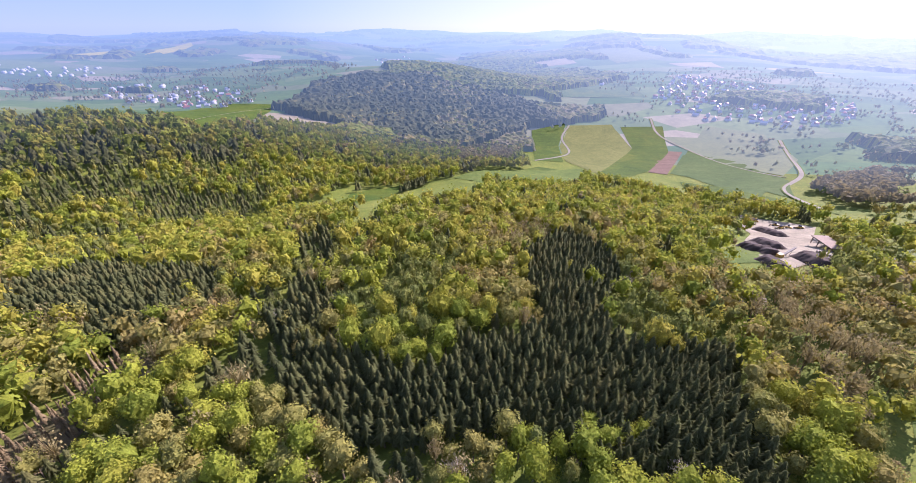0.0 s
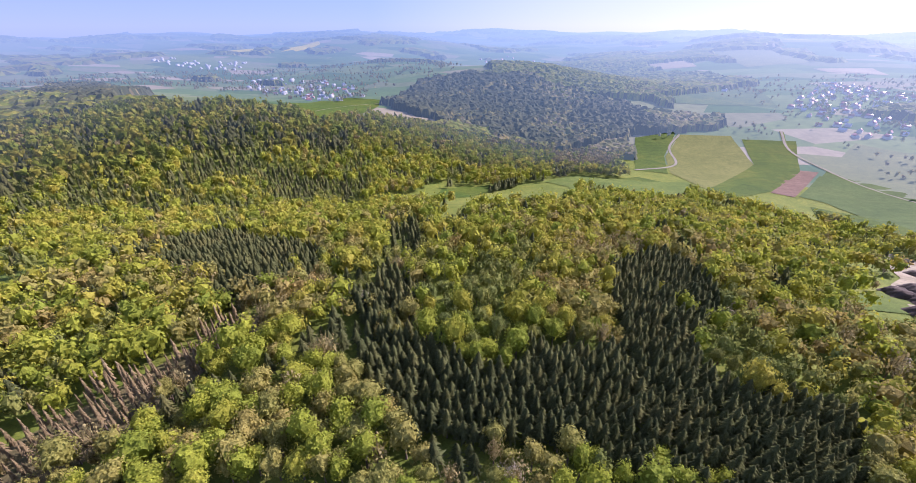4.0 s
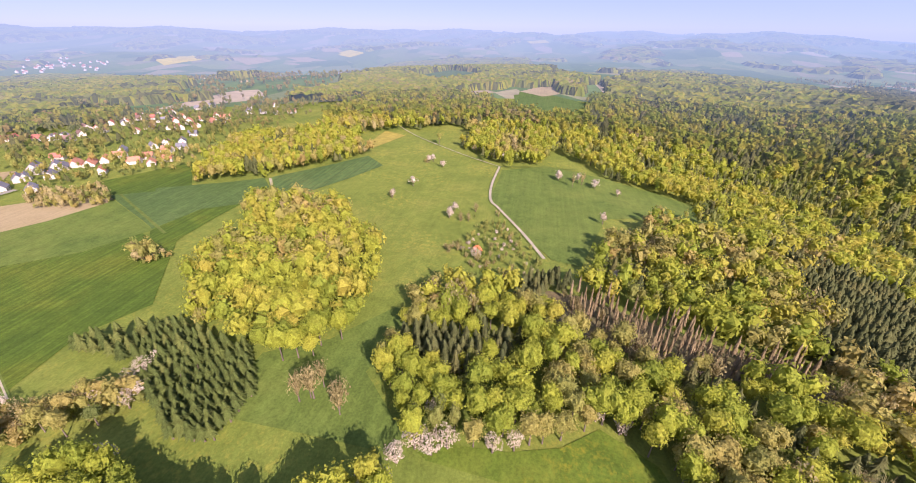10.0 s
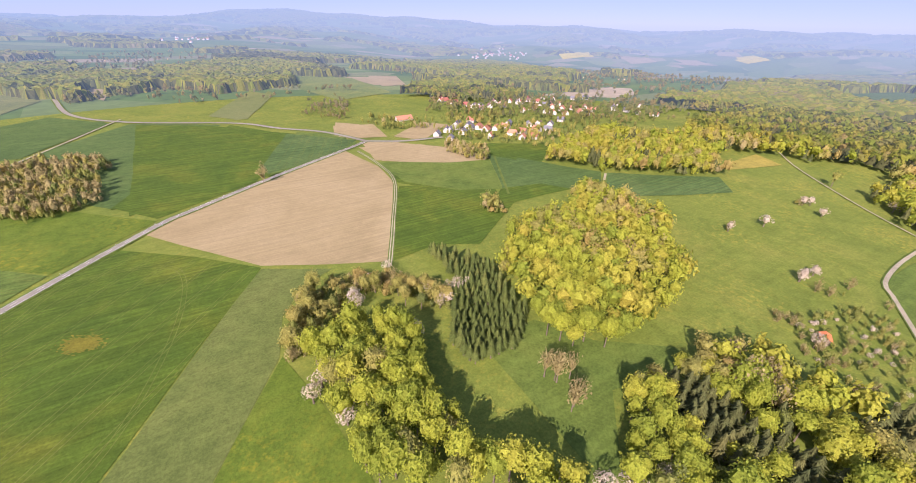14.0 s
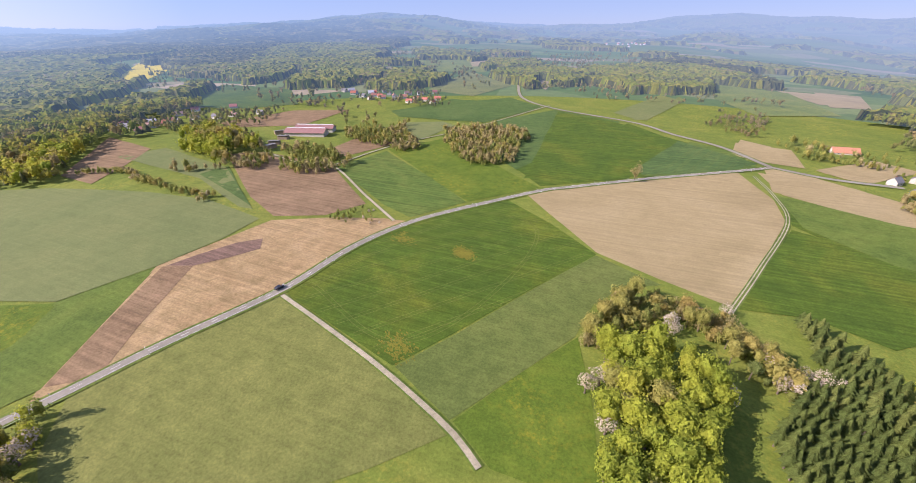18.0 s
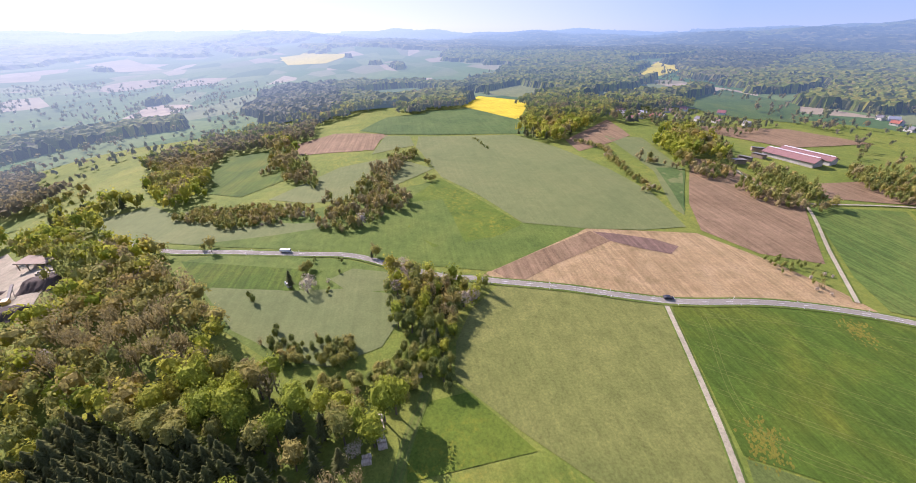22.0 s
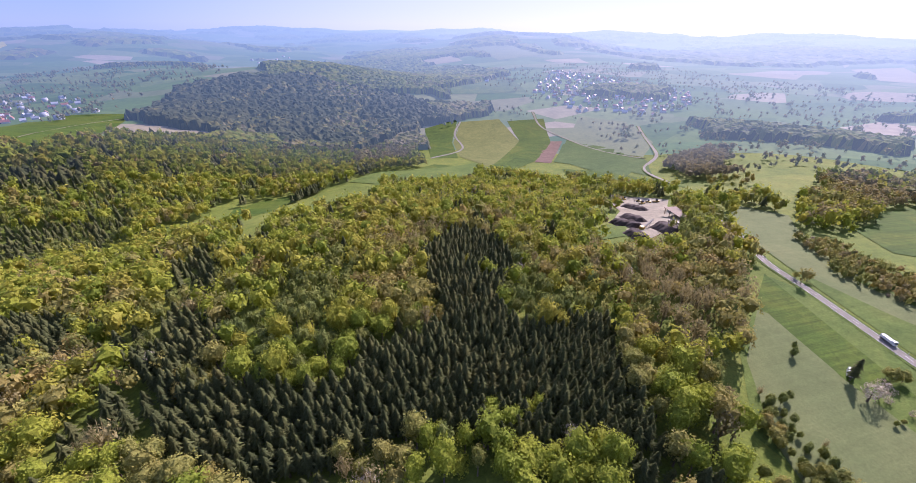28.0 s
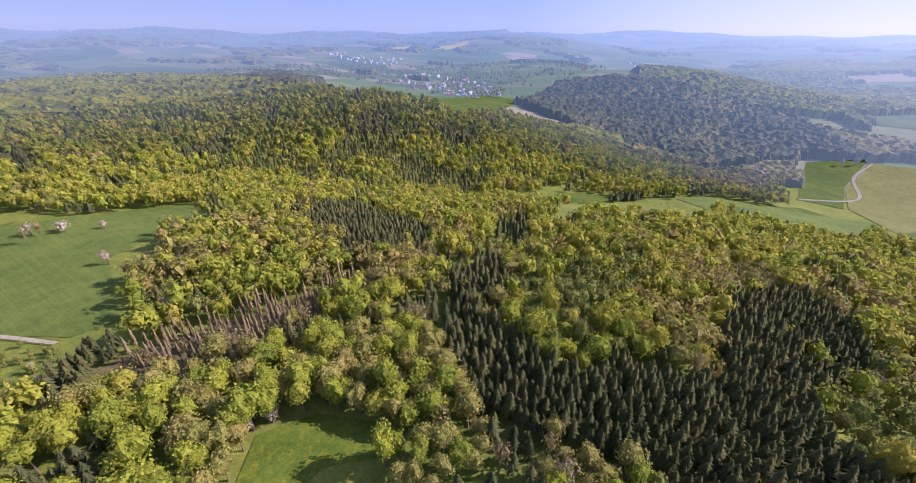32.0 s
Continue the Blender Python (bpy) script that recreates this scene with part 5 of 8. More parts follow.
def scatter():
    """Places for the trees of all woods: x, y, species, size."""
    spots = []
    for r0, r1, gap in ((0, 460, 5.6), (0, 460, 3.1), (460, 720, 7.0), (720, 1900, 8.0)):
        n = int(2 * r1 / gap) + 1
        gx, gy = np.meshgrid(np.arange(n), np.arange(n), indexing="ij")
        x = -r1 + (gx + 0.5 * (gy % 2) + rng.uniform(-0.33, 0.33, gx.shape)) * gap
        y = -r1 + (gy + rng.uniform(-0.33, 0.33, gx.shape)) * gap
        x, y = x.ravel(), y.ravel()
        r = np.hypot(x, y)
        keep = (r >= r0) & (r < r1)
        spots.append(np.column_stack([x[keep], y[keep], np.full(keep.sum(), gap / 5.6)]))
    P = np.vstack(spots)
    kind = np.full(len(P), -1)
    dense = np.isclose(P[:, 2], 3.1 / 5.6)      # the close planting of the conifer stands
    # stands have ragged bounds
    wob = np.array([[noise.noise(Vector((x / 34, y / 34, 1.5))), noise.noise(Vector((x / 34, y / 34, 7.5)))] for x, y in P[:, :2]])
    Q = P[:, :2] + wob * (4 + np.minimum(np.hypot(P[:, 0], P[:, 1]), 900) * 0.045)[:, None]
    for k, (name, poly) in enumerate(WOODS):
        kind[inside(Q[:, 0], Q[:, 1], poly)] = k
    stand = np.array([n in ("spruce", "sprucegreen", "dead", "scrub", "scrub2", "hedge", "clump", "lane") for n, _ in WOODS] + [False])
    kind[dense & ~stand[kind]] = -1
    kind[~dense & stand[kind] & (np.hypot(P[:, 0], P[:, 1]) < 460)] = -1
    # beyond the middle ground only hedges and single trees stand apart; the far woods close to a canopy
    loose = np.array([n in LOOSE for n, _ in WOODS] + [False])
    kind[(np.hypot(P[:, 0], P[:, 1]) >= 720) & ~loose[kind]] = -1
    hedge = np.array([n in ("clump", "lane", "hedge", "scrub", "scrub2", "garden", "sparse", "sprucegreen", "beech", "dead") for n, _ in WOODS] + [False])
    for poly in FIELDS:
        kind[inside(P[:, 0], P[:, 1], poly) & ~hedge[kind]] = -1
    for line, width in LANES:
        lo, hi = line.min(0) - 8, line.max(0) + 8
        near = np.nonzero((kind != -1) & (P[:, 0] > lo[0]) & (P[:, 0] < hi[0]) & (P[:, 1] > lo[1]) & (P[:, 1] < hi[1]))[0]
        if len(near):
            d = np.linalg.norm(P[near][:, None, :2] - line[None], axis=2).min(1)
            kind[near[d < width / 2 + 3.0]] = -1
    return P[kind != -1], kind[kind != -1]


SPOTS, SPOT_KIND = scatter()
TREES = []      # x, y, species, size, lod, distance
for (x, y, s), k in zip(SPOTS, SPOT_KIND):
    name = WOODS[k][0]
    r = math.hypot(x, y)
    # neighbours tend to be alike: species follow slow patches as well as chance
    u = 0.5 * random.random() + 0.5 * min(0.999, max(0.0, 0.5 + 1.0 * noise.noise(Vector((x / 45, y / 45, 9.0)))))
    acc = 0
    for sp, w in MIX["hills" if name == "mix" and r > 280 and y > 0 else name]:
        acc += w
        if u <= acc + 1e-9:
            break
    if name == "mix" and noise.noise(Vector((x / 30, y / 30, 21.0))) > 0.26 and random.random() < 0.85:
        sp = "spruce"      # conifers stand in small groups among the leaf trees
    size = random.uniform(0.70, 1.14) * max(1.0, 1 + (s - 1) * 0.6)
    if s < 0.9:
        size = random.uniform(0.82, 1.08)
        if sp not in ("spruce", "fir", "dead") and name != "scrub":
            size *= 0.75
    if name == "garden" and random.random() > 0.42:
        continue
    if name == "sparse" and random.random() > (0.6 if abs(noise.noise(Vector((x / 120, y / 70, 4.0)))) < 0.05 else 0.01):
        continue      # trees of the open valley stand along ditches and lanes
    if name == "scrub":
        if random.random() < 0.5:
            continue
        size *= random.uniform(0.32, 0.55)
    elif name in ("sparse", "garden"):
        size *= 0.75
    elif name == "lane":
        if random.random() < 0.3:
            continue
        size = random.uniform(0.48, 0.86)
    elif name in ("hedge", "clump"):
        if random.random() < 0.3:
            continue
        size = random.uniform(0.42, 0.80) if name == "hedge" else random.uniform(0.45, 0.82)
    elif name == "dead":
        if random.random() < 0.25:
            continue
        size *= random.uniform(0.6, 0.95)
    elif name == "bareland":
        size *= 1.35      # tall poplars
    elif name == "scrub2":
        if random.random() < 0.12:
            continue
        size *= 0.75
    if sp in ("spruce", "dead", "fir") and r < 460 and random.random() < 0.1:
        size *= 0.7
    TREES.append((x, y, sp, size, 0 if r < 130 else 1 if r < 225 else 2 if r < 500 else 3, r))


def place(sp, x, y, size):
    """Centre height and scale of a crown of this kind and size."""
    rad, mid, tallness = FORM[sp]
    z = z_at(x, y)
    tall = min(size, 1.15)
    if rad and size < 0.72:
        mid *= 0.66      # shrubs are leafy to the ground
    return (z + mid * tall * 0.97, (rad * size, rad * size, rad * tall * tallness)) if rad else (z, (mid * size, mid * size, mid * tall))


def joined(name, group, mats):
    """One mesh of many trees of one kind."""
    V, F, T = [], [], []
    n0 = 0
    for x, y, sp, size, lod, r in group:
        v, f = LOD[sp, lod][random.randrange(len(LOD[sp, lod]))]
        z, sc = place(sp, x, y, size)
        a = random.uniform(0, 6.283)
        c, s = math.cos(a), math.sin(a)
        if lod == 3 and sp in ("spruce", "dead", "fir"):
            sc = (sc[0] * 1.6, sc[1] * 1.6, sc[2])
        q = v * sc * (random.uniform(0.88, 1.12), random.uniform(0.88, 1.12), random.uniform(0.85, 1.18))
        V.append(np.column_stack([q[:, 0] * c - q[:, 1] * s + x, q[:, 0] * s + q[:, 1] * c + y, q[:, 2] + z]))
        F.append(f + n0); n0 += len(v)
        T.append(np.full(len(v), min(0.97, max(0.0, 0.45 * random.random() + 0.28 + 0.6 * noise.noise(Vector((x / 28, y / 28, 40.0)))))))
    me = mesh_of(name, np.vstack(V), np.vstack(F), mats, np.concatenate(T))
    return new(name, me)


TREE_WORD = {"beech": ("beech_tree", "fresh yellow-green beech tree in spring leaf"), "oak": ("oak_tree", "olive-brown oak tree with budding leaves"),
             "birch": ("birch_tree", "fresh green birch tree at the wood"), "spruce": ("spruce_tree", "tall dark green spruce in a dense stand"),
             "fir": ("young_spruce_tree", "mid-green young spruce in a plantation row"), "bare": ("bare_tree", "grey-brown tree with bare twigs"),
             "dead": ("dead_spruce_tree", "thin brown dead spruce along a clearing"), "blossom": ("cherry_tree", "wild cherry tree covered in pale blossom")}


def trunk_mesh(tall, foot, name):
    v, f = [], []
    m = 6
    for k, (z, r) in enumerate(((-0.6, foot * 1.5), (0.5, foot), (tall * 0.6, foot * 0.65), (tall, foot * 0.2))):
        for q in range(m):
            a = q * 2 * math.pi / m
            v.append((r * math.cos(a), r * math.sin(a), z))
    for k in range(3):
        for q in range(m):
            f.append((k * m + q, k * m + (q + 1) % m, (k + 1) * m + (q + 1) % m, (k + 1) * m + q))
    return mesh_of(name, v, f, [BARK])


SINGLE = {}
for sp in KINDS:
    rad, mid, tallness = FORM[sp]
    for lod in (0, 1):
        SINGLE[sp, lod] = []
        for v, f in LOD[sp, lod]:
            q = v * [rad, rad, rad * tallness] + [0, 0, mid] if rad else v * mid
            SINGLE[sp, lod].append((mesh_of("crown", q, f, [LEAF[sp]], np.zeros(len(q))), trunk_mesh(mid * (0.95 if rad else 0.6), 0.28, "trunk")))


def tree(sp, x, y, size, group="trees of the near woods"):
    name, label = TREE_WORD[sp]
    crown, trunk = random.choice(SINGLE[sp, int(math.hypot(x, y) > 190)])
    root = new(name)
    root.empty_display_size = 0.5
    root.matrix_basis = pose(x, y, z_at(x, y), 0, 0, random.uniform(0, 360)) @ Matrix.Diagonal((size * random.uniform(0.82, 1.18), size * random.uniform(0.82, 1.18), size * random.uniform(0.9, 1.12), 1))
    for part_name, me in (("trunk", trunk), ("crown", crown)):
        o = new(part_name, me)
        o.parent = root
        if size < 0.72 and FORM[sp][0]:
            o.location.z = -FORM[sp][1] * 0.34
    return tagged(root, label, "tree", group)


for sp in KINDS:
    mine = sorted((t for t in TREES if t[2] == sp), key=lambda t: t[5])
    cut = {"beech": 260, "spruce": 220, "oak": 160, "birch": 150, "bare": 150}.get(sp, 90)
    for x, y, _, size, lod, r in mine[:cut]:
        tree(sp, x, y, size)
    rest = mine[cut:]
    bands = (("near", 0, 500), ("far", 500, 1e9))
    for word, r0, r1 in bands:
        grp = [t for t in rest if r0 <= t[5] < r1]
        if grp:
            ob = joined(TREE_WORD[sp][0] + "_wood", grp, [SHADED_FAR_LEAF[sp] if word == "far" else LEAF[sp]])
            tagged(ob, TREE_WORD[sp][1].replace(" tree", "").replace("a dense stand", "wooded stands") + " covering the hills", "woodland", kind="stuff")


def canopy():
    """The far woods: one closed, uneven roof of crowns, each crown with its own height, kind and tone."""
    g = np.random.default_rng(31)
    hills = (("spruce", 0.30), ("beech", 0.32), ("oak", 0.2), ("bare", 0.1), ("birch", 0.08))
    height_of = {"beech": 15.0, "oak": 13.5, "birch": 13.0, "spruce": 16.0, "fir": 11.0, "bare": 13.0, "dead": 14.0, "blossom": 9.0}
    for r0, r1, step, crown in ((715, 1250, 4.6, 8.5), (1250, 2150, 8.0, 11.0), (2150, 4750, 20.0, 26.0)):
        n = int(2 * r1 / step) + 1
        i, j = np.meshgrid(np.arange(n), np.arange(n), indexing="ij")
        x = -r1 + (i + g.uniform(-0.3, 0.3, i.shape)) * step
        y = -r1 + (j + g.uniform(-0.3, 0.3, i.shape)) * step
        ring = (np.hypot(x, y) >= r0 - step * 2) & (np.hypot(x, y) < r1 + step * 2)
        kind = np.full(x.shape, -1)
        idx = np.nonzero(ring.ravel())[0]
        px, py = x.ravel()[idx], y.ravel()[idx]
        qx = px + 16 * np.sin(py / 41 + 1.3) + 9 * np.sin(px / 23 + py / 31) + 5 * np.sin(py / 11)
        qy = py + 16 * np.sin(px / 37 + 0.4) + 9 * np.sin(py / 19 - px / 29) + 5 * np.sin(px / 9)
        k1 = np.full(len(idx), -1)
        for k, (name, poly) in enumerate(WOODS):
            if name in LOOSE:
                continue
            P = np.array(poly, float)
            lo, hi = P.min(0), P.max(0)
            if np.hypot(P[:, 0], P[:, 1]).max() < r0:
                continue
            near = np.nonzero((qx > lo[0]) & (qx < hi[0]) & (qy > lo[1]) & (qy < hi[1]))[0]
            if len(near):
                k1[near[inside(qx[near], qy[near], poly)]] = k
        wild = np.nonzero((k1 < 0) & (np.hypot(px, py) > 1150))[0]
        pz = height(px, py)
        for k in wild:
            q = Vector((px[k] / 460, py[k] / 330, 3.0))
            rr = math.hypot(px[k], py[k])
            if noise.noise(q) + 0.45 * noise.noise(q * 3.1) > (0.20 if rr > 2300 else 0.34) - 0.003 * (pz[k] + 20):
                k1[k] = len(WOODS)
        for poly in FIELDS:
            P = np.array(poly, float)
            if np.hypot(P[:, 0], P[:, 1]).max() < r0:
                continue
            lo, hi = P.min(0), P.max(0)
            near = np.nonzero((px > lo[0]) & (px < hi[0]) & (py > lo[1]) & (py < hi[1]) & (k1 >= 0))[0]
            if len(near):
                k1[near[inside(px[near], py[near], poly)]] = -1
        for line, width in LANES:
            lo, hi = line.min(0) - 8, line.max(0) + 8
            near = np.nonzero((k1 >= 0) & (px > lo[0]) & (px < hi[0]) & (py > lo[1]) & (py < hi[1]))[0]
            if len(near):
                d = np.linalg.norm(np.column_stack([px, py])[near][:, None] - line[None], axis=2).min(1)
                k1[near[d < width / 2 + 4.0]] = -1
        kind.ravel()[idx] = k1
        # crowns: a cell of the plan each
        cx = np.floor((x + 2.2 * np.sin(y / 7.0)) / crown).astype(int)
        cy = np.floor((y + 2.2 * np.sin(x / 6.0)) / crown).astype(int)
        h1 = (np.sin(cx * 127.1 + cy * 311.7) * 43758.5453) % 1.0
        h2 = (np.sin(cx * 269.5 + cy * 183.3) * 24634.6345) % 1.0
        h3 = (np.sin(cx * 419.2 + cy * 371.9) * 13758.3) % 1.0
        slow = 0.5 + 0.5 * np.sin(x / 71 + 2 * np.sin(y / 97)) * np.sin(y / 59 + 2 * np.sin(x / 83))
        u = np.clip(0.45 * h1 + 0.55 * slow, 0, 0.999)
        spec = np.zeros(x.shape, int)
        tall = np.zeros(x.shape)
        for k in np.unique(k1[k1 >= 0]):
            m = kind == k
            edges = np.cumsum([w for _, w in (hills if k == len(WOODS) else MIX["hills" if WOODS[k][0] == "mix" else WOODS[k][0]])])
            names = [sp for sp, _ in (hills if k == len(WOODS) else MIX["hills" if WOODS[k][0] == "mix" else WOODS[k][0]])]
            pick = np.minimum(np.searchsorted(edges, u[m]), len(names) - 1)
            spec[m] = np.array([KINDS.index(q) for q in names])[pick]
            tall[m] = np.array([height_of[q] for q in names])[pick]
        ragged = np.isin(spec, [KINDS.index("spruce"), KINDS.index("dead"), KINDS.index("fir")])
        up = tall * (0.72 + 0.36 * h2) + np.where(ragged, g.uniform(-2.0, 1.6, x.shape), g.uniform(-1.5, 1.1, x.shape)) * (1.0 if step < 10 else 1.8)
        z = height(x, y) + np.where(kind >= 0, up, -1.0)
        a = np.stack([i[:-1, :-1], j[:-1, :-1]], -1).reshape(-1, 2)
        v00 = a[:, 0] * n + a[:, 1]
        quad = np.column_stack([v00, v00 + n, v00 + n + 1, v00 + 1])
        kf = kind.ravel()[quad]
        ok = (kf >= 0).any(1) & ring.ravel()[quad].all(1)
        quad = quad[ok]
        best = np.take_along_axis(quad, np.argmax(kind.ravel()[quad] >= 0, axis=1)[:, None], 1)[:, 0]
        sf = spec.ravel()[best]
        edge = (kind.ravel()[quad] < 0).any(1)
        sf = np.where(edge & (g.random(len(sf)) < 0.5), KINDS.index("spruce"), sf)      # dark spruce colour paints shade on half the faces at the woods' edges
        # the spruce meshes hold both real spruce and these painted edges
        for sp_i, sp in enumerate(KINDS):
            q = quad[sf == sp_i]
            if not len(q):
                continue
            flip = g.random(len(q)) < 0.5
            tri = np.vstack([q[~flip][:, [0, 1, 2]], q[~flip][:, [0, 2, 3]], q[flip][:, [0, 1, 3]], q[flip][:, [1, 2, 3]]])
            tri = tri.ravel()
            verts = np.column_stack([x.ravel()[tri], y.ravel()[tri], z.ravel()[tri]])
            me = mesh_of("canopy", verts, np.arange(len(tri)).reshape(-1, 3), [SHADED_FAR_LEAF[sp]], (0.75 * h3 + 0.25 * g.random(x.shape)).ravel()[tri] % 1.0)
            tagged(new(TREE_WORD[sp][0] + "_canopy", me), TREE_WORD[sp][1].replace(" tree", "").replace("a dense stand", "wooded stands") + " on the far hills", "woodland", kind="stuff")


canopy()

# single trees and blossoming cherries
tree("blossom", -28, -138, 1.25, "lone trees of the meadows")
tree("blossom", -276, -92, 1.25, "lone trees of the meadows")
tree("blossom", -226, -52, 1.25, "lone trees of the meadows")
tree("blossom", -327, 20, 1.25, "lone trees of the meadows")
tree("blossom", -389, -60, 1.25, "lone trees of the meadows")
tree("blossom", -71, -125, 1.25, "lone trees of the meadows")
tree("blossom", -59, -119, 1.25, "lone trees of the meadows")
tree("blossom", -135, -41, 1.25, "lone trees of the meadows")
tree("blossom", -51, -32, 1.25, "lone trees of the meadows")
tree("blossom", -50, -156, 1.04, "lone trees of the meadows")
tree("blossom", -41, -111, 1.04, "lone trees of the meadows")
tree("blossom", -377, -36, 1.04, "lone trees of the meadows")
tree("blossom", -344, -93, 1.04, "lone trees of the meadows")
tree("blossom", -330, -81, 1.04, "lone trees of the meadows")
tree("blossom", -67, -126, 1.04, "lone trees of the meadows")
tree("blossom", -76, -125, 1.04, "lone trees of the meadows")
tree("blossom", -238, -51, 1.04, "lone trees of the meadows")
tree("blossom", -49, -37, 1.04, "lone trees of the meadows")
tree("blossom", -64, -27, 1.25, "lone trees of the meadows")
tree("blossom", -63, -22, 1.25, "lone trees of the meadows")
tree("blossom", -66, -18, 1.25, "lone trees of the meadows")
tree("blossom", -5, -102, 1.25, "lone trees of the meadows")
tree("blossom", -8, -105, 1.25, "lone trees of the meadows")
tree("blossom", -8, -84, 1.25, "lone trees of the meadows")
tree("blossom", -1, -97, 1.25, "lone trees of the meadows")
tree("bare", -249, -100, 0.60, "lone trees of the meadows")
tree("bare", -255, -101, 0.48, "lone trees of the meadows")
tree("oak", -249, -100, 0.39, "lone trees of the meadows")
tree("bare", -179, -42, 0.60, "lone trees of the meadows")
tree("bare", -183, -45, 0.39, "lone trees of the meadows")
tree("bare", -182, -38, 0.60, "lone trees of the meadows")
tree("bare", -184, -41, 0.48, "lone trees of the meadows")
tree("birch", -188, -37, 0.39, "lone trees of the meadows")
tree("bare", -337, -97, 0.60, "lone trees of the meadows")
tree("bare", -342, -96, 0.48, "lone trees of the meadows")
tree("oak", -337, -99, 0.39, "lone trees of the meadows")
tree("bare", -240, -37, 0.60, "lone trees of the meadows")
tree("bare", -249, -38, 0.39, "lone trees of the meadows")
tree("bare", -222, -44, 0.60, "lone trees of the meadows")
tree("bare", -228, -45, 0.48, "lone trees of the meadows")
tree("birch", -223, -43, 0.39, "lone trees of the meadows")
tree("bare", -223, -39, 0.60, "lone trees of the meadows")
tree("bare", -74, -64, 1.10, "lone trees of the meadows")
tree("bare", -72, -54, 1.10, "lone trees of the meadows")
tree("bare", -132, -28, 1.10, "lone trees of the meadows")
tree("bare", -120, -27, 1.10, "lone trees of the meadows")
tree("bare", -124, -20, 1.10, "lone trees of the meadows")
tree("bare", -16, -311, 1.10, "lone trees of the meadows")
tree("bare", -128, -24, 1.10, "lone trees of the meadows")
tree("bare", -124, -30, 1.10, "lone trees of the meadows")
tree("oak", -135, -192, 0.80, "lone trees of the meadows")
tree("oak", -136, -198, 0.80, "lone trees of the meadows")
tree("oak", -140, -192, 0.80, "lone trees of the meadows")
tree("oak", -47, -128, 0.80, "lone trees of the meadows")
tree("oak", -47, -136, 0.80, "lone trees of the meadows")
tree("oak", -39, -143, 0.80, "lone trees of the meadows")
tree("oak", -35, -144, 0.80, "lone trees of the meadows")
tree("oak", -53, -133, 0.80, "lone trees of the meadows")
tree("oak", -58, -131, 0.80, "lone trees of the meadows")
tree("oak", -10, -146, 1.00, "lone trees of the meadows")
tree("oak", -4, -133, 1.00, "lone trees of the meadows")
tree("oak", 0, -121, 1.00, "lone trees of the meadows")
tree("oak", -9, -140, 1.00, "lone trees of the meadows")
tree("oak", -15, -153, 1.00, "lone trees of the meadows")
tree("oak", -405, -102, 1.00, "lone trees of the meadows")
tree("blossom", -248, -99, 1.04, "lone trees of the meadows")
tree("blossom", -225, -52, 1.04, "lone trees of the meadows")
tree("blossom", -174, -27, 1.04, "lone trees of the meadows")
tree("blossom", -339, -96, 1.04, "lone trees of the meadows")
tree("blossom", -397, -58, 1.04, "lone trees of the meadows")
tree("blossom", -373, -31, 1.04, "lone trees of the meadows")
tree("blossom", -324, 20, 1.04, "lone trees of the meadows")
tree("blossom", -320, 49, 1.04, "lone trees of the meadows")
tree("blossom", -303, 65, 1.04, "lone trees of the meadows")
tree("blossom", -355, 106, 1.04, "lone trees of the meadows")
tree("blossom", -347, 135, 1.04, "lone trees of the meadows")
tree("blossom", -241, 46, 1.17, "lone trees of the meadows")
tree("blossom", -188, 59, 1.17, "lone trees of the meadows")
tree("blossom", -168, 45, 1.17, "lone trees of the meadows")
tree("blossom", -213, 82, 1.17, "lone trees of the meadows")
tree("blossom", -67, -5, 1.17, "lone trees of the meadows")
tree("blossom", -69, 1, 1.17, "lone trees of the meadows")
tree("blossom", -76, -24, 1.17, "lone trees of the meadows")
tree("blossom", -84, 25, 1.17, "lone trees of the meadows")
tree("blossom", -81, 32, 1.17, "lone trees of the meadows")
tree("bare", -384, 52, 0.90, "lone trees of the meadows")
tree("bare", -311, 31, 0.90, "lone trees of the meadows")
tree("bare", -320, 39, 0.90, "lone trees of the meadows")
tree("bare", -74, -65, 0.90, "lone trees of the meadows")
tree("bare", -70, -53, 0.90, "lone trees of the meadows")
tree("bare", -79, -63, 0.90, "lone trees of the meadows")
tree("bare", -317, 213, 0.90, "lone trees of the meadows")
tree("bare", -72, -68, 0.90, "lone trees of the meadows")
tree("bare", -183, -35, 0.36, "lone trees of the meadows")
tree("bare", -214, -16, 0.45, "lone trees of the meadows")
tree("birch", -219, -15, 0.29, "lone trees of the meadows")
tree("bare", -201, -11, 0.45, "lone trees of the meadows")
tree("bare", -206, -10, 0.36, "lone trees of the meadows")
tree("bare", -236, -21, 0.45, "lone trees of the meadows")
tree("bare", -241, -23, 0.29, "lone trees of the meadows")
tree("bare", -228, -40, 0.36, "lone trees of the meadows")
tree("birch", -230, -36, 0.29, "lone trees of the meadows")
tree("oak", 208, 111, 0.75, "lone trees of the meadows")
tree("birch", 155, 73, 0.50, "lone trees of the meadows")
tree("birch", 159, 76, 0.40, "lone trees of the meadows")
tree("birch", 126, 58, 0.50, "lone trees of the meadows")
tree("bare", 127, 62, 0.33, "lone trees of the meadows")
tree("birch", 123, 54, 0.50, "lone trees of the meadows")
tree("birch", 123, 57, 0.40, "lone trees of the meadows")
tree("birch", 126, 53, 0.33, "lone trees of the meadows")
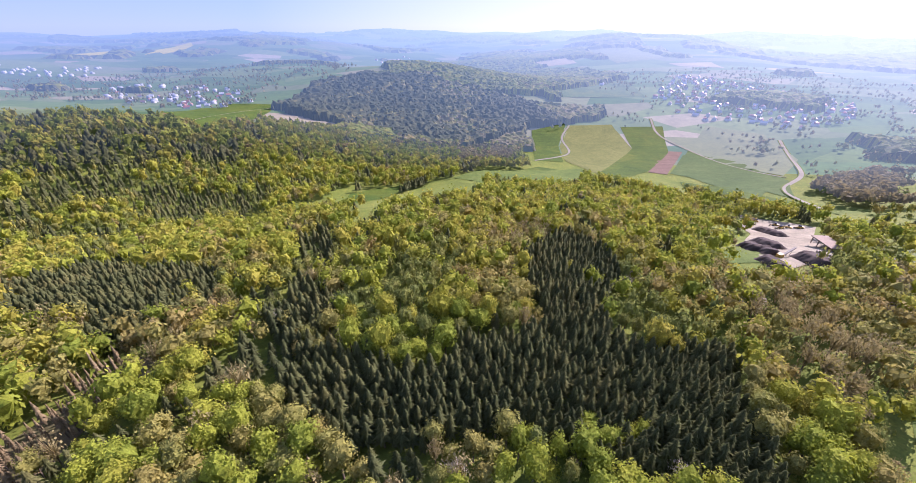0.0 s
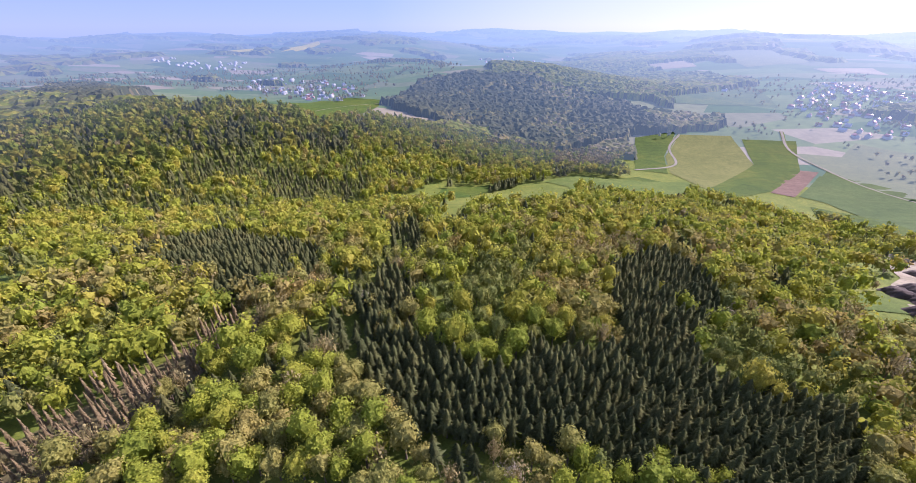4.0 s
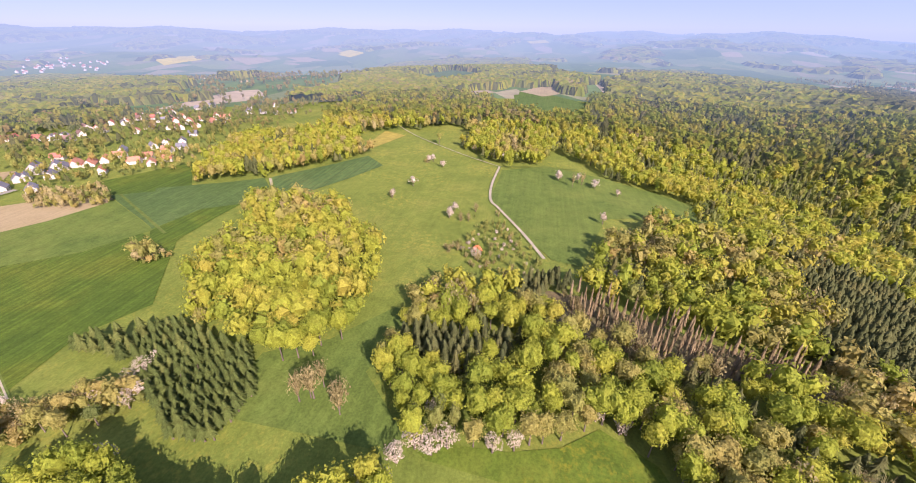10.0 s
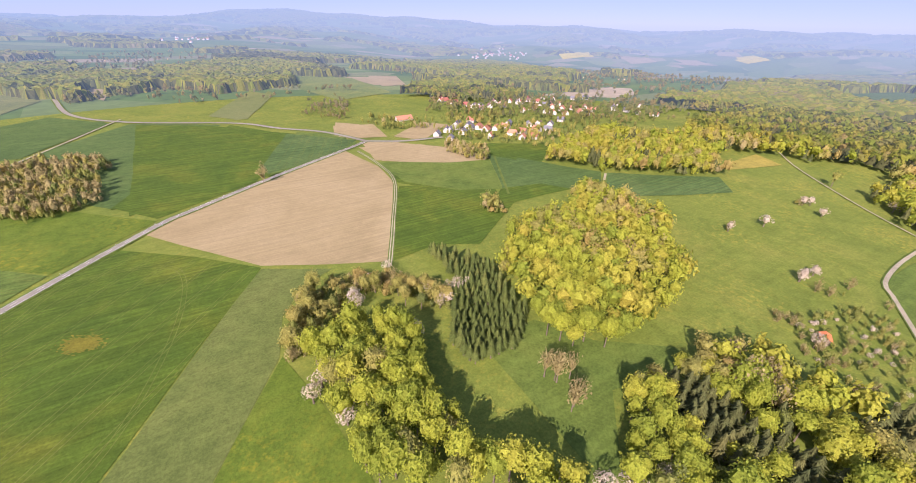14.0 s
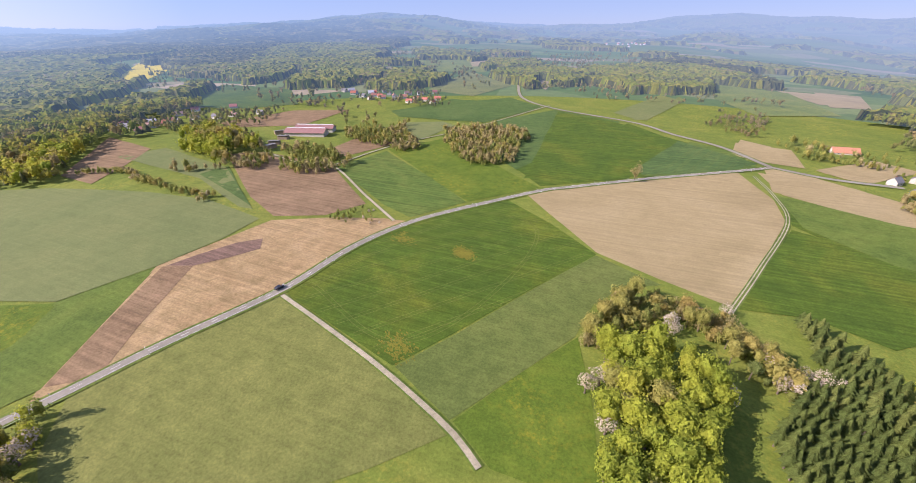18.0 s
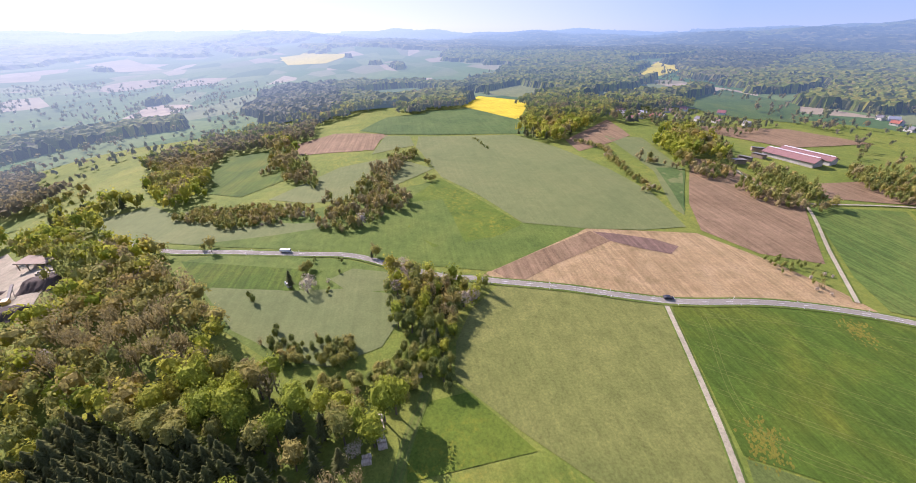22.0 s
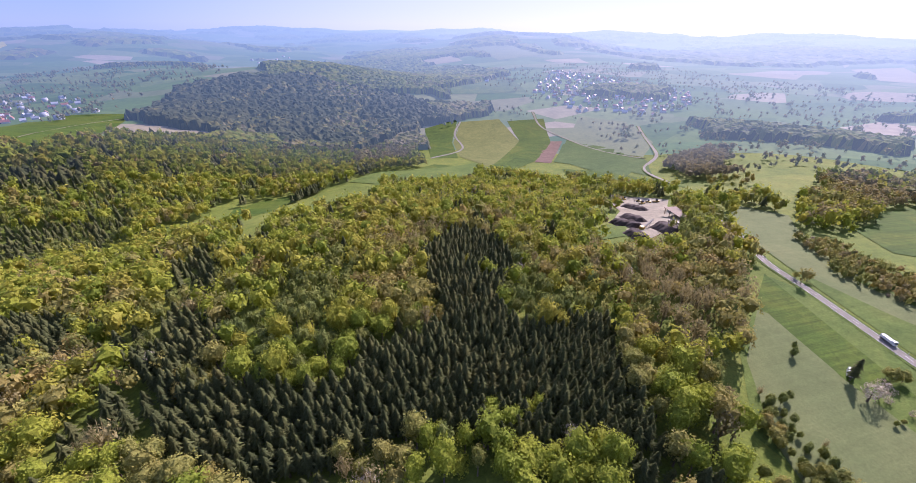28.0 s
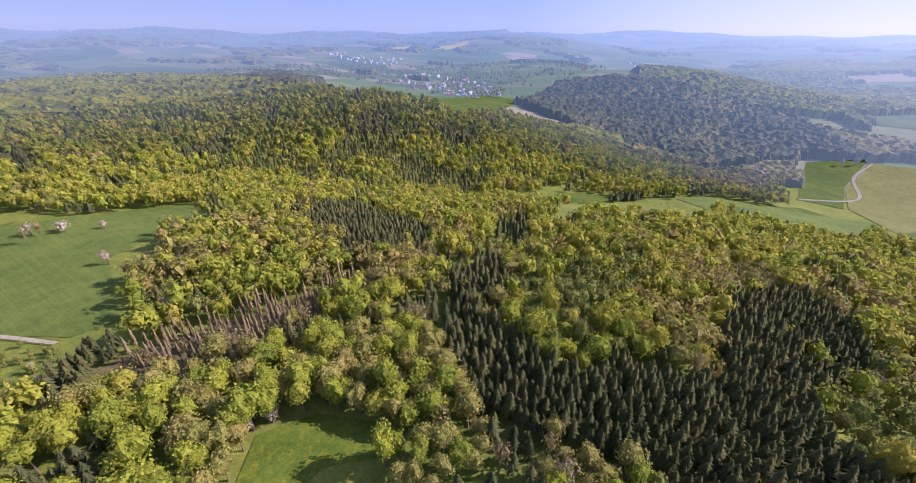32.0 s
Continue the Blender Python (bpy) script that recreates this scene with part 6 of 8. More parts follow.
tree("birch", 121, 50, 0.50, "lone trees of the meadows")
tree("birch", 124, 49, 0.40, "lone trees of the meadows")
tree("birch", 124, 40, 0.50, "lone trees of the meadows")
tree("bare", 128, 42, 0.33, "lone trees of the meadows")
tree("birch", 122, 34, 0.50, "lone trees of the meadows")
tree("birch", 124, 37, 0.40, "lone trees of the meadows")
tree("birch", 123, 29, 0.50, "lone trees of the meadows")
tree("blossom", 226, 32, 1.17, "lone trees of the meadows")
tree("blossom", 170, 8, 1.17, "lone trees of the meadows")
tree("blossom", 162, 9, 1.17, "lone trees of the meadows")
tree("blossom", 140, -17, 1.17, "lone trees of the meadows")
tree("blossom", 142, -21, 1.17, "lone trees of the meadows")
tree("bare", 386, 116, 1.00, "lone trees of the meadows")
tree("bare", 406, 125, 1.00, "lone trees of the meadows")
tree("bare", 299, 20, 1.00, "lone trees of the meadows")
tree("bare", 323, 28, 1.00, "lone trees of the meadows")
tree("bare", 286, 16, 1.00, "lone trees of the meadows")
tree("oak", 352, 11, 0.60, "lone trees of the meadows")
tree("oak", 359, 10, 0.48, "lone trees of the meadows")
tree("oak", 355, 11, 0.39, "lone trees of the meadows")
tree("oak", 365, -3, 0.60, "lone trees of the meadows")
tree("bare", 378, -1, 0.39, "lone trees of the meadows")
tree("oak", 344, -16, 0.60, "lone trees of the meadows")
tree("oak", 351, -14, 0.48, "lone trees of the meadows")
tree("birch", 352, -18, 0.39, "lone trees of the meadows")
tree("oak", 299, -15, 0.60, "lone trees of the meadows")
tree("oak", 303, -18, 0.48, "lone trees of the meadows")
tree("oak", 303, -14, 0.39, "lone trees of the meadows")
tree("oak", 301, -11, 0.60, "lone trees of the meadows")
tree("bare", 313, -13, 0.39, "lone trees of the meadows")
tree("oak", 275, 136, 0.60, "lone trees of the meadows")
tree("oak", 284, 139, 0.48, "lone trees of the meadows")
tree("birch", 279, 137, 0.39, "lone trees of the meadows")
tree("oak", 264, 113, 0.60, "lone trees of the meadows")
tree("oak", 273, 119, 0.39, "lone trees of the meadows")
tree("birch", 423, -74, 0.35, "lone trees of the meadows")
tree("oak", 428, -76, 0.23, "lone trees of the meadows")
tree("birch", 409, -75, 0.35, "lone trees of the meadows")
tree("birch", 415, -77, 0.28, "lone trees of the meadows")
tree("birch", 395, -76, 0.35, "lone trees of the meadows")
tree("birch", 403, -77, 0.23, "lone trees of the meadows")
tree("birch", 387, -78, 0.35, "lone trees of the meadows")
tree("birch", 392, -78, 0.28, "lone trees of the meadows")
tree("birch", 430, -72, 0.35, "lone trees of the meadows")
tree("birch", 435, -71, 0.28, "lone trees of the meadows")
tree("oak", 434, -74, 0.23, "lone trees of the meadows")
tree("birch", 420, -74, 0.35, "lone trees of the meadows")
tree("birch", 406, -76, 0.35, "lone trees of the meadows")
tree("oak", 395, -79, 0.23, "lone trees of the meadows")
tree("bare", -18, -321, 0.90, "lone trees of the meadows")
tree("spruce", 148, -5, 0.60, "lone trees of the meadows")
tree("spruce", 148, -9, 0.60, "lone trees of the meadows")
tree("spruce", 147, 6, 0.60, "lone trees of the meadows")
tree("spruce", 132, -6, 0.60, "lone trees of the meadows")
tree("spruce", 133, -9, 0.60, "lone trees of the meadows")
tree("beech", 109, 2, 0.60, "lone trees of the meadows")
tree("beech", 114, -6, 0.60, "lone trees of the meadows")
tree("beech", 122, -10, 0.60, "lone trees of the meadows")
tree("beech", 110, -2, 0.60, "lone trees of the meadows")
tree("blossom", 166, 7, 1.25, "lone trees of the meadows")
tree("blossom", 158, 7, 1.25, "lone trees of the meadows")
tree("blossom", 152, 11, 1.25, "lone trees of the meadows")
tree("blossom", -28, -135, 1.25, "lone trees of the meadows")
tree("birch", 130, 57, 0.55, "lone trees of the meadows")
tree("birch", 134, 58, 0.44, "lone trees of the meadows")
tree("birch", 121, 42, 0.44, "lone trees of the meadows")
tree("oak", 119, 35, 0.36, "lone trees of the meadows")
tree("birch", 120, 31, 0.55, "lone trees of the meadows")
tree("blossom", 159, 51, 1.17, "lone trees of the meadows")
tree("oak", 215, 113, 0.56, "lone trees of the meadows")
tree("oak", 211, 116, 0.45, "lone trees of the meadows")
tree("oak", 402, 123, 0.70, "lone trees of the meadows")
tree("bare", 423, 129, 0.45, "lone trees of the meadows")
tree("oak", 339, 91, 0.70, "lone trees of the meadows")
tree("oak", 350, 95, 0.56, "lone trees of the meadows")
tree("birch", 345, 92, 0.45, "lone trees of the meadows")
tree("oak", 400, 110, 0.70, "lone trees of the meadows")
tree("oak", 411, 116, 0.45, "lone trees of the meadows")
tree("bare", 433, 429, 1.00, "lone trees of the meadows")
tree("bare", 450, 435, 1.00, "lone trees of the meadows")
tree("bare", 433, 405, 1.00, "lone trees of the meadows")
tree("bare", 450, 411, 1.00, "lone trees of the meadows")
tree("bare", 431, 382, 1.00, "lone trees of the meadows")
tree("blossom", -59, -130, 1.25, "lone trees of the meadows")
tree("blossom", -63, -119, 1.25, "lone trees of the meadows")
tree("blossom", -42, -107, 1.25, "lone trees of the meadows")
tree("blossom", -59, -31, 1.25, "lone trees of the meadows")
tree("spruce", 163, 59, 0.95, "lone trees of the meadows")
tree("spruce", 166, 61, 0.40, "lone trees of the meadows")
tree("spruce", 185, 24, 0.40, "lone trees of the meadows")
tree("blossom", 164, 51, 0.98, "lone trees of the meadows")
tree("blossom", 166, 43, 0.50, "lone trees of the meadows")
tree("blossom", 165, 49, 0.50, "lone trees of the meadows")
tree("oak", 176, 55, 0.65, "lone trees of the meadows")
tree("oak", 180, 54, 0.52, "lone trees of the meadows")
tree("oak", 177, 57, 0.42, "lone trees of the meadows")
tree("oak", 187, 22, 0.65, "lone trees of the meadows")
tree("bare", 195, 24, 0.42, "lone trees of the meadows")
tree("birch", 157, 42, 0.30, "lone trees of the meadows")
tree("oak", 160, 42, 0.20, "lone trees of the meadows")
tree("birch", 186, 53, 0.30, "lone trees of the meadows")
tree("birch", 189, 53, 0.24, "lone trees of the meadows")
tree("birch", 184, 39, 0.30, "lone trees of the meadows")
tree("birch", 187, 41, 0.20, "lone trees of the meadows")
tree("birch", 174, 39, 0.30, "lone trees of the meadows")
tree("blossom", -112, 312, 1.17, "lone trees of the meadows")
tree("blossom", -109, 194, 1.17, "lone trees of the meadows")
tree("blossom", -71, 124, 1.17, "lone trees of the meadows")
tree("blossom", -17, 105, 1.17, "lone trees of the meadows")
tree("blossom", 0, 61, 1.17, "lone trees of the meadows")
tree("blossom", 57, 61, 1.17, "lone trees of the meadows")
tree("blossom", 83, 158, 1.17, "lone trees of the meadows")
tree("blossom", 78, 152, 1.17, "lone trees of the meadows")
tree("blossom", 119, 136, 1.17, "lone trees of the meadows")
tree("blossom", 126, 133, 1.17, "lone trees of the meadows")
tree("blossom", 174, 132, 1.17, "lone trees of the meadows")
tree("blossom", 178, 130, 1.17, "lone trees of the meadows")
tree("blossom", 165, 128, 1.17, "lone trees of the meadows")
tree("blossom", -360, 105, 1.17, "lone trees of the meadows")
tree("blossom", -325, 36, 1.17, "lone trees of the meadows")
tree("blossom", -163, 42, 1.17, "lone trees of the meadows")
tree("blossom", -3, 60, 1.17, "lone trees of the meadows")
tree("blossom", -314, 49, 1.17, "lone trees of the meadows")

# ---- buildings, vehicles and small things ----
ROOF = {"orange": plain("clay_tile_orange", (0.36, 0.15, 0.08), (0.44, 0.21, 0.13), 1.5), "red": plain("clay_tile_red", (0.30, 0.10, 0.07), (0.38, 0.14, 0.10), 1.5),
        "brown": plain("clay_tile_brown", (0.17, 0.10, 0.08), (0.24, 0.15, 0.12), 1.5), "slate": plain("slate_roof", (0.12, 0.12, 0.13), (0.19, 0.19, 0.20), 1.5)}
RENDERED = plain("white_render", (0.44, 0.41, 0.35), (0.56, 0.53, 0.46), 0.8, 0.9)
WINDOW_GLASS = plain("dark_window_glass", (0.03, 0.035, 0.045), (0.06, 0.065, 0.08), 1.0, 0.15)
BRICK_CHIMNEY = plain("chimney_brick", (0.28, 0.12, 0.08), (0.36, 0.17, 0.12), 4.0, 0.9)
BARN_ROOF = plain("weathered_red_sheet", (0.20, 0.10, 0.09), (0.27, 0.14, 0.12), 0.6, 0.7)
TIMBER = plain("weathered_timber", (0.22, 0.16, 0.10), (0.34, 0.26, 0.18), 2.5, 0.85)
COMPOST = plain("dark_compost", (0.042, 0.030, 0.021), (0.085, 0.060, 0.042), 0.9, 0.95)
STEEL = plain("painted_steel", (0.20, 0.18, 0.14), (0.28, 0.25, 0.20), 2.0, 0.5, 0.3)
YELLOW_PAINT = plain("yellow_machine_paint", (0.34, 0.22, 0.03), (0.42, 0.28, 0.05), 2.0, 0.5)
CAR_PAINT = plain("dark_car_paint", (0.02, 0.022, 0.03), (0.035, 0.037, 0.05), 2.0, 0.25, vary=False)
WHITE_PAINT = plain("white_paint", (0.70, 0.70, 0.68), (0.80, 0.80, 0.78), 2.0, 0.5, vary=False)
RUBBER = plain("tyre_rubber", (0.018, 0.018, 0.018), (0.03, 0.03, 0.03), 5.0, 0.9, vary=False)
LOG_END = plain("cut_log_ends", (0.50, 0.40, 0.28), (0.66, 0.57, 0.43), 3.0, 0.85)
TARP = plain("orange_tarpaulin", (0.60, 0.17, 0.05), (0.72, 0.24, 0.08), 1.5, 0.6)


def solid(bm, verts, faces):
    vs = [bm.verts.new(v) for v in verts]
    for f in faces:
        bm.faces.new([vs[k] for k in f])


def box(bm, x0, y0, z0, x1, y1, z1):
    v = [(x, y, z) for z in (z0, z1) for y in (y0, y1) for x in (x0, x1)]
    solid(bm, v, [(0, 2, 3, 1), (4, 5, 7, 6), (0, 1, 5, 4), (2, 6, 7, 3), (0, 4, 6, 2), (1, 3, 7, 5)])


def tube(bm, p, q, r, n=8):
    p, q = Vector(p), Vector(q)
    m = (q - p).to_track_quat("Z", "Y").to_matrix()
    ring = [m @ Vector((r * math.cos(k * 2 * math.pi / n), r * math.sin(k * 2 * math.pi / n), 0)) for k in range(n)]
    v = [p + k for k in ring] + [q + k for k in ring]
    solid(bm, v, [(k, (k + 1) % n, n + (k + 1) % n, n + k) for k in range(n)] + [tuple(range(n))[::-1], tuple(range(n, 2 * n))])


def part(name, bm, material, parent, label=""):
    if isinstance(bm, bpy.types.Mesh):
        me = bm
    else:
        me = bpy.data.meshes.new(name)
        bmesh.ops.recalc_face_normals(bm, faces=bm.faces[:])
        bm.to_mesh(me); bm.free()
        me.materials.append(material)
    ob = new(name, me)
    ob.parent = parent
    return tagged(ob, label) if label else ob


def root_at(name, x, y, turn, sink=0.0):
    ob = new(name)
    ob.empty_display_size = 0.5
    ob.matrix_basis = pose(x, y, z_at(x, y) - sink, 0, 0, turn)
    return ob


HOUSE_MESH = {}


# far walls and roofs carry painted haze
FAR_WALL = distance(plain("hazed_white_render", (0.38, 0.37, 0.34), (0.50, 0.49, 0.46), 0.8, 0.9))
# slate is lightened here: a sun glint painted into the far roofs
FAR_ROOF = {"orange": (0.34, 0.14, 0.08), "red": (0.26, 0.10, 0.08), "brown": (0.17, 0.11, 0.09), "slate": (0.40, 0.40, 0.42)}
FAR_ROOF = {k: distance(plain("hazed_roof_" + k, v, tuple(1.2 * c for c in v), 1.5, 0.42)) for k, v in FAR_ROOF.items()}


def house_meshes(length, deep, storeys, far=False):
    key = (length, deep, storeys, far)
    if key in HOUSE_MESH:
        return HOUSE_MESH[key]
    h, a, b = 1.7 * storeys + 0.4, length / 2, deep / 2
    top = h + b * 0.9
    walls = bmesh.new()
    solid(walls, [(-a, -b, -2), (a, -b, -2), (a, b, -2), (-a, b, -2), (-a, -b, h), (a, -b, h), (a, b, h), (-a, b, h), (-a, 0, top), (a, 0, top)],
          [(0, 1, 5, 4), (2, 3, 7, 6), (1, 2, 6, 9, 5), (3, 0, 4, 8, 7), (3, 2, 1, 0), (4, 5, 9, 8), (6, 7, 8, 9)])
    roof = bmesh.new()
    for s in (-1, 1):
        e = 0.55
        solid(roof, [(-a - e, 0, top + 0.12), (a + e, 0, top + 0.12), (a + e, s * (b + e), h - e * 0.95 + 0.12), (-a - e, s * (b + e), h - e * 0.95 + 0.12),
                     (-a - e, 0, top + 0.32), (a + e, 0, top + 0.32), (a + e, s * (b + e), h - e * 0.95 + 0.32), (-a - e, s * (b + e), h - e * 0.95 + 0.32)],
              [(0, 1, 2, 3), (4, 5, 6, 7), (0, 1, 5, 4), (1, 2, 6, 5), (2, 3, 7, 6), (3, 0, 4, 7)])
    chim = bmesh.new()
    box(chim, a * 0.3, -0.45, top - 0.8, a * 0.3 + 0.8, 0.35, top + 1.2)
    pane = bmesh.new()
    box(pane, -0.55, -0.04, 0, 0.55, 0.04, 1.3)
    out = []
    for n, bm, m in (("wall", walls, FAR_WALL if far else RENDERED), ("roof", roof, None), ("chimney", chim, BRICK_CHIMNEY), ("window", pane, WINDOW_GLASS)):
        me = bpy.data.meshes.new(n)
        bmesh.ops.recalc_face_normals(bm, faces=bm.faces[:])
        bm.to_mesh(me); bm.free()
        if m:
            me.materials.append(m)
        out.append(me)
    roofs = {}
    for k, m in (FAR_ROOF if far else ROOF).items():
        roofs[k] = out[1].copy()
        roofs[k].materials.append(m)
    HOUSE_MESH[key] = (out[0], roofs, out[2], out[3], h)
    return HOUSE_MESH[key]


ROOF_WORD = {"orange": "bright orange clay tile roof", "red": "red clay tile roof", "brown": "brown tiled roof", "slate": "dark grey slate roof"}


def house(x, y, length, turn, colour, windows=True, group="houses of the near village"):
    deep = 8.0 if length < 16 else 11.0
    wall, roofs, chim, pane, h = house_meshes(length, deep, 2 if length < 18 else 1, not windows)
    big = length >= 18
    root = root_at("farm_building" if big else "house", x, y, turn)
    root.scale = (0.8, 0.8, 0.8)
    part("wall", wall, None, root)
    part("roof", roofs[colour], None, root, ROOF_WORD[colour])
    if not big:
        part("chimney", chim, None, root)
    if windows:
        for side in (-1, 1):
            for k in (-0.28, 0.28):
                w = part("window", pane, None, root)
                w.location = (k * length, side * (deep / 2 + 0.02), 0.9 if big or random.random() < 0.5 else 2.3)
    return tagged(root, "white %s with a %s" % ("farm building" if big else "village house", ROOF_WORD[colour]), "building" if big else "house", group)


def far_village(spots, g):
    """A village on the horizon, too far to part its houses: walls and roofs in one mesh."""
    V, F, I = [], [], []
    for x, y in spots:
        a, b, h, z = g.uniform(4, 7), g.uniform(3.5, 4.8), g.uniform(3, 4.2), z_at(x, y)
        t = g.uniform(0, 3.14)
        c, s = math.cos(t), math.sin(t)
        n = len(V)
        for px, py, pz in ((-a, -b, -2), (a, -b, -2), (a, b, -2), (-a, b, -2), (-a, -b, h), (a, -b, h), (a, b, h), (-a, b, h), (-a, 0, h + b), (a, 0, h + b)):
            V.append((x + px * c - py * s, y + px * s + py * c, z + pz))
        for f, m in (((0, 1, 5), 0), ((0, 5, 4), 0), ((2, 3, 7), 0), ((2, 7, 6), 0), ((1, 2, 6), 0), ((1, 6, 5), 0), ((5, 6, 9), 0), ((3, 0, 4), 0), ((3, 4, 7), 0), ((4, 8, 7), 0), ((4, 5, 9), 1), ((4, 9, 8), 1), ((6, 7, 8), 1), ((6, 8, 9), 1)):
            F.append([n + k for k in f]); I.append(m)
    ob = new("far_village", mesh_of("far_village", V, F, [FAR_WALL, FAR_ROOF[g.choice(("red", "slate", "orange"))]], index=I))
    return tagged(ob, "distant village of pale houses, haze painted in", "village", kind="stuff")


def village(poly, count, seed):
    """A far village: houses scattered with streets' order inside its bounds, with garden trees between."""
    g = random.Random(seed)
    xs, ys = [p[0] for p in poly], [p[1] for p in poly]
    placed, tries = [], 0
    base = g.uniform(0, 90)
    while len(placed) < count and tries < count * 60:
        tries += 1
        x, y = g.uniform(min(xs), max(xs)), g.uniform(min(ys), max(ys))
        if inside(np.array([x]), np.array([y]), poly)[0] and all((x - a) ** 2 + (y - b) ** 2 > 17 ** 2 for a, b in placed):
            placed.append((x, y))
            if seed < 8 and len(placed) <= count // 2:
                house(x, y, g.choice((10, 12, 14)), base + g.choice((0, 90)) + g.uniform(-15, 15), g.choice(("orange", "red", "brown", "slate", "slate")), False, "houses of the far villages")
    far_village(placed if seed >= 8 else placed[count // 2:], g)


def barn(x, y, length, deep):
    root = root_at("barn", x, y, 17)
    h, a, b = 4.2, length / 2, deep / 2
    top = h + b * 0.42
    bm = bmesh.new()
    solid(bm, [(-a, -b, -1), (a, -b, -1), (a, b, -1), (-a, b, -1), (-a, -b, h), (a, -b, h), (a, b, h), (-a, b, h), (-a, 0, top), (a, 0, top)],
          [(0, 1, 5, 4), (2, 3, 7, 6), (1, 2, 6, 9, 5), (3, 0, 4, 8, 7), (3, 2, 1, 0), (4, 5, 9, 8), (6, 7, 8, 9)])
    part("wall", bm, RENDERED, root)
    for s in (-1, 1):
        bm = bmesh.new()
        solid(bm, [(-a - 1, 0, top + 0.1), (a + 1, 0, top + 0.1), (a + 1, s * (b + 1), h - 0.3), (-a - 1, s * (b + 1), h - 0.3),
                   (-a - 1, 0, top + 0.3), (a + 1, 0, top + 0.3), (a + 1, s * (b + 1), h - 0.1), (-a - 1, s * (b + 1), h - 0.1)],
              [(0, 1, 2, 3), (4, 5, 6, 7), (0, 1, 5, 4), (1, 2, 6, 5), (2, 3, 7, 6), (3, 0, 4, 7)])
        part("roof_slope", bm, BARN_ROOF, root)
    bm = bmesh.new()
    box(bm, -a * 0.98, -0.6, top + 0.25, a * 0.98, 0.6, top + 0.75)
    part("ridge_vent", bm, WHITE_PAINT, root)
    for k in range(6):
        bm = bmesh.new()
        box(bm, -a + 4 + k * (length - 8) / 6, -b - 0.06, 0.2, -a + 7.5 + k * (length - 8) / 6, -b + 0.02, 3.2)
        part("door", bm, WINDOW_GLASS, root)
    return tagged(root, "long cattle barn with white walls and red sheet roof", "barn", "barns of the farm")


def shed_small(x, y):
    root = root_at("farm_shed", x, y, random.uniform(0, 90))
    bm = bmesh.new(); box(bm, -5, -3.5, -0.5, 5, 3.5, 3.0); part("wall", bm, TIMBER, root)
    bm = bmesh.new()
    solid(bm, [(-5.4, -4, 3.0), (5.4, -4, 3.0), (5.4, 4, 3.9), (-5.4, 4, 3.9), (-5.4, -4, 3.2), (5.4, -4, 3.2), (5.4, 4, 4.1), (-5.4, 4, 4.1)],
          [(0, 1, 2, 3), (4, 5, 6, 7), (0, 1, 5, 4), (1, 2, 6, 5), (2, 3, 7, 6), (3, 0, 4, 7)])
    part("roof", bm, STEEL, root)
    return tagged(root, "grey timber farm shed with a sloping metal roof", "shed", "sheds of the farm")


def hut(x, y):
    root = root_at("garden_hut", x, y, 25)
    bm = bmesh.new(); box(bm, -2.2, -1.6, -0.4, 2.2, 1.6, 2.0); part("wall", bm, TIMBER, root)
    for s in (-1, 1):
        bm = bmesh.new()
        solid(bm, [(-2.6, 0, 3.0), (2.6, 0, 3.0), (2.6, s * 2.1, 1.8), (-2.6, s * 2.1, 1.8), (-2.6, 0, 3.1), (2.6, 0, 3.1), (2.6, s * 2.1, 1.9), (-2.6, s * 2.1, 1.9)],
              [(0, 1, 2, 3), (4, 5, 6, 7), (0, 1, 5, 4), (1, 2, 6, 5), (2, 3, 7, 6), (3, 0, 4, 7)])
        part("roof_slope", bm, TARP, root)
    bm = bmesh.new(); box(bm, -0.5, -1.66, 0, 0.4, -1.6, 1.9); part("door", bm, BARK, root)
    return tagged(root, "small wooden orchard hut with a bright orange roof", "hut")


def wheel_part(root, x, y, r, w):
    bm = bmesh.new()
    tube(bm, (x, y - w / 2, r), (x, y + w / 2, r), r, 14)
    t = part("tyre", bm, RUBBER, root)
    bm = bmesh.new()
    s = 1 if y > 0 else -1
    tube(bm, (x, y + s * (w / 2 - 0.01), r), (x, y + s * (w / 2 + 0.02), r), r * 0.6, 10)
    part("rim", bm, STEEL, t)


def road_heading(x, y):
    line = LANES[0][0]
    k = int(np.argmin(np.hypot(line[:, 0] - x, line[:, 1] - y)))
    k = min(max(k, 1), len(line) - 2)
    d = line[k + 1] - line[k - 1]
    return line[k], math.degrees(math.atan2(d[1], d[0]))


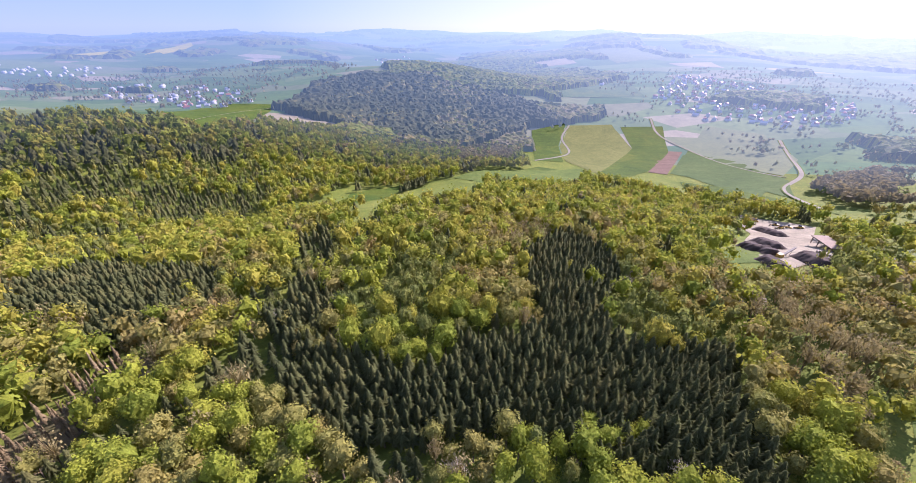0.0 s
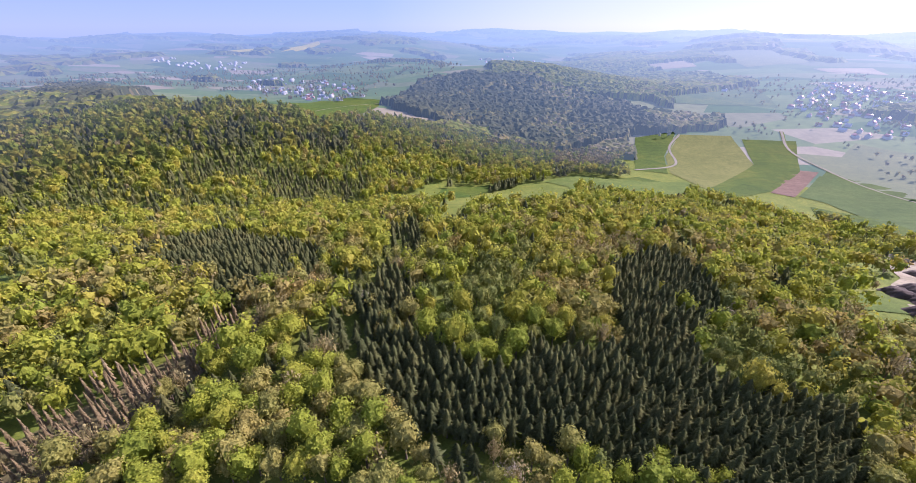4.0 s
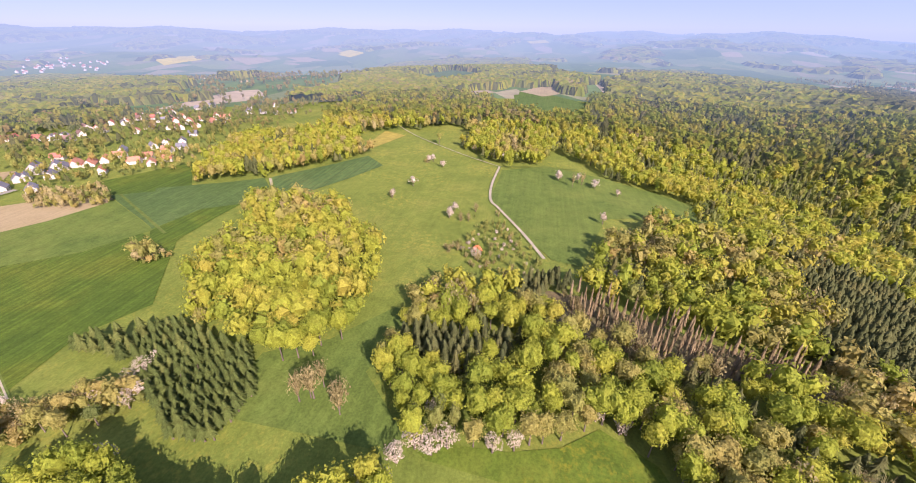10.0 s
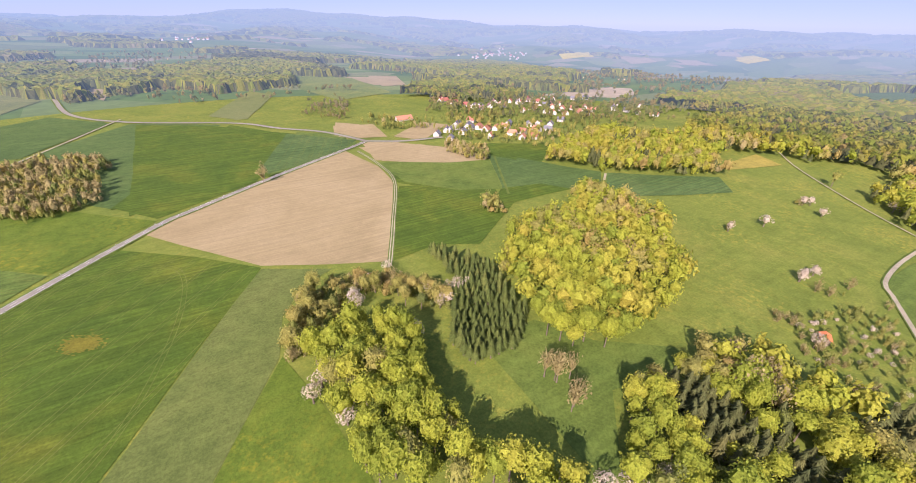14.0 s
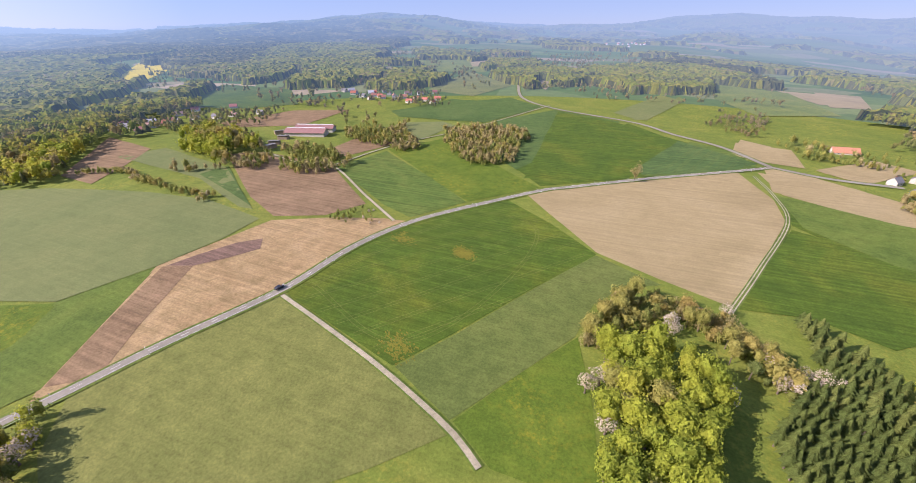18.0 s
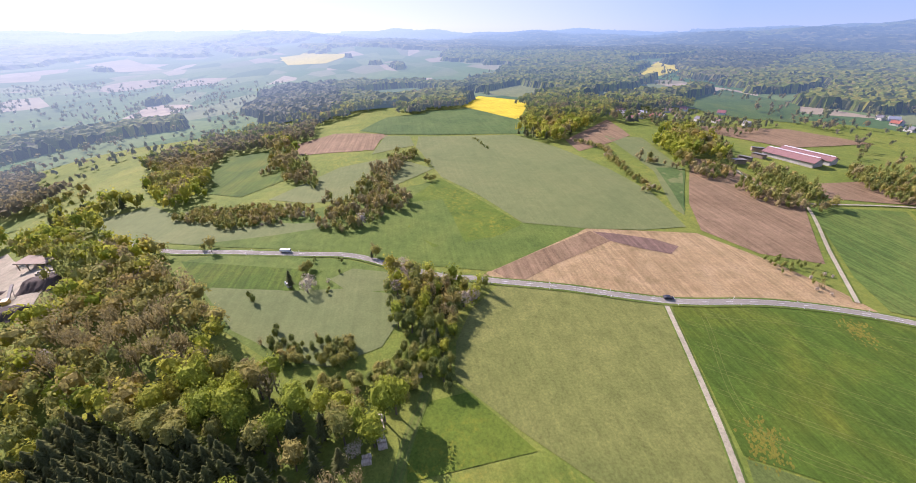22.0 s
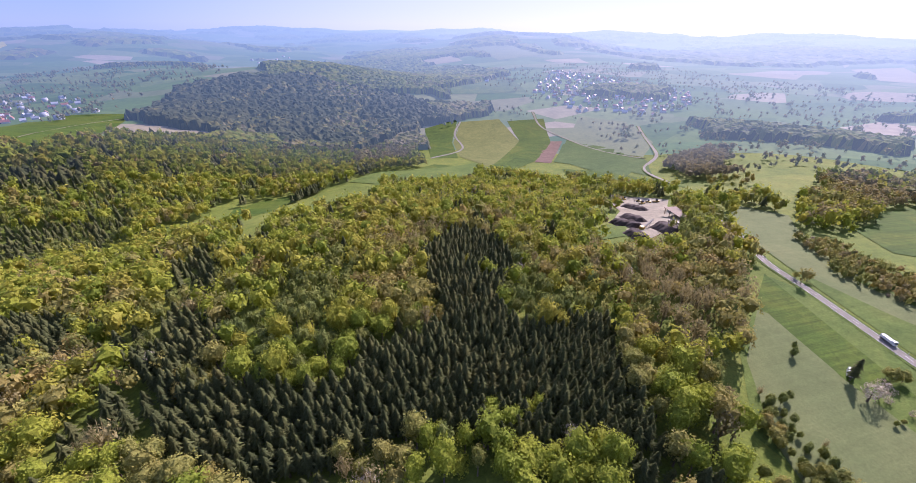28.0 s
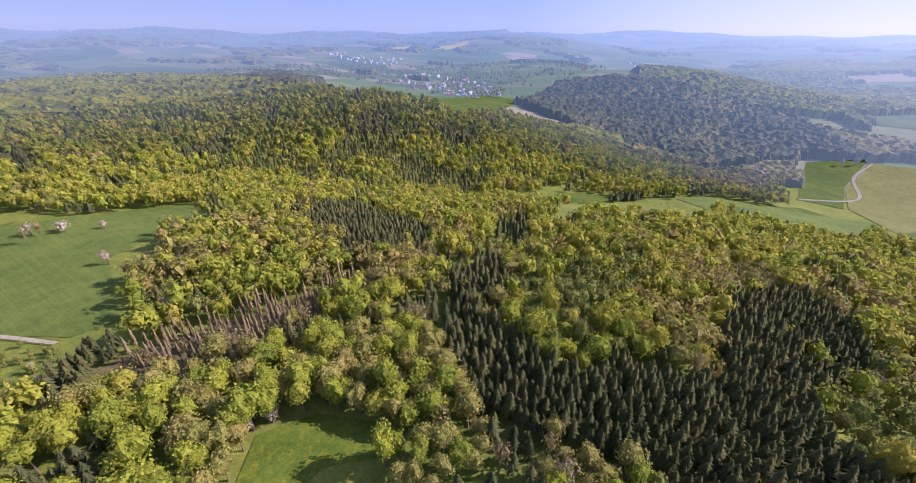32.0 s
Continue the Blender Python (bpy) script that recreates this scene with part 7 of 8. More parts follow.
def car(x, y):
    at, turn = road_heading(x, y)
    n = (-math.sin(radians(turn)), math.cos(radians(turn)))
    root = root_at("car", at[0] + n[0] * 1.4, at[1] + n[1] * 1.4, turn, -LIFT[0] - 0.32)
    bm = bmesh.new()
    prof = [(-2.1, 0.35), (2.1, 0.35), (2.15, 0.7), (1.3, 0.88), (0.55, 1.42), (-1.2, 1.45), (-1.95, 0.95), (-2.15, 0.8)]
    m = len(prof)
    solid(bm, [(a, -0.86, b) for a, b in prof] + [(a, 0.86, b) for a, b in prof], [tuple(range(m))[::-1], tuple(range(m, 2 * m))] + [(k, (k + 1) % m, m + (k + 1) % m, m + k) for k in range(m)])
    part("body", bm, CAR_PAINT, root)
    for s in (-1, 1):
        bm = bmesh.new(); solid(bm, [(1.0, s * 0.875, 0.95), (0.5, s * 0.875, 1.35), (-1.1, s * 0.875, 1.36), (-1.6, s * 0.875, 0.98)], [(0, 1, 2, 3)])
        part("side_window", bm, WINDOW_GLASS, root)
        bm = bmesh.new(); box(bm, 2.08, s * 0.62 - 0.18, 0.6, 2.17, s * 0.62 + 0.18, 0.75); part("headlight", bm, WHITE_PAINT, root)
        for a in (-1.3, 1.35):
            wheel_part(root, a, s * 0.78, 0.32, 0.2)
    return tagged(root, "dark blue-black hatchback car on the country road", "car")


def truck(x, y):
    at, turn = road_heading(x, y)
    n = (-math.sin(radians(turn)), math.cos(radians(turn)))
    root = root_at("tipper_truck", at[0] + n[0] * 1.3, at[1] + n[1] * 1.3, turn, -LIFT[0] - 0.32)
    bm = bmesh.new(); box(bm, -4.2, -1.0, 0.7, 4.2, 1.0, 1.05); part("chassis", bm, STEEL, root)
    bm = bmesh.new()
    solid(bm, [(2.2, -1.2, 0.8), (4.3, -1.2, 0.8), (4.3, 1.2, 0.8), (2.2, 1.2, 0.8), (2.2, -1.2, 3.0), (3.9, -1.2, 3.0), (3.9, 1.2, 3.0), (2.2, 1.2, 3.0)],
          [(0, 1, 5, 4), (1, 2, 6, 5), (2, 3, 7, 6), (3, 0, 4, 7), (4, 5, 6, 7), (3, 2, 1, 0)])
    cab = part("cab", bm, WHITE_PAINT, root)
    bm = bmesh.new(); solid(bm, [(4.27, -1.0, 1.75), (4.27, 1.0, 1.75), (4.0, 1.0, 2.8), (4.0, -1.0, 2.8)], [(0, 1, 2, 3)]); part("windscreen", bm, WINDOW_GLASS, cab)
    bm = bmesh.new(); box(bm, -4.4, -1.25, 1.1, 1.9, 1.25, 2.6); part("load_body", bm, WHITE_PAINT, root, "white tipper body")
    for a in (-3.4, -2.1, 3.1):
        for s in (-1, 1):
            wheel_part(root, a, s * 1.05, 0.5, 0.3)
    root.scale = (0.66, 0.66, 0.66)
    return tagged(root, "white tipper truck driving on the country road", "truck")


def heap(x, y, length, deep):
    deep *= 1.25
    n, m = 44, 16
    h, turn = deep * 0.34, radians(-98)
    V, F = [], []
    for i in range(n + 1):
        for j in range(m + 1):
            u, v = i / n * 2 - 1, j / m * 2 - 1
            px, py = x + u * length / 2, y + v * deep / 2
            crest = 0.85 + 0.18 * noise.noise(Vector((px / 3.1, y, 5.0)))
            e = max(0.0, 1 - abs(u) ** 5) * max(0.0, 1 - abs(v) ** 1.25)
            rough = 0.28 * noise.noise(Vector((px / 1.6, py / 1.6, 2))) + 0.2 * noise.noise(Vector((px / 0.6, py / 0.6, 8)))
            lx, ly = u * length / 2 * (1 - 0.12 * v * v) + 0.4 * noise.noise(Vector((px, py, 3))), v * deep / 2 * (1 + 0.25 * noise.noise(Vector((px / 4, j, 6))))
            lie = z_at(x + lx * math.cos(turn) - ly * math.sin(turn), y + lx * math.sin(turn) + ly * math.cos(turn)) - z_at(x, y)
            V.append((lx, ly, lie + h * crest * min(1.0, e * 1.5) + rough * min(1.0, e * 3) - 0.05 + LIFT[0] + 0.2))
    for i in range(n):
        for j in range(m):
            a = i * (m + 1) + j
            F.append((a, a + m + 1, a + m + 2, a + 1))
    ob = new("compost_mound", mesh_of("compost_mound", V, F, [COMPOST]))
    ob.matrix_basis = pose(x, y, z_at(x, y), 0, 0, -98)
    return tagged(ob, "long dark brown compost mound on a gravel yard", "heap", "heaps on the yard")


def shed(x, y):
    root = root_at("open_shed", x, y, -95, -LIFT[0])
    for a in (-8, -2.7, 2.7, 8):
        for b in (-4, 4):
            bm = bmesh.new(); box(bm, a - 0.2, b - 0.2, -0.5, a + 0.2, b + 0.2, 4.2); part("post", bm, TIMBER, root)
    bm = bmesh.new(); box(bm, -8.2, 3.8, -0.5, 8.2, 4.1, 4.2); part("back_wall", bm, TIMBER, root)
    bm = bmesh.new(); box(bm, -9, -5, 4.2, 9, 5, 4.6); part("roof", bm, TIMBER, root, "brown sheet roof")
    return tagged(root, "open-fronted timber shed with a brown flat roof", "shed")


def conveyor(x, y):
    root = root_at("conveyor", x, y, 20, -LIFT[0])
    bm = bmesh.new()
    solid(bm, [(-5, -0.6, 0.8), (6, -0.6, 4.6), (6, 0.6, 4.6), (-5, 0.6, 0.8), (-5, -0.6, 1.3), (6, -0.6, 5.1), (6, 0.6, 5.1), (-5, 0.6, 1.3)],
          [(0, 1, 2, 3), (4, 5, 6, 7), (0, 1, 5, 4), (1, 2, 6, 5), (2, 3, 7, 6), (3, 0, 4, 7)])
    part("belt", bm, STEEL, root)
    for s in (-1, 1):
        bm = bmesh.new(); tube(bm, (1, s * 0.8, -0.2), (3, s * 0.6, 3.8), 0.14); part("strut", bm, STEEL, root)
    bm = bmesh.new(); box(bm, -7, -1.3, 0.6, -4, 1.3, 3.0); part("hopper", bm, YELLOW_PAINT, root)
    for s in (-1, 1):
        wheel_part(root, -5.4, s * 1.2, 0.5, 0.35)
    return tagged(root, "screening machine with a raised conveyor on the yard", "machine")


def digger(x, y):
    root = root_at("wheel_loader", x, y, random.uniform(0, 360), -LIFT[0])
    bm = bmesh.new(); box(bm, -2.6, -1.0, 0.9, 0.6, 1.0, 2.0); part("body", bm, YELLOW_PAINT, root)
    bm = bmesh.new(); box(bm, -0.9, -0.8, 2.0, 0.5, 0.8, 3.2); part("cab", bm, WINDOW_GLASS, root)
    for s in (-1, 1):
        bm = bmesh.new(); tube(bm, (0.4, s * 0.6, 1.6), (2.8, s * 0.6, 0.7), 0.14); part("arm", bm, YELLOW_PAINT, root)
    bm = bmesh.new(); solid(bm, [(2.7, -1.3, 0.1), (3.7, -1.3, 0.1), (2.7, -1.3, 1.2), (2.7, 1.3, 0.1), (3.7, 1.3, 0.1), (2.7, 1.3, 1.2)], [(0, 1, 2), (5, 4, 3), (0, 3, 4, 1), (0, 2, 5, 3)])
    part("bucket", bm, STEEL, root)
    for a in (-1.8, 1.0):
        for s in (-1, 1):
            wheel_part(root, a, s * 1.0, 0.65, 0.5)
    return tagged(root, "small wheel loader parked at the edge of the yard", "machine", "machines on the yard")


def container(x, y):
    root = root_at("skip_container", x, y, -95 + random.uniform(-10, 10), -LIFT[0])
    bm = bmesh.new(); box(bm, -3, -1.2, 0.05, 3, 1.2, 0.2); part("floor_plate", bm, STEEL, root)
    for s in (-1, 1):
        bm = bmesh.new(); box(bm, -3, s * 1.2 - 0.06, 0.2, 3, s * 1.2 + 0.06, 2.2); part("side_wall", bm, STEEL, root)
        bm = bmesh.new(); box(bm, s * 3 - 0.06, -1.14, 0.2, s * 3 + 0.06, 1.14, 2.2); part("end_wall", bm, STEEL, root)
    return tagged(root, "grey steel skip container on the gravel yard", "container", "containers on the yard")


def wood_stack(x, y):
    """Cordwood: short split logs piled in a row, each one a piece."""
    root = root_at("wood_stack", x, y, 100 + random.uniform(-8, 8))
    for row in range(4):
        for k in range(7):
            bm = bmesh.new()
            cx = -1.1 + k * 0.36 + (row % 2) * 0.16
            tube(bm, (cx, -0.55 + random.uniform(-0.08, 0.08), 0.1 + row * 0.32), (cx, 0.6 + random.uniform(-0.08, 0.08), 0.1 + row * 0.32), random.uniform(0.15, 0.19), 7)
            part("log", bm, LOG_END, root)
    return tagged(root, "stack of pale split firewood on the grass", "wood stack", "firewood stacks by the wood")


def lift_at(poly):
    """The height at which the uppermost field under the polygon's middle lies over the land."""
    c = np.array(poly, float).mean(0)
    return max([0.05] + [h for q, h in zip(FIELDS, FIELD_LIFT) if inside(c[:1], c[1:], q)[0]])


def tramlines(poly, turn, gap, offset=0.0):
    """Pairs of wheel tracks that cross a drilled field."""
    d = np.array([math.cos(radians(turn)), math.sin(radians(turn))])
    n = np.array([-d[1], d[0]])
    P = np.array(poly, float)
    c = P.mean(0)
    ext = np.abs((P - c) @ n).max()
    k = -ext + offset
    while k < ext:
        for wheel in (-0.95, 0.95):
            s = np.arange(-300, 300, 4.0)
            q = c + np.outer(s, d) + n * (k + wheel) + np.outer(np.sin(s / 37.0 + k) * 0.5, n)
            ok = inside(q[:, 0], q[:, 1], poly)
            if ok.sum() > 3:
                v, f = ribbon(q[ok], 0.26, lift_at(poly) + 0.012, crown=0.01)
                tagged(new("wheel_track", mesh_of("wheel_track", v, f, [GROUND["rut"]])), "pale worn tractor wheel track through green wheat", "wheel track", kind="structure")
        k += gap


def headland(poly, inset):
    """The tractor's turning track round a field."""
    P = np.array(poly, float)
    P = P[::2]
    c = P.mean(0)
    ways = c - P
    Q = P + ways / np.linalg.norm(ways, axis=1)[:, None] * inset
    for wheel in (-0.9, 0.9):
        v, f = ribbon(smooth_line(list(map(tuple, Q)) + [tuple(Q[0])], 4.0), 0.26, lift_at(poly) + 0.012, wheel, 0.01)
        tagged(new("wheel_track", mesh_of("wheel_track", v, f, [GROUND["rut"]])), "curved worn tractor wheel track round a wheat field", "wheel track", kind="structure")


def worn_patch(x, y, wide, deep, turn, count):
    """Yellowed wheat: many small scraps, thickest in the middle."""
    V, F = [], []
    c, s = math.cos(radians(turn)), math.sin(radians(turn))
    for k in range(count):
        a, b = random.gauss(0, wide / 2), random.gauss(0, deep / 2)
        px, py, r = x + a * c - b * s, y + a * s + b * c, random.uniform(0.12, 0.5)
        n = len(V)
        for q in range(7):
            t = q * 2 * math.pi / 7
            w = r * random.uniform(0.5, 1.2)
            V.append((px + 1.9 * w * math.cos(t) * c - w * math.sin(t) * s, py + 1.9 * w * math.cos(t) * s + w * math.sin(t) * c))
        F += [(n, n + q, n + q + 1) for q in range(1, 6)]
    V = np.array(V)
    z = height(V[:, 0], V[:, 1]) + lift_at([(x - 1, y), (x + 1, y)]) + 0.006 + np.arange(len(V)) // 7 * 0.0001 + np.hypot(V[:, 0], V[:, 1]) * 0.0006
    ob = new("yellowed_wheat", mesh_of("yellowed_wheat", np.column_stack([V, z]), F, [GROUND["gold"]]))
    return tagged(ob, "yellowed worn patch in young green wheat", "field", kind="stuff")


def road_paint():
    """The dashed centre line and the edge lines of the country road."""
    line = smooth_line(LANES[0][0][::4], 1.5)
    me = None
    k = 0
    road = bpy.data.objects["road"]
    count = 0
    while k + 3 < len(line) and count < 150:
        v, f = ribbon(line[k:k + 3], 0.14, LIFT[0] + 0.24)
        part("line_dash", mesh_of("line_dash", v, f, [WHITE_PAINT]), None, road)
        k += 7
        count += 1
    for s in (-1, 1):
        v, f = ribbon(line, 0.08, LIFT[0] + 0.20, s * 1.75)
        part("edge_line", mesh_of("edge_line", v, f, [WHITE_PAINT]), None, road)


def road_post(at, turn, first=[]):
    """A delineator: a white post with a dark band under its slanted top."""
    if first:
        return copy_thing(first[0], pose(at[0], at[1], z_at(*at) + LIFT[0] + 0.1, 0, 0, turn))
    root = root_at("road_post", at[0], at[1], turn, -LIFT[0] - 0.1)
    bm = bmesh.new()
    solid(bm, [(-0.06, -0.08, -0.3), (0.06, -0.08, -0.3), (0.06, 0.08, -0.3), (-0.06, 0.08, -0.3), (-0.06, -0.08, 1.0), (0.06, -0.08, 1.0), (0.06, 0.08, 0.92), (-0.06, 0.08, 0.92)],
          [(3, 2, 1, 0), (4, 5, 6, 7), (0, 1, 5, 4), (1, 2, 6, 5), (2, 3, 7, 6), (3, 0, 4, 7)])
    part("post", bm, WHITE_PAINT, root)
    bm = bmesh.new(); box(bm, -0.065, -0.085, 0.68, 0.065, 0.085, 0.86); part("reflector_band", bm, RUBBER, root)
    first.append(root)
    return tagged(root, "white plastic road post with a black band", "road post", "posts along the road")


def road_posts():
    line = smooth_line(ROAD, 1.0)
    d = np.gradient(line, axis=0)
    for side in (-1, 1):
        for k in range(60, 860, 26):
            if k < len(line):
                w = d[k] / np.linalg.norm(d[k])
                road_post(tuple(line[k] + side * 2.5 * np.array([-w[1], w[0]])), math.degrees(math.atan2(w[1], w[0])))


def trailer(x, y):
    root = root_at("livestock_trailer", x, y, 35, -0.1)
    bm = bmesh.new()
    prof = [(-1.8, 0.5), (1.8, 0.5), (1.8, 2.0), (1.4, 2.35), (-1.5, 2.35), (-1.8, 2.1)]
    m = len(prof)
    solid(bm, [(a, -0.95, b) for a, b in prof] + [(a, 0.95, b) for a, b in prof], [tuple(range(m))[::-1], tuple(range(m, 2 * m))] + [(k, (k + 1) % m, m + (k + 1) % m, m + k) for k in range(m)])
    part("body", bm, WHITE_PAINT, root)
    bm = bmesh.new(); tube(bm, (1.8, 0, 0.55), (3.0, 0, 0.45), 0.07); part("drawbar", bm, STEEL, root)
    for s in (-1, 1):
        wheel_part(root, -0.2, s * 0.85, 0.32, 0.2)
    return tagged(root, "small white trailer parked beside a dark conifer", "trailer")


road_posts()
trailer(166, 61)
house(-311.5, -572.3, 24, 60, "red")
house(-313.6, -504.7, 12, 100, "red")
house(-321.4, -492.5, 11, 50, "brown")
house(-317.8, -471.2, 12, 120, "brown")
house(-368.0, -513.1, 18, 70, "brown")
house(-394.3, -526.3, 12, 40, "red")
house(-358.8, -475.6, 11, 110, "brown")
house(-395.0, -489.5, 14, 50, "slate")
house(-422.7, -497.6, 12, 80, "brown")
house(-386.4, -445.1, 20, 40, "orange")
house(-465.7, -511.3, 18, 40, "red")
house(-418.8, -460.3, 12, 120, "slate")
house(-470.7, -493.8, 12, 60, "red")
house(-419.0, -440.0, 14, 50, "orange")
house(-418.8, -420.0, 16, 40, "orange")
house(-504.5, -483.1, 10, 90, "slate")
house(-529.8, -480.4, 11, 120, "slate")
house(-466.5, -420.9, 22, 40, "orange")
house(-423.5, -389.1, 16, 60, "orange")
house(-451.8, -396.4, 14, 130, "orange")
house(-401.6, -395.4, 11, 70, "red")
house(-385.6, -416.5, 10, 40, "slate")
house(-389.2, -405.1, 14, 55, "orange")
house(-365.3, -366.6, 10, 120, "slate")
house(-493.0, -392.7, 16, 40, "slate")
house(-496.6, -373.9, 11, 70, "slate")
house(-497.9, -354.1, 13, 50, "red")
house(-509.4, -337.2, 13, 100, "orange")
house(-552.0, -391.7, 10, 40, "brown")
house(-235.1, -399.5, 16, 40, "slate")
house(-263.9, -414.0, 12, 120, "red")
house(-242.5, -380.2, 14, 45, "slate")
house(-212.5, -384.2, 13, 55, "slate")
house(-224.0, -368.8, 13, 40, "slate")
house(-194.4, -372.5, 9, 40, "slate")
house(-257.2, -372.1, 20, 40, "orange")
house(-266.6, -367.1, 14, 40, "orange")
house(-279.9, -366.8, 12, 110, "orange")
house(-294.5, -379.9, 14, 40, "slate")
house(-268.4, -339.1, 12, 120, "orange")
house(-283.0, -340.5, 12, 115, "orange")
house(-267.6, -320.9, 10, 40, "orange")
house(-279.9, -317.7, 12, 115, "orange")
house(-304.1, -340.4, 12, 100, "orange")
house(-312.6, -364.8, 11, 60, "slate")
house(-328.8, -365.9, 12, 40, "brown")
house(-335.4, -352.8, 13, 40, "slate")
house(-316.3, -335.4, 11, 110, "slate")
house(-415.4, -509.6, 10, 60, "orange")
house(-391.4, -503.5, 11, 40, "red")
house(-429.8, -485.4, 12, 110, "red")
house(-444.3, -453.7, 12, 80, "orange")
house(-437.6, -415.2, 14, 115, "orange")
house(-431.1, -383.5, 12, 40, "red")
house(-529.4, -418.2, 9, 40, "brown")
house(-364.5, -492.0, 11, 50, "orange")
house(-361.9, -435.1, 12, 45, "orange")
house(431.1, -603.5, 11, 20, "red")
house(400.8, -585.6, 12, 0, "slate")
house(374.9, -568.8, 11, 60, "brown")
house(371.5, -593.1, 12, 10, "red")
house(338.4, -583.0, 11, 30, "slate")
house(304.5, -566.0, 13, 0, "red")
house(305.7, -592.8, 12, 50, "orange")
house(287.8, -586.7, 12, 0, "red")
house(273.4, -603.2, 13, 20, "red")
house(267.2, -569.9, 10, 80, "orange")
house(461.5, -619.6, 10, 0, "slate")
house(402.0, -623.0, 10, 40, "red")
house(533.2, -278.1, 10, 0, "brown")
house(521.1, -291.7, 11, 20, "slate")
house(503.6, -301.8, 12, 0, "brown")
house(500.8, -317.4, 11, 40, "red")
house(497.6, -333.2, 12, 0, "slate")
house(496.5, -356.1, 12, 10, "brown")
house(538.3, -315.3, 10, 10, "red")
house(474.4, -368.3, 14, 0, "slate")
house(465.1, -386.1, 14, 5, "brown")
house(445.4, -411.4, 12, 0, "slate")
house(-195.4, -460.5, 26, 5, "orange")
house(-304.5, -556.3, 22, 20, "red")
house(-308, -532, 18, 20, "red")
house(-318, -493, 12, 40, "slate")
house(-327, -489, 12, 30, "slate")
house(-339, -483, 11, 70, "brown")
house(-241, -341, 12, 40, "orange")
house(-216, -382, 13, 50, "slate")
house(-231, -390, 14, 50, "slate")
house(-242, -387, 16, 50, "slate")
house(-253, -382, 20, 45, "orange")
house(-198, -351, 12, 50, "slate")
house(-417, -525, 12, 60, "brown")
house(-400, -487, 11, 20, "orange")
house(-440, -514, 12, 90, "red")
house(-397, -451, 11, 40, "slate")
house(-385, -408, 13, 60, "orange")
house(-431, -461, 12, 10, "brown")
house(-385, -510, 11, 35, "brown")
house(452, -628, 14, 55, "slate", False, "houses of the hamlets")
house(431, -612, 12, 125, "orange", False, "houses of the hamlets")
house(405, -618, 12, 40, "slate", False, "houses of the hamlets")
house(386, -596, 10, 40, "orange", False, "houses of the hamlets")
house(372, -622, 12, 110, "red", False, "houses of the hamlets")
house(352, -604, 12, 125, "orange", False, "houses of the hamlets")
house(333, -599, 14, 40, "orange", False, "houses of the hamlets")
house(341, -632, 14, 40, "brown", False, "houses of the hamlets")
house(322, -640, 12, 40, "brown", False, "houses of the hamlets")
house(303, -659, 10, 30, "red", False, "houses of the hamlets")
house(392, -640, 14, 125, "brown", False, "houses of the hamlets")
house(362, -585, 10, 40, "orange", False, "houses of the hamlets")
house(541, -300, 10, 40, "red", False, "houses of the hamlets")
house(489, -283, 10, 40, "red", False, "houses of the hamlets")
house(520, -318, 12, 40, "slate", False, "houses of the hamlets")
house(507, -329, 14, 40, "red", False, "houses of the hamlets")
house(535, -366, 14, 40, "brown", False, "houses of the hamlets")
house(547, -397, 12, 30, "red", False, "houses of the hamlets")
house(517, -433, 12, 40, "red", False, "houses of the hamlets")
house(500, -305, 12, 30, "red", False, "houses of the hamlets")
house(525, -285, 12, 125, "slate", False, "houses of the hamlets")
barn(310.7, -340.2, 42, 15)
barn(314.7, -359.9, 42, 12)
hut(-183.3, -26.9)
car(132.3, -105.9)
truck(199.6, 67.3)
heap(247.1, 304.4, 14, 6)
heap(235.4, 267.0, 34, 8)
heap(201.6, 226.4, 26, 9)
heap(182.2, 214.8, 15, 10)
heap(185.6, 205.7, 13, 9)
heap(172.9, 185.1, 19, 9)
heap(199.2, 189.0, 24, 12)
shed(232.7, 218.2)
conveyor(190.5, 198.7)
digger(259.6, 292.3)
digger(253.9, 280.1)
digger(259.3, 311.8)
digger(261.6, 281.7)
digger(267.3, 278.2)
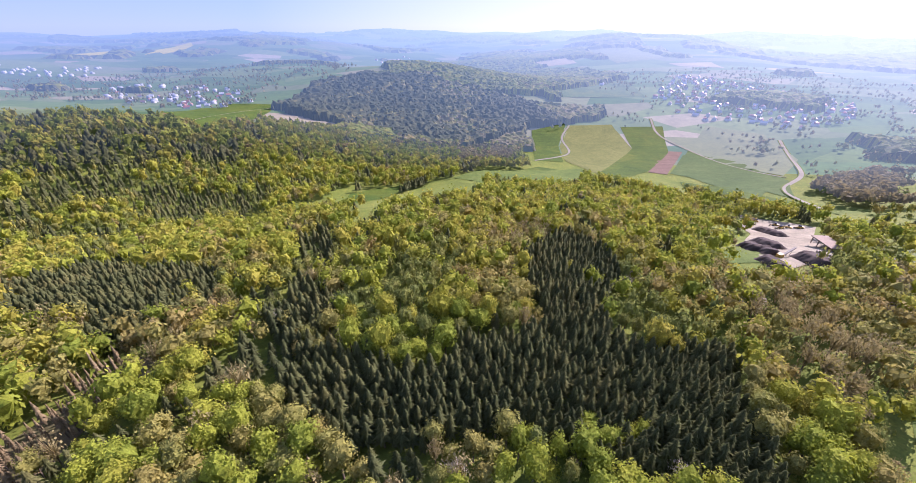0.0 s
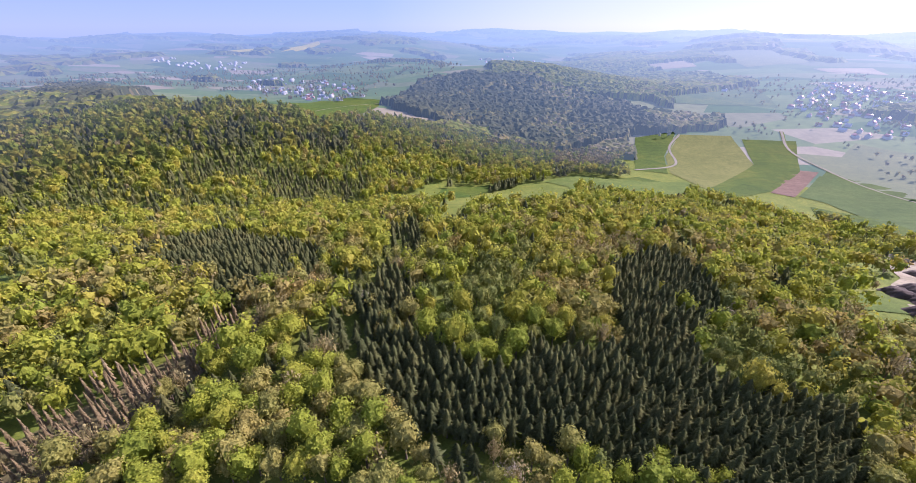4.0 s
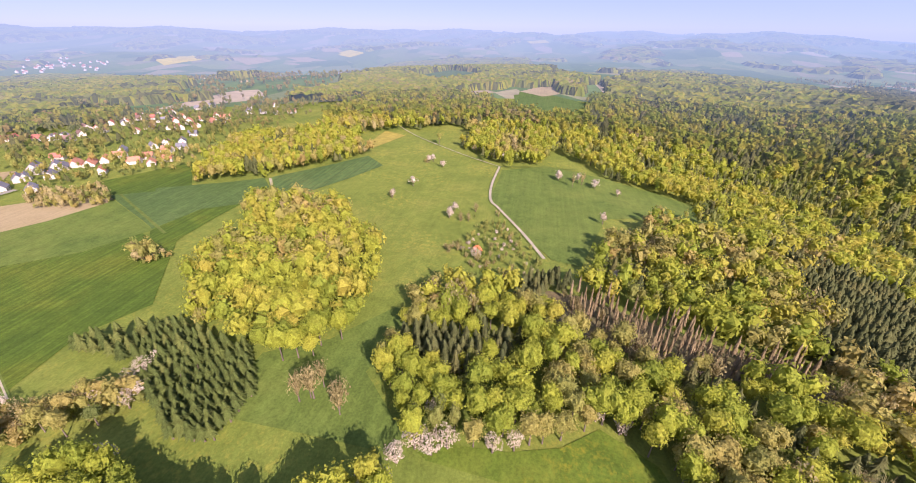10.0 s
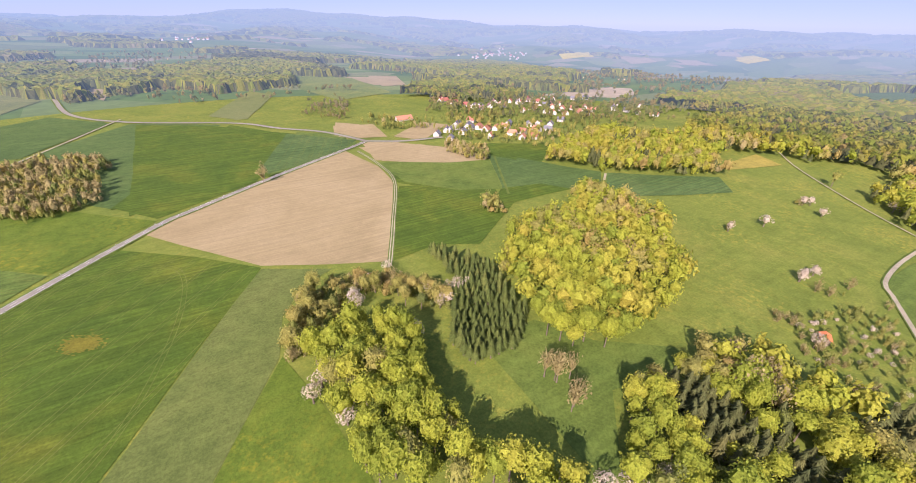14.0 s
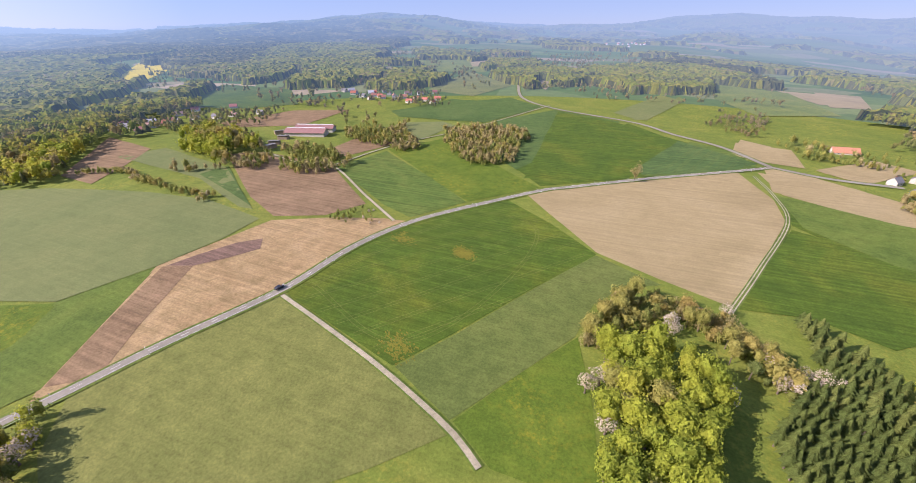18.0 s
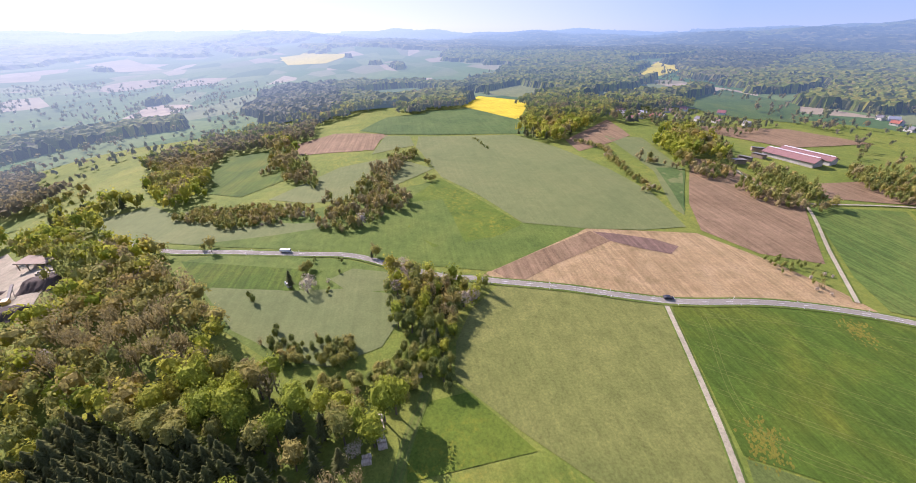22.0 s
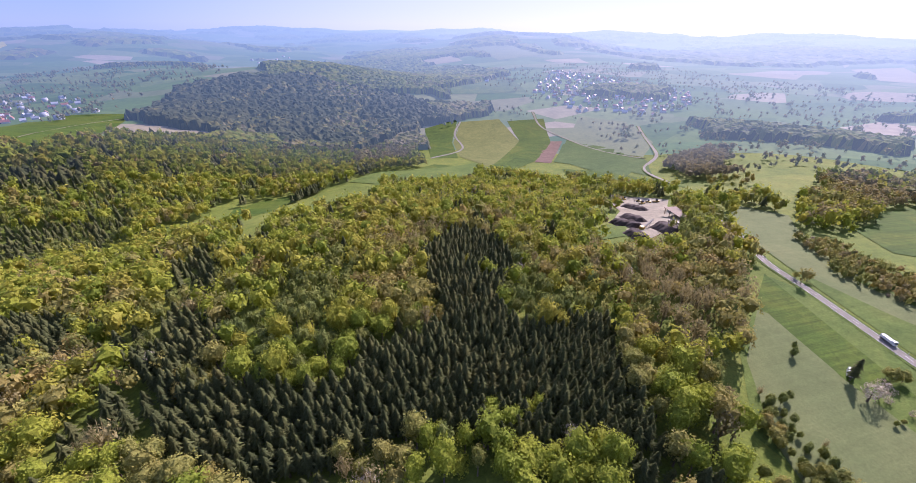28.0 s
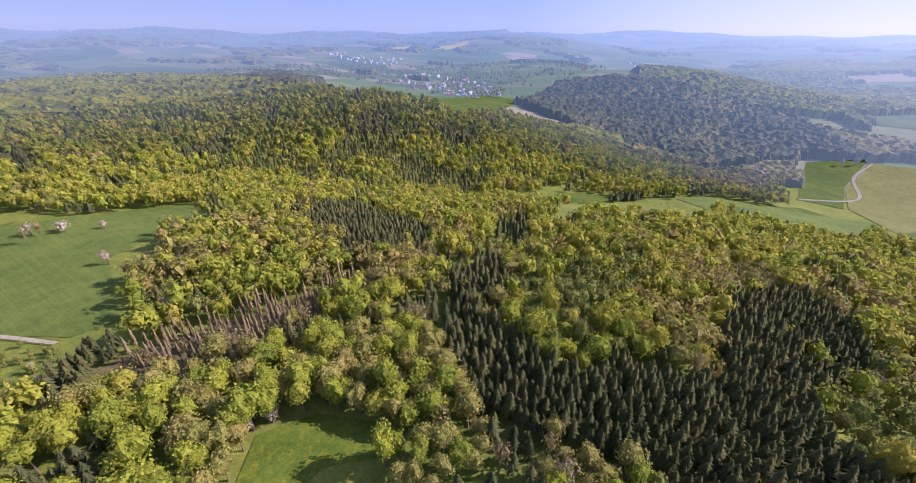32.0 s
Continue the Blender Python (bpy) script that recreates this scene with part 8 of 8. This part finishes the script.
container(212.8, 200.6)
container(211.6, 193.5)
container(208.1, 193.0)
wood_stack(87.3, 21.4)
wood_stack(85.1, 21.1)
wood_stack(76.3, 19.7)
wood_stack(74.8, 19.7)
wood_stack(89.0, 17.1)
wood_stack(87.0, 16.8)
wood_stack(84.9, 16.3)
wood_stack(82.4, 16.3)
wood_stack(80.6, 15.8)
wood_stack(78.9, 15.4)
wood_stack(103.7, 4.0)
shed_small(321.5, -317.3)
shed_small(314.4, -297.0)
shed_small(307.0, -283.9)
shed_small(338.2, -354.2)
shed_small(341.2, -333.1)

village([(488, 1047), (714, 1388), (819, 1184), (851, 1042), (923, 961), (832, 842), (725, 771), (617, 752), (570, 824), (503, 844), (480, 942)], 220, 5)
village([(304, 1318), (492, 1589), (554, 1441), (454, 1256), (296, 1169)], 26, 6)
village([(-967, 1130), (-936, 1254), (-734, 1202), (-488, 1027), (-445, 910), (-482, 796), (-670, 900), (-789, 948)], 75, 7)
village([(-1820, 1553), (-1649, 1689), (-1386, 1706), (-1246, 1417), (-1584, 1459)], 40, 8)
village([(-392, 2404), (-143, 2473), (-41, 2177), (-137, 1228)], 25, 9)
village([(-1230, -2149), (-1659, -2252), (-1582, -1882), (-1292, -1623), (-1118, -1748)], 45, 10)
village([(-454, 2366), (-285, 2563), (-145, 2422), (-178, 1323)], 24, 11)
village([(169, -2162), (-28, -2953), (-167, -2504), (45, -1842)], 24, 12)

tramlines(WHEAT, -128.8, 11.0)
headland(WHEAT, 12.0)
worn_patch(67, -167, 6, 4, -38, 900)
worn_patch(66, -94, 8, 5, -38, 260)
worn_patch(104, -170, 8, 5, -38, 260)
tramlines([(214, -262), (201, -319), (89, -231), (113, -196)], 144.5, 9.0)
tramlines([(-107, -311), (-188, -275), (-155, -209), (-103, -265)], 136.4, 16.0)
tramlines([(-264, -206), (-337, -154), (-315, -131), (-237, -166)], 149.6, 7.0)
tramlines([(-23, -328), (-69, -456), (-98, -433), (-112, -385)], -110.4, 8.0)
road_paint()
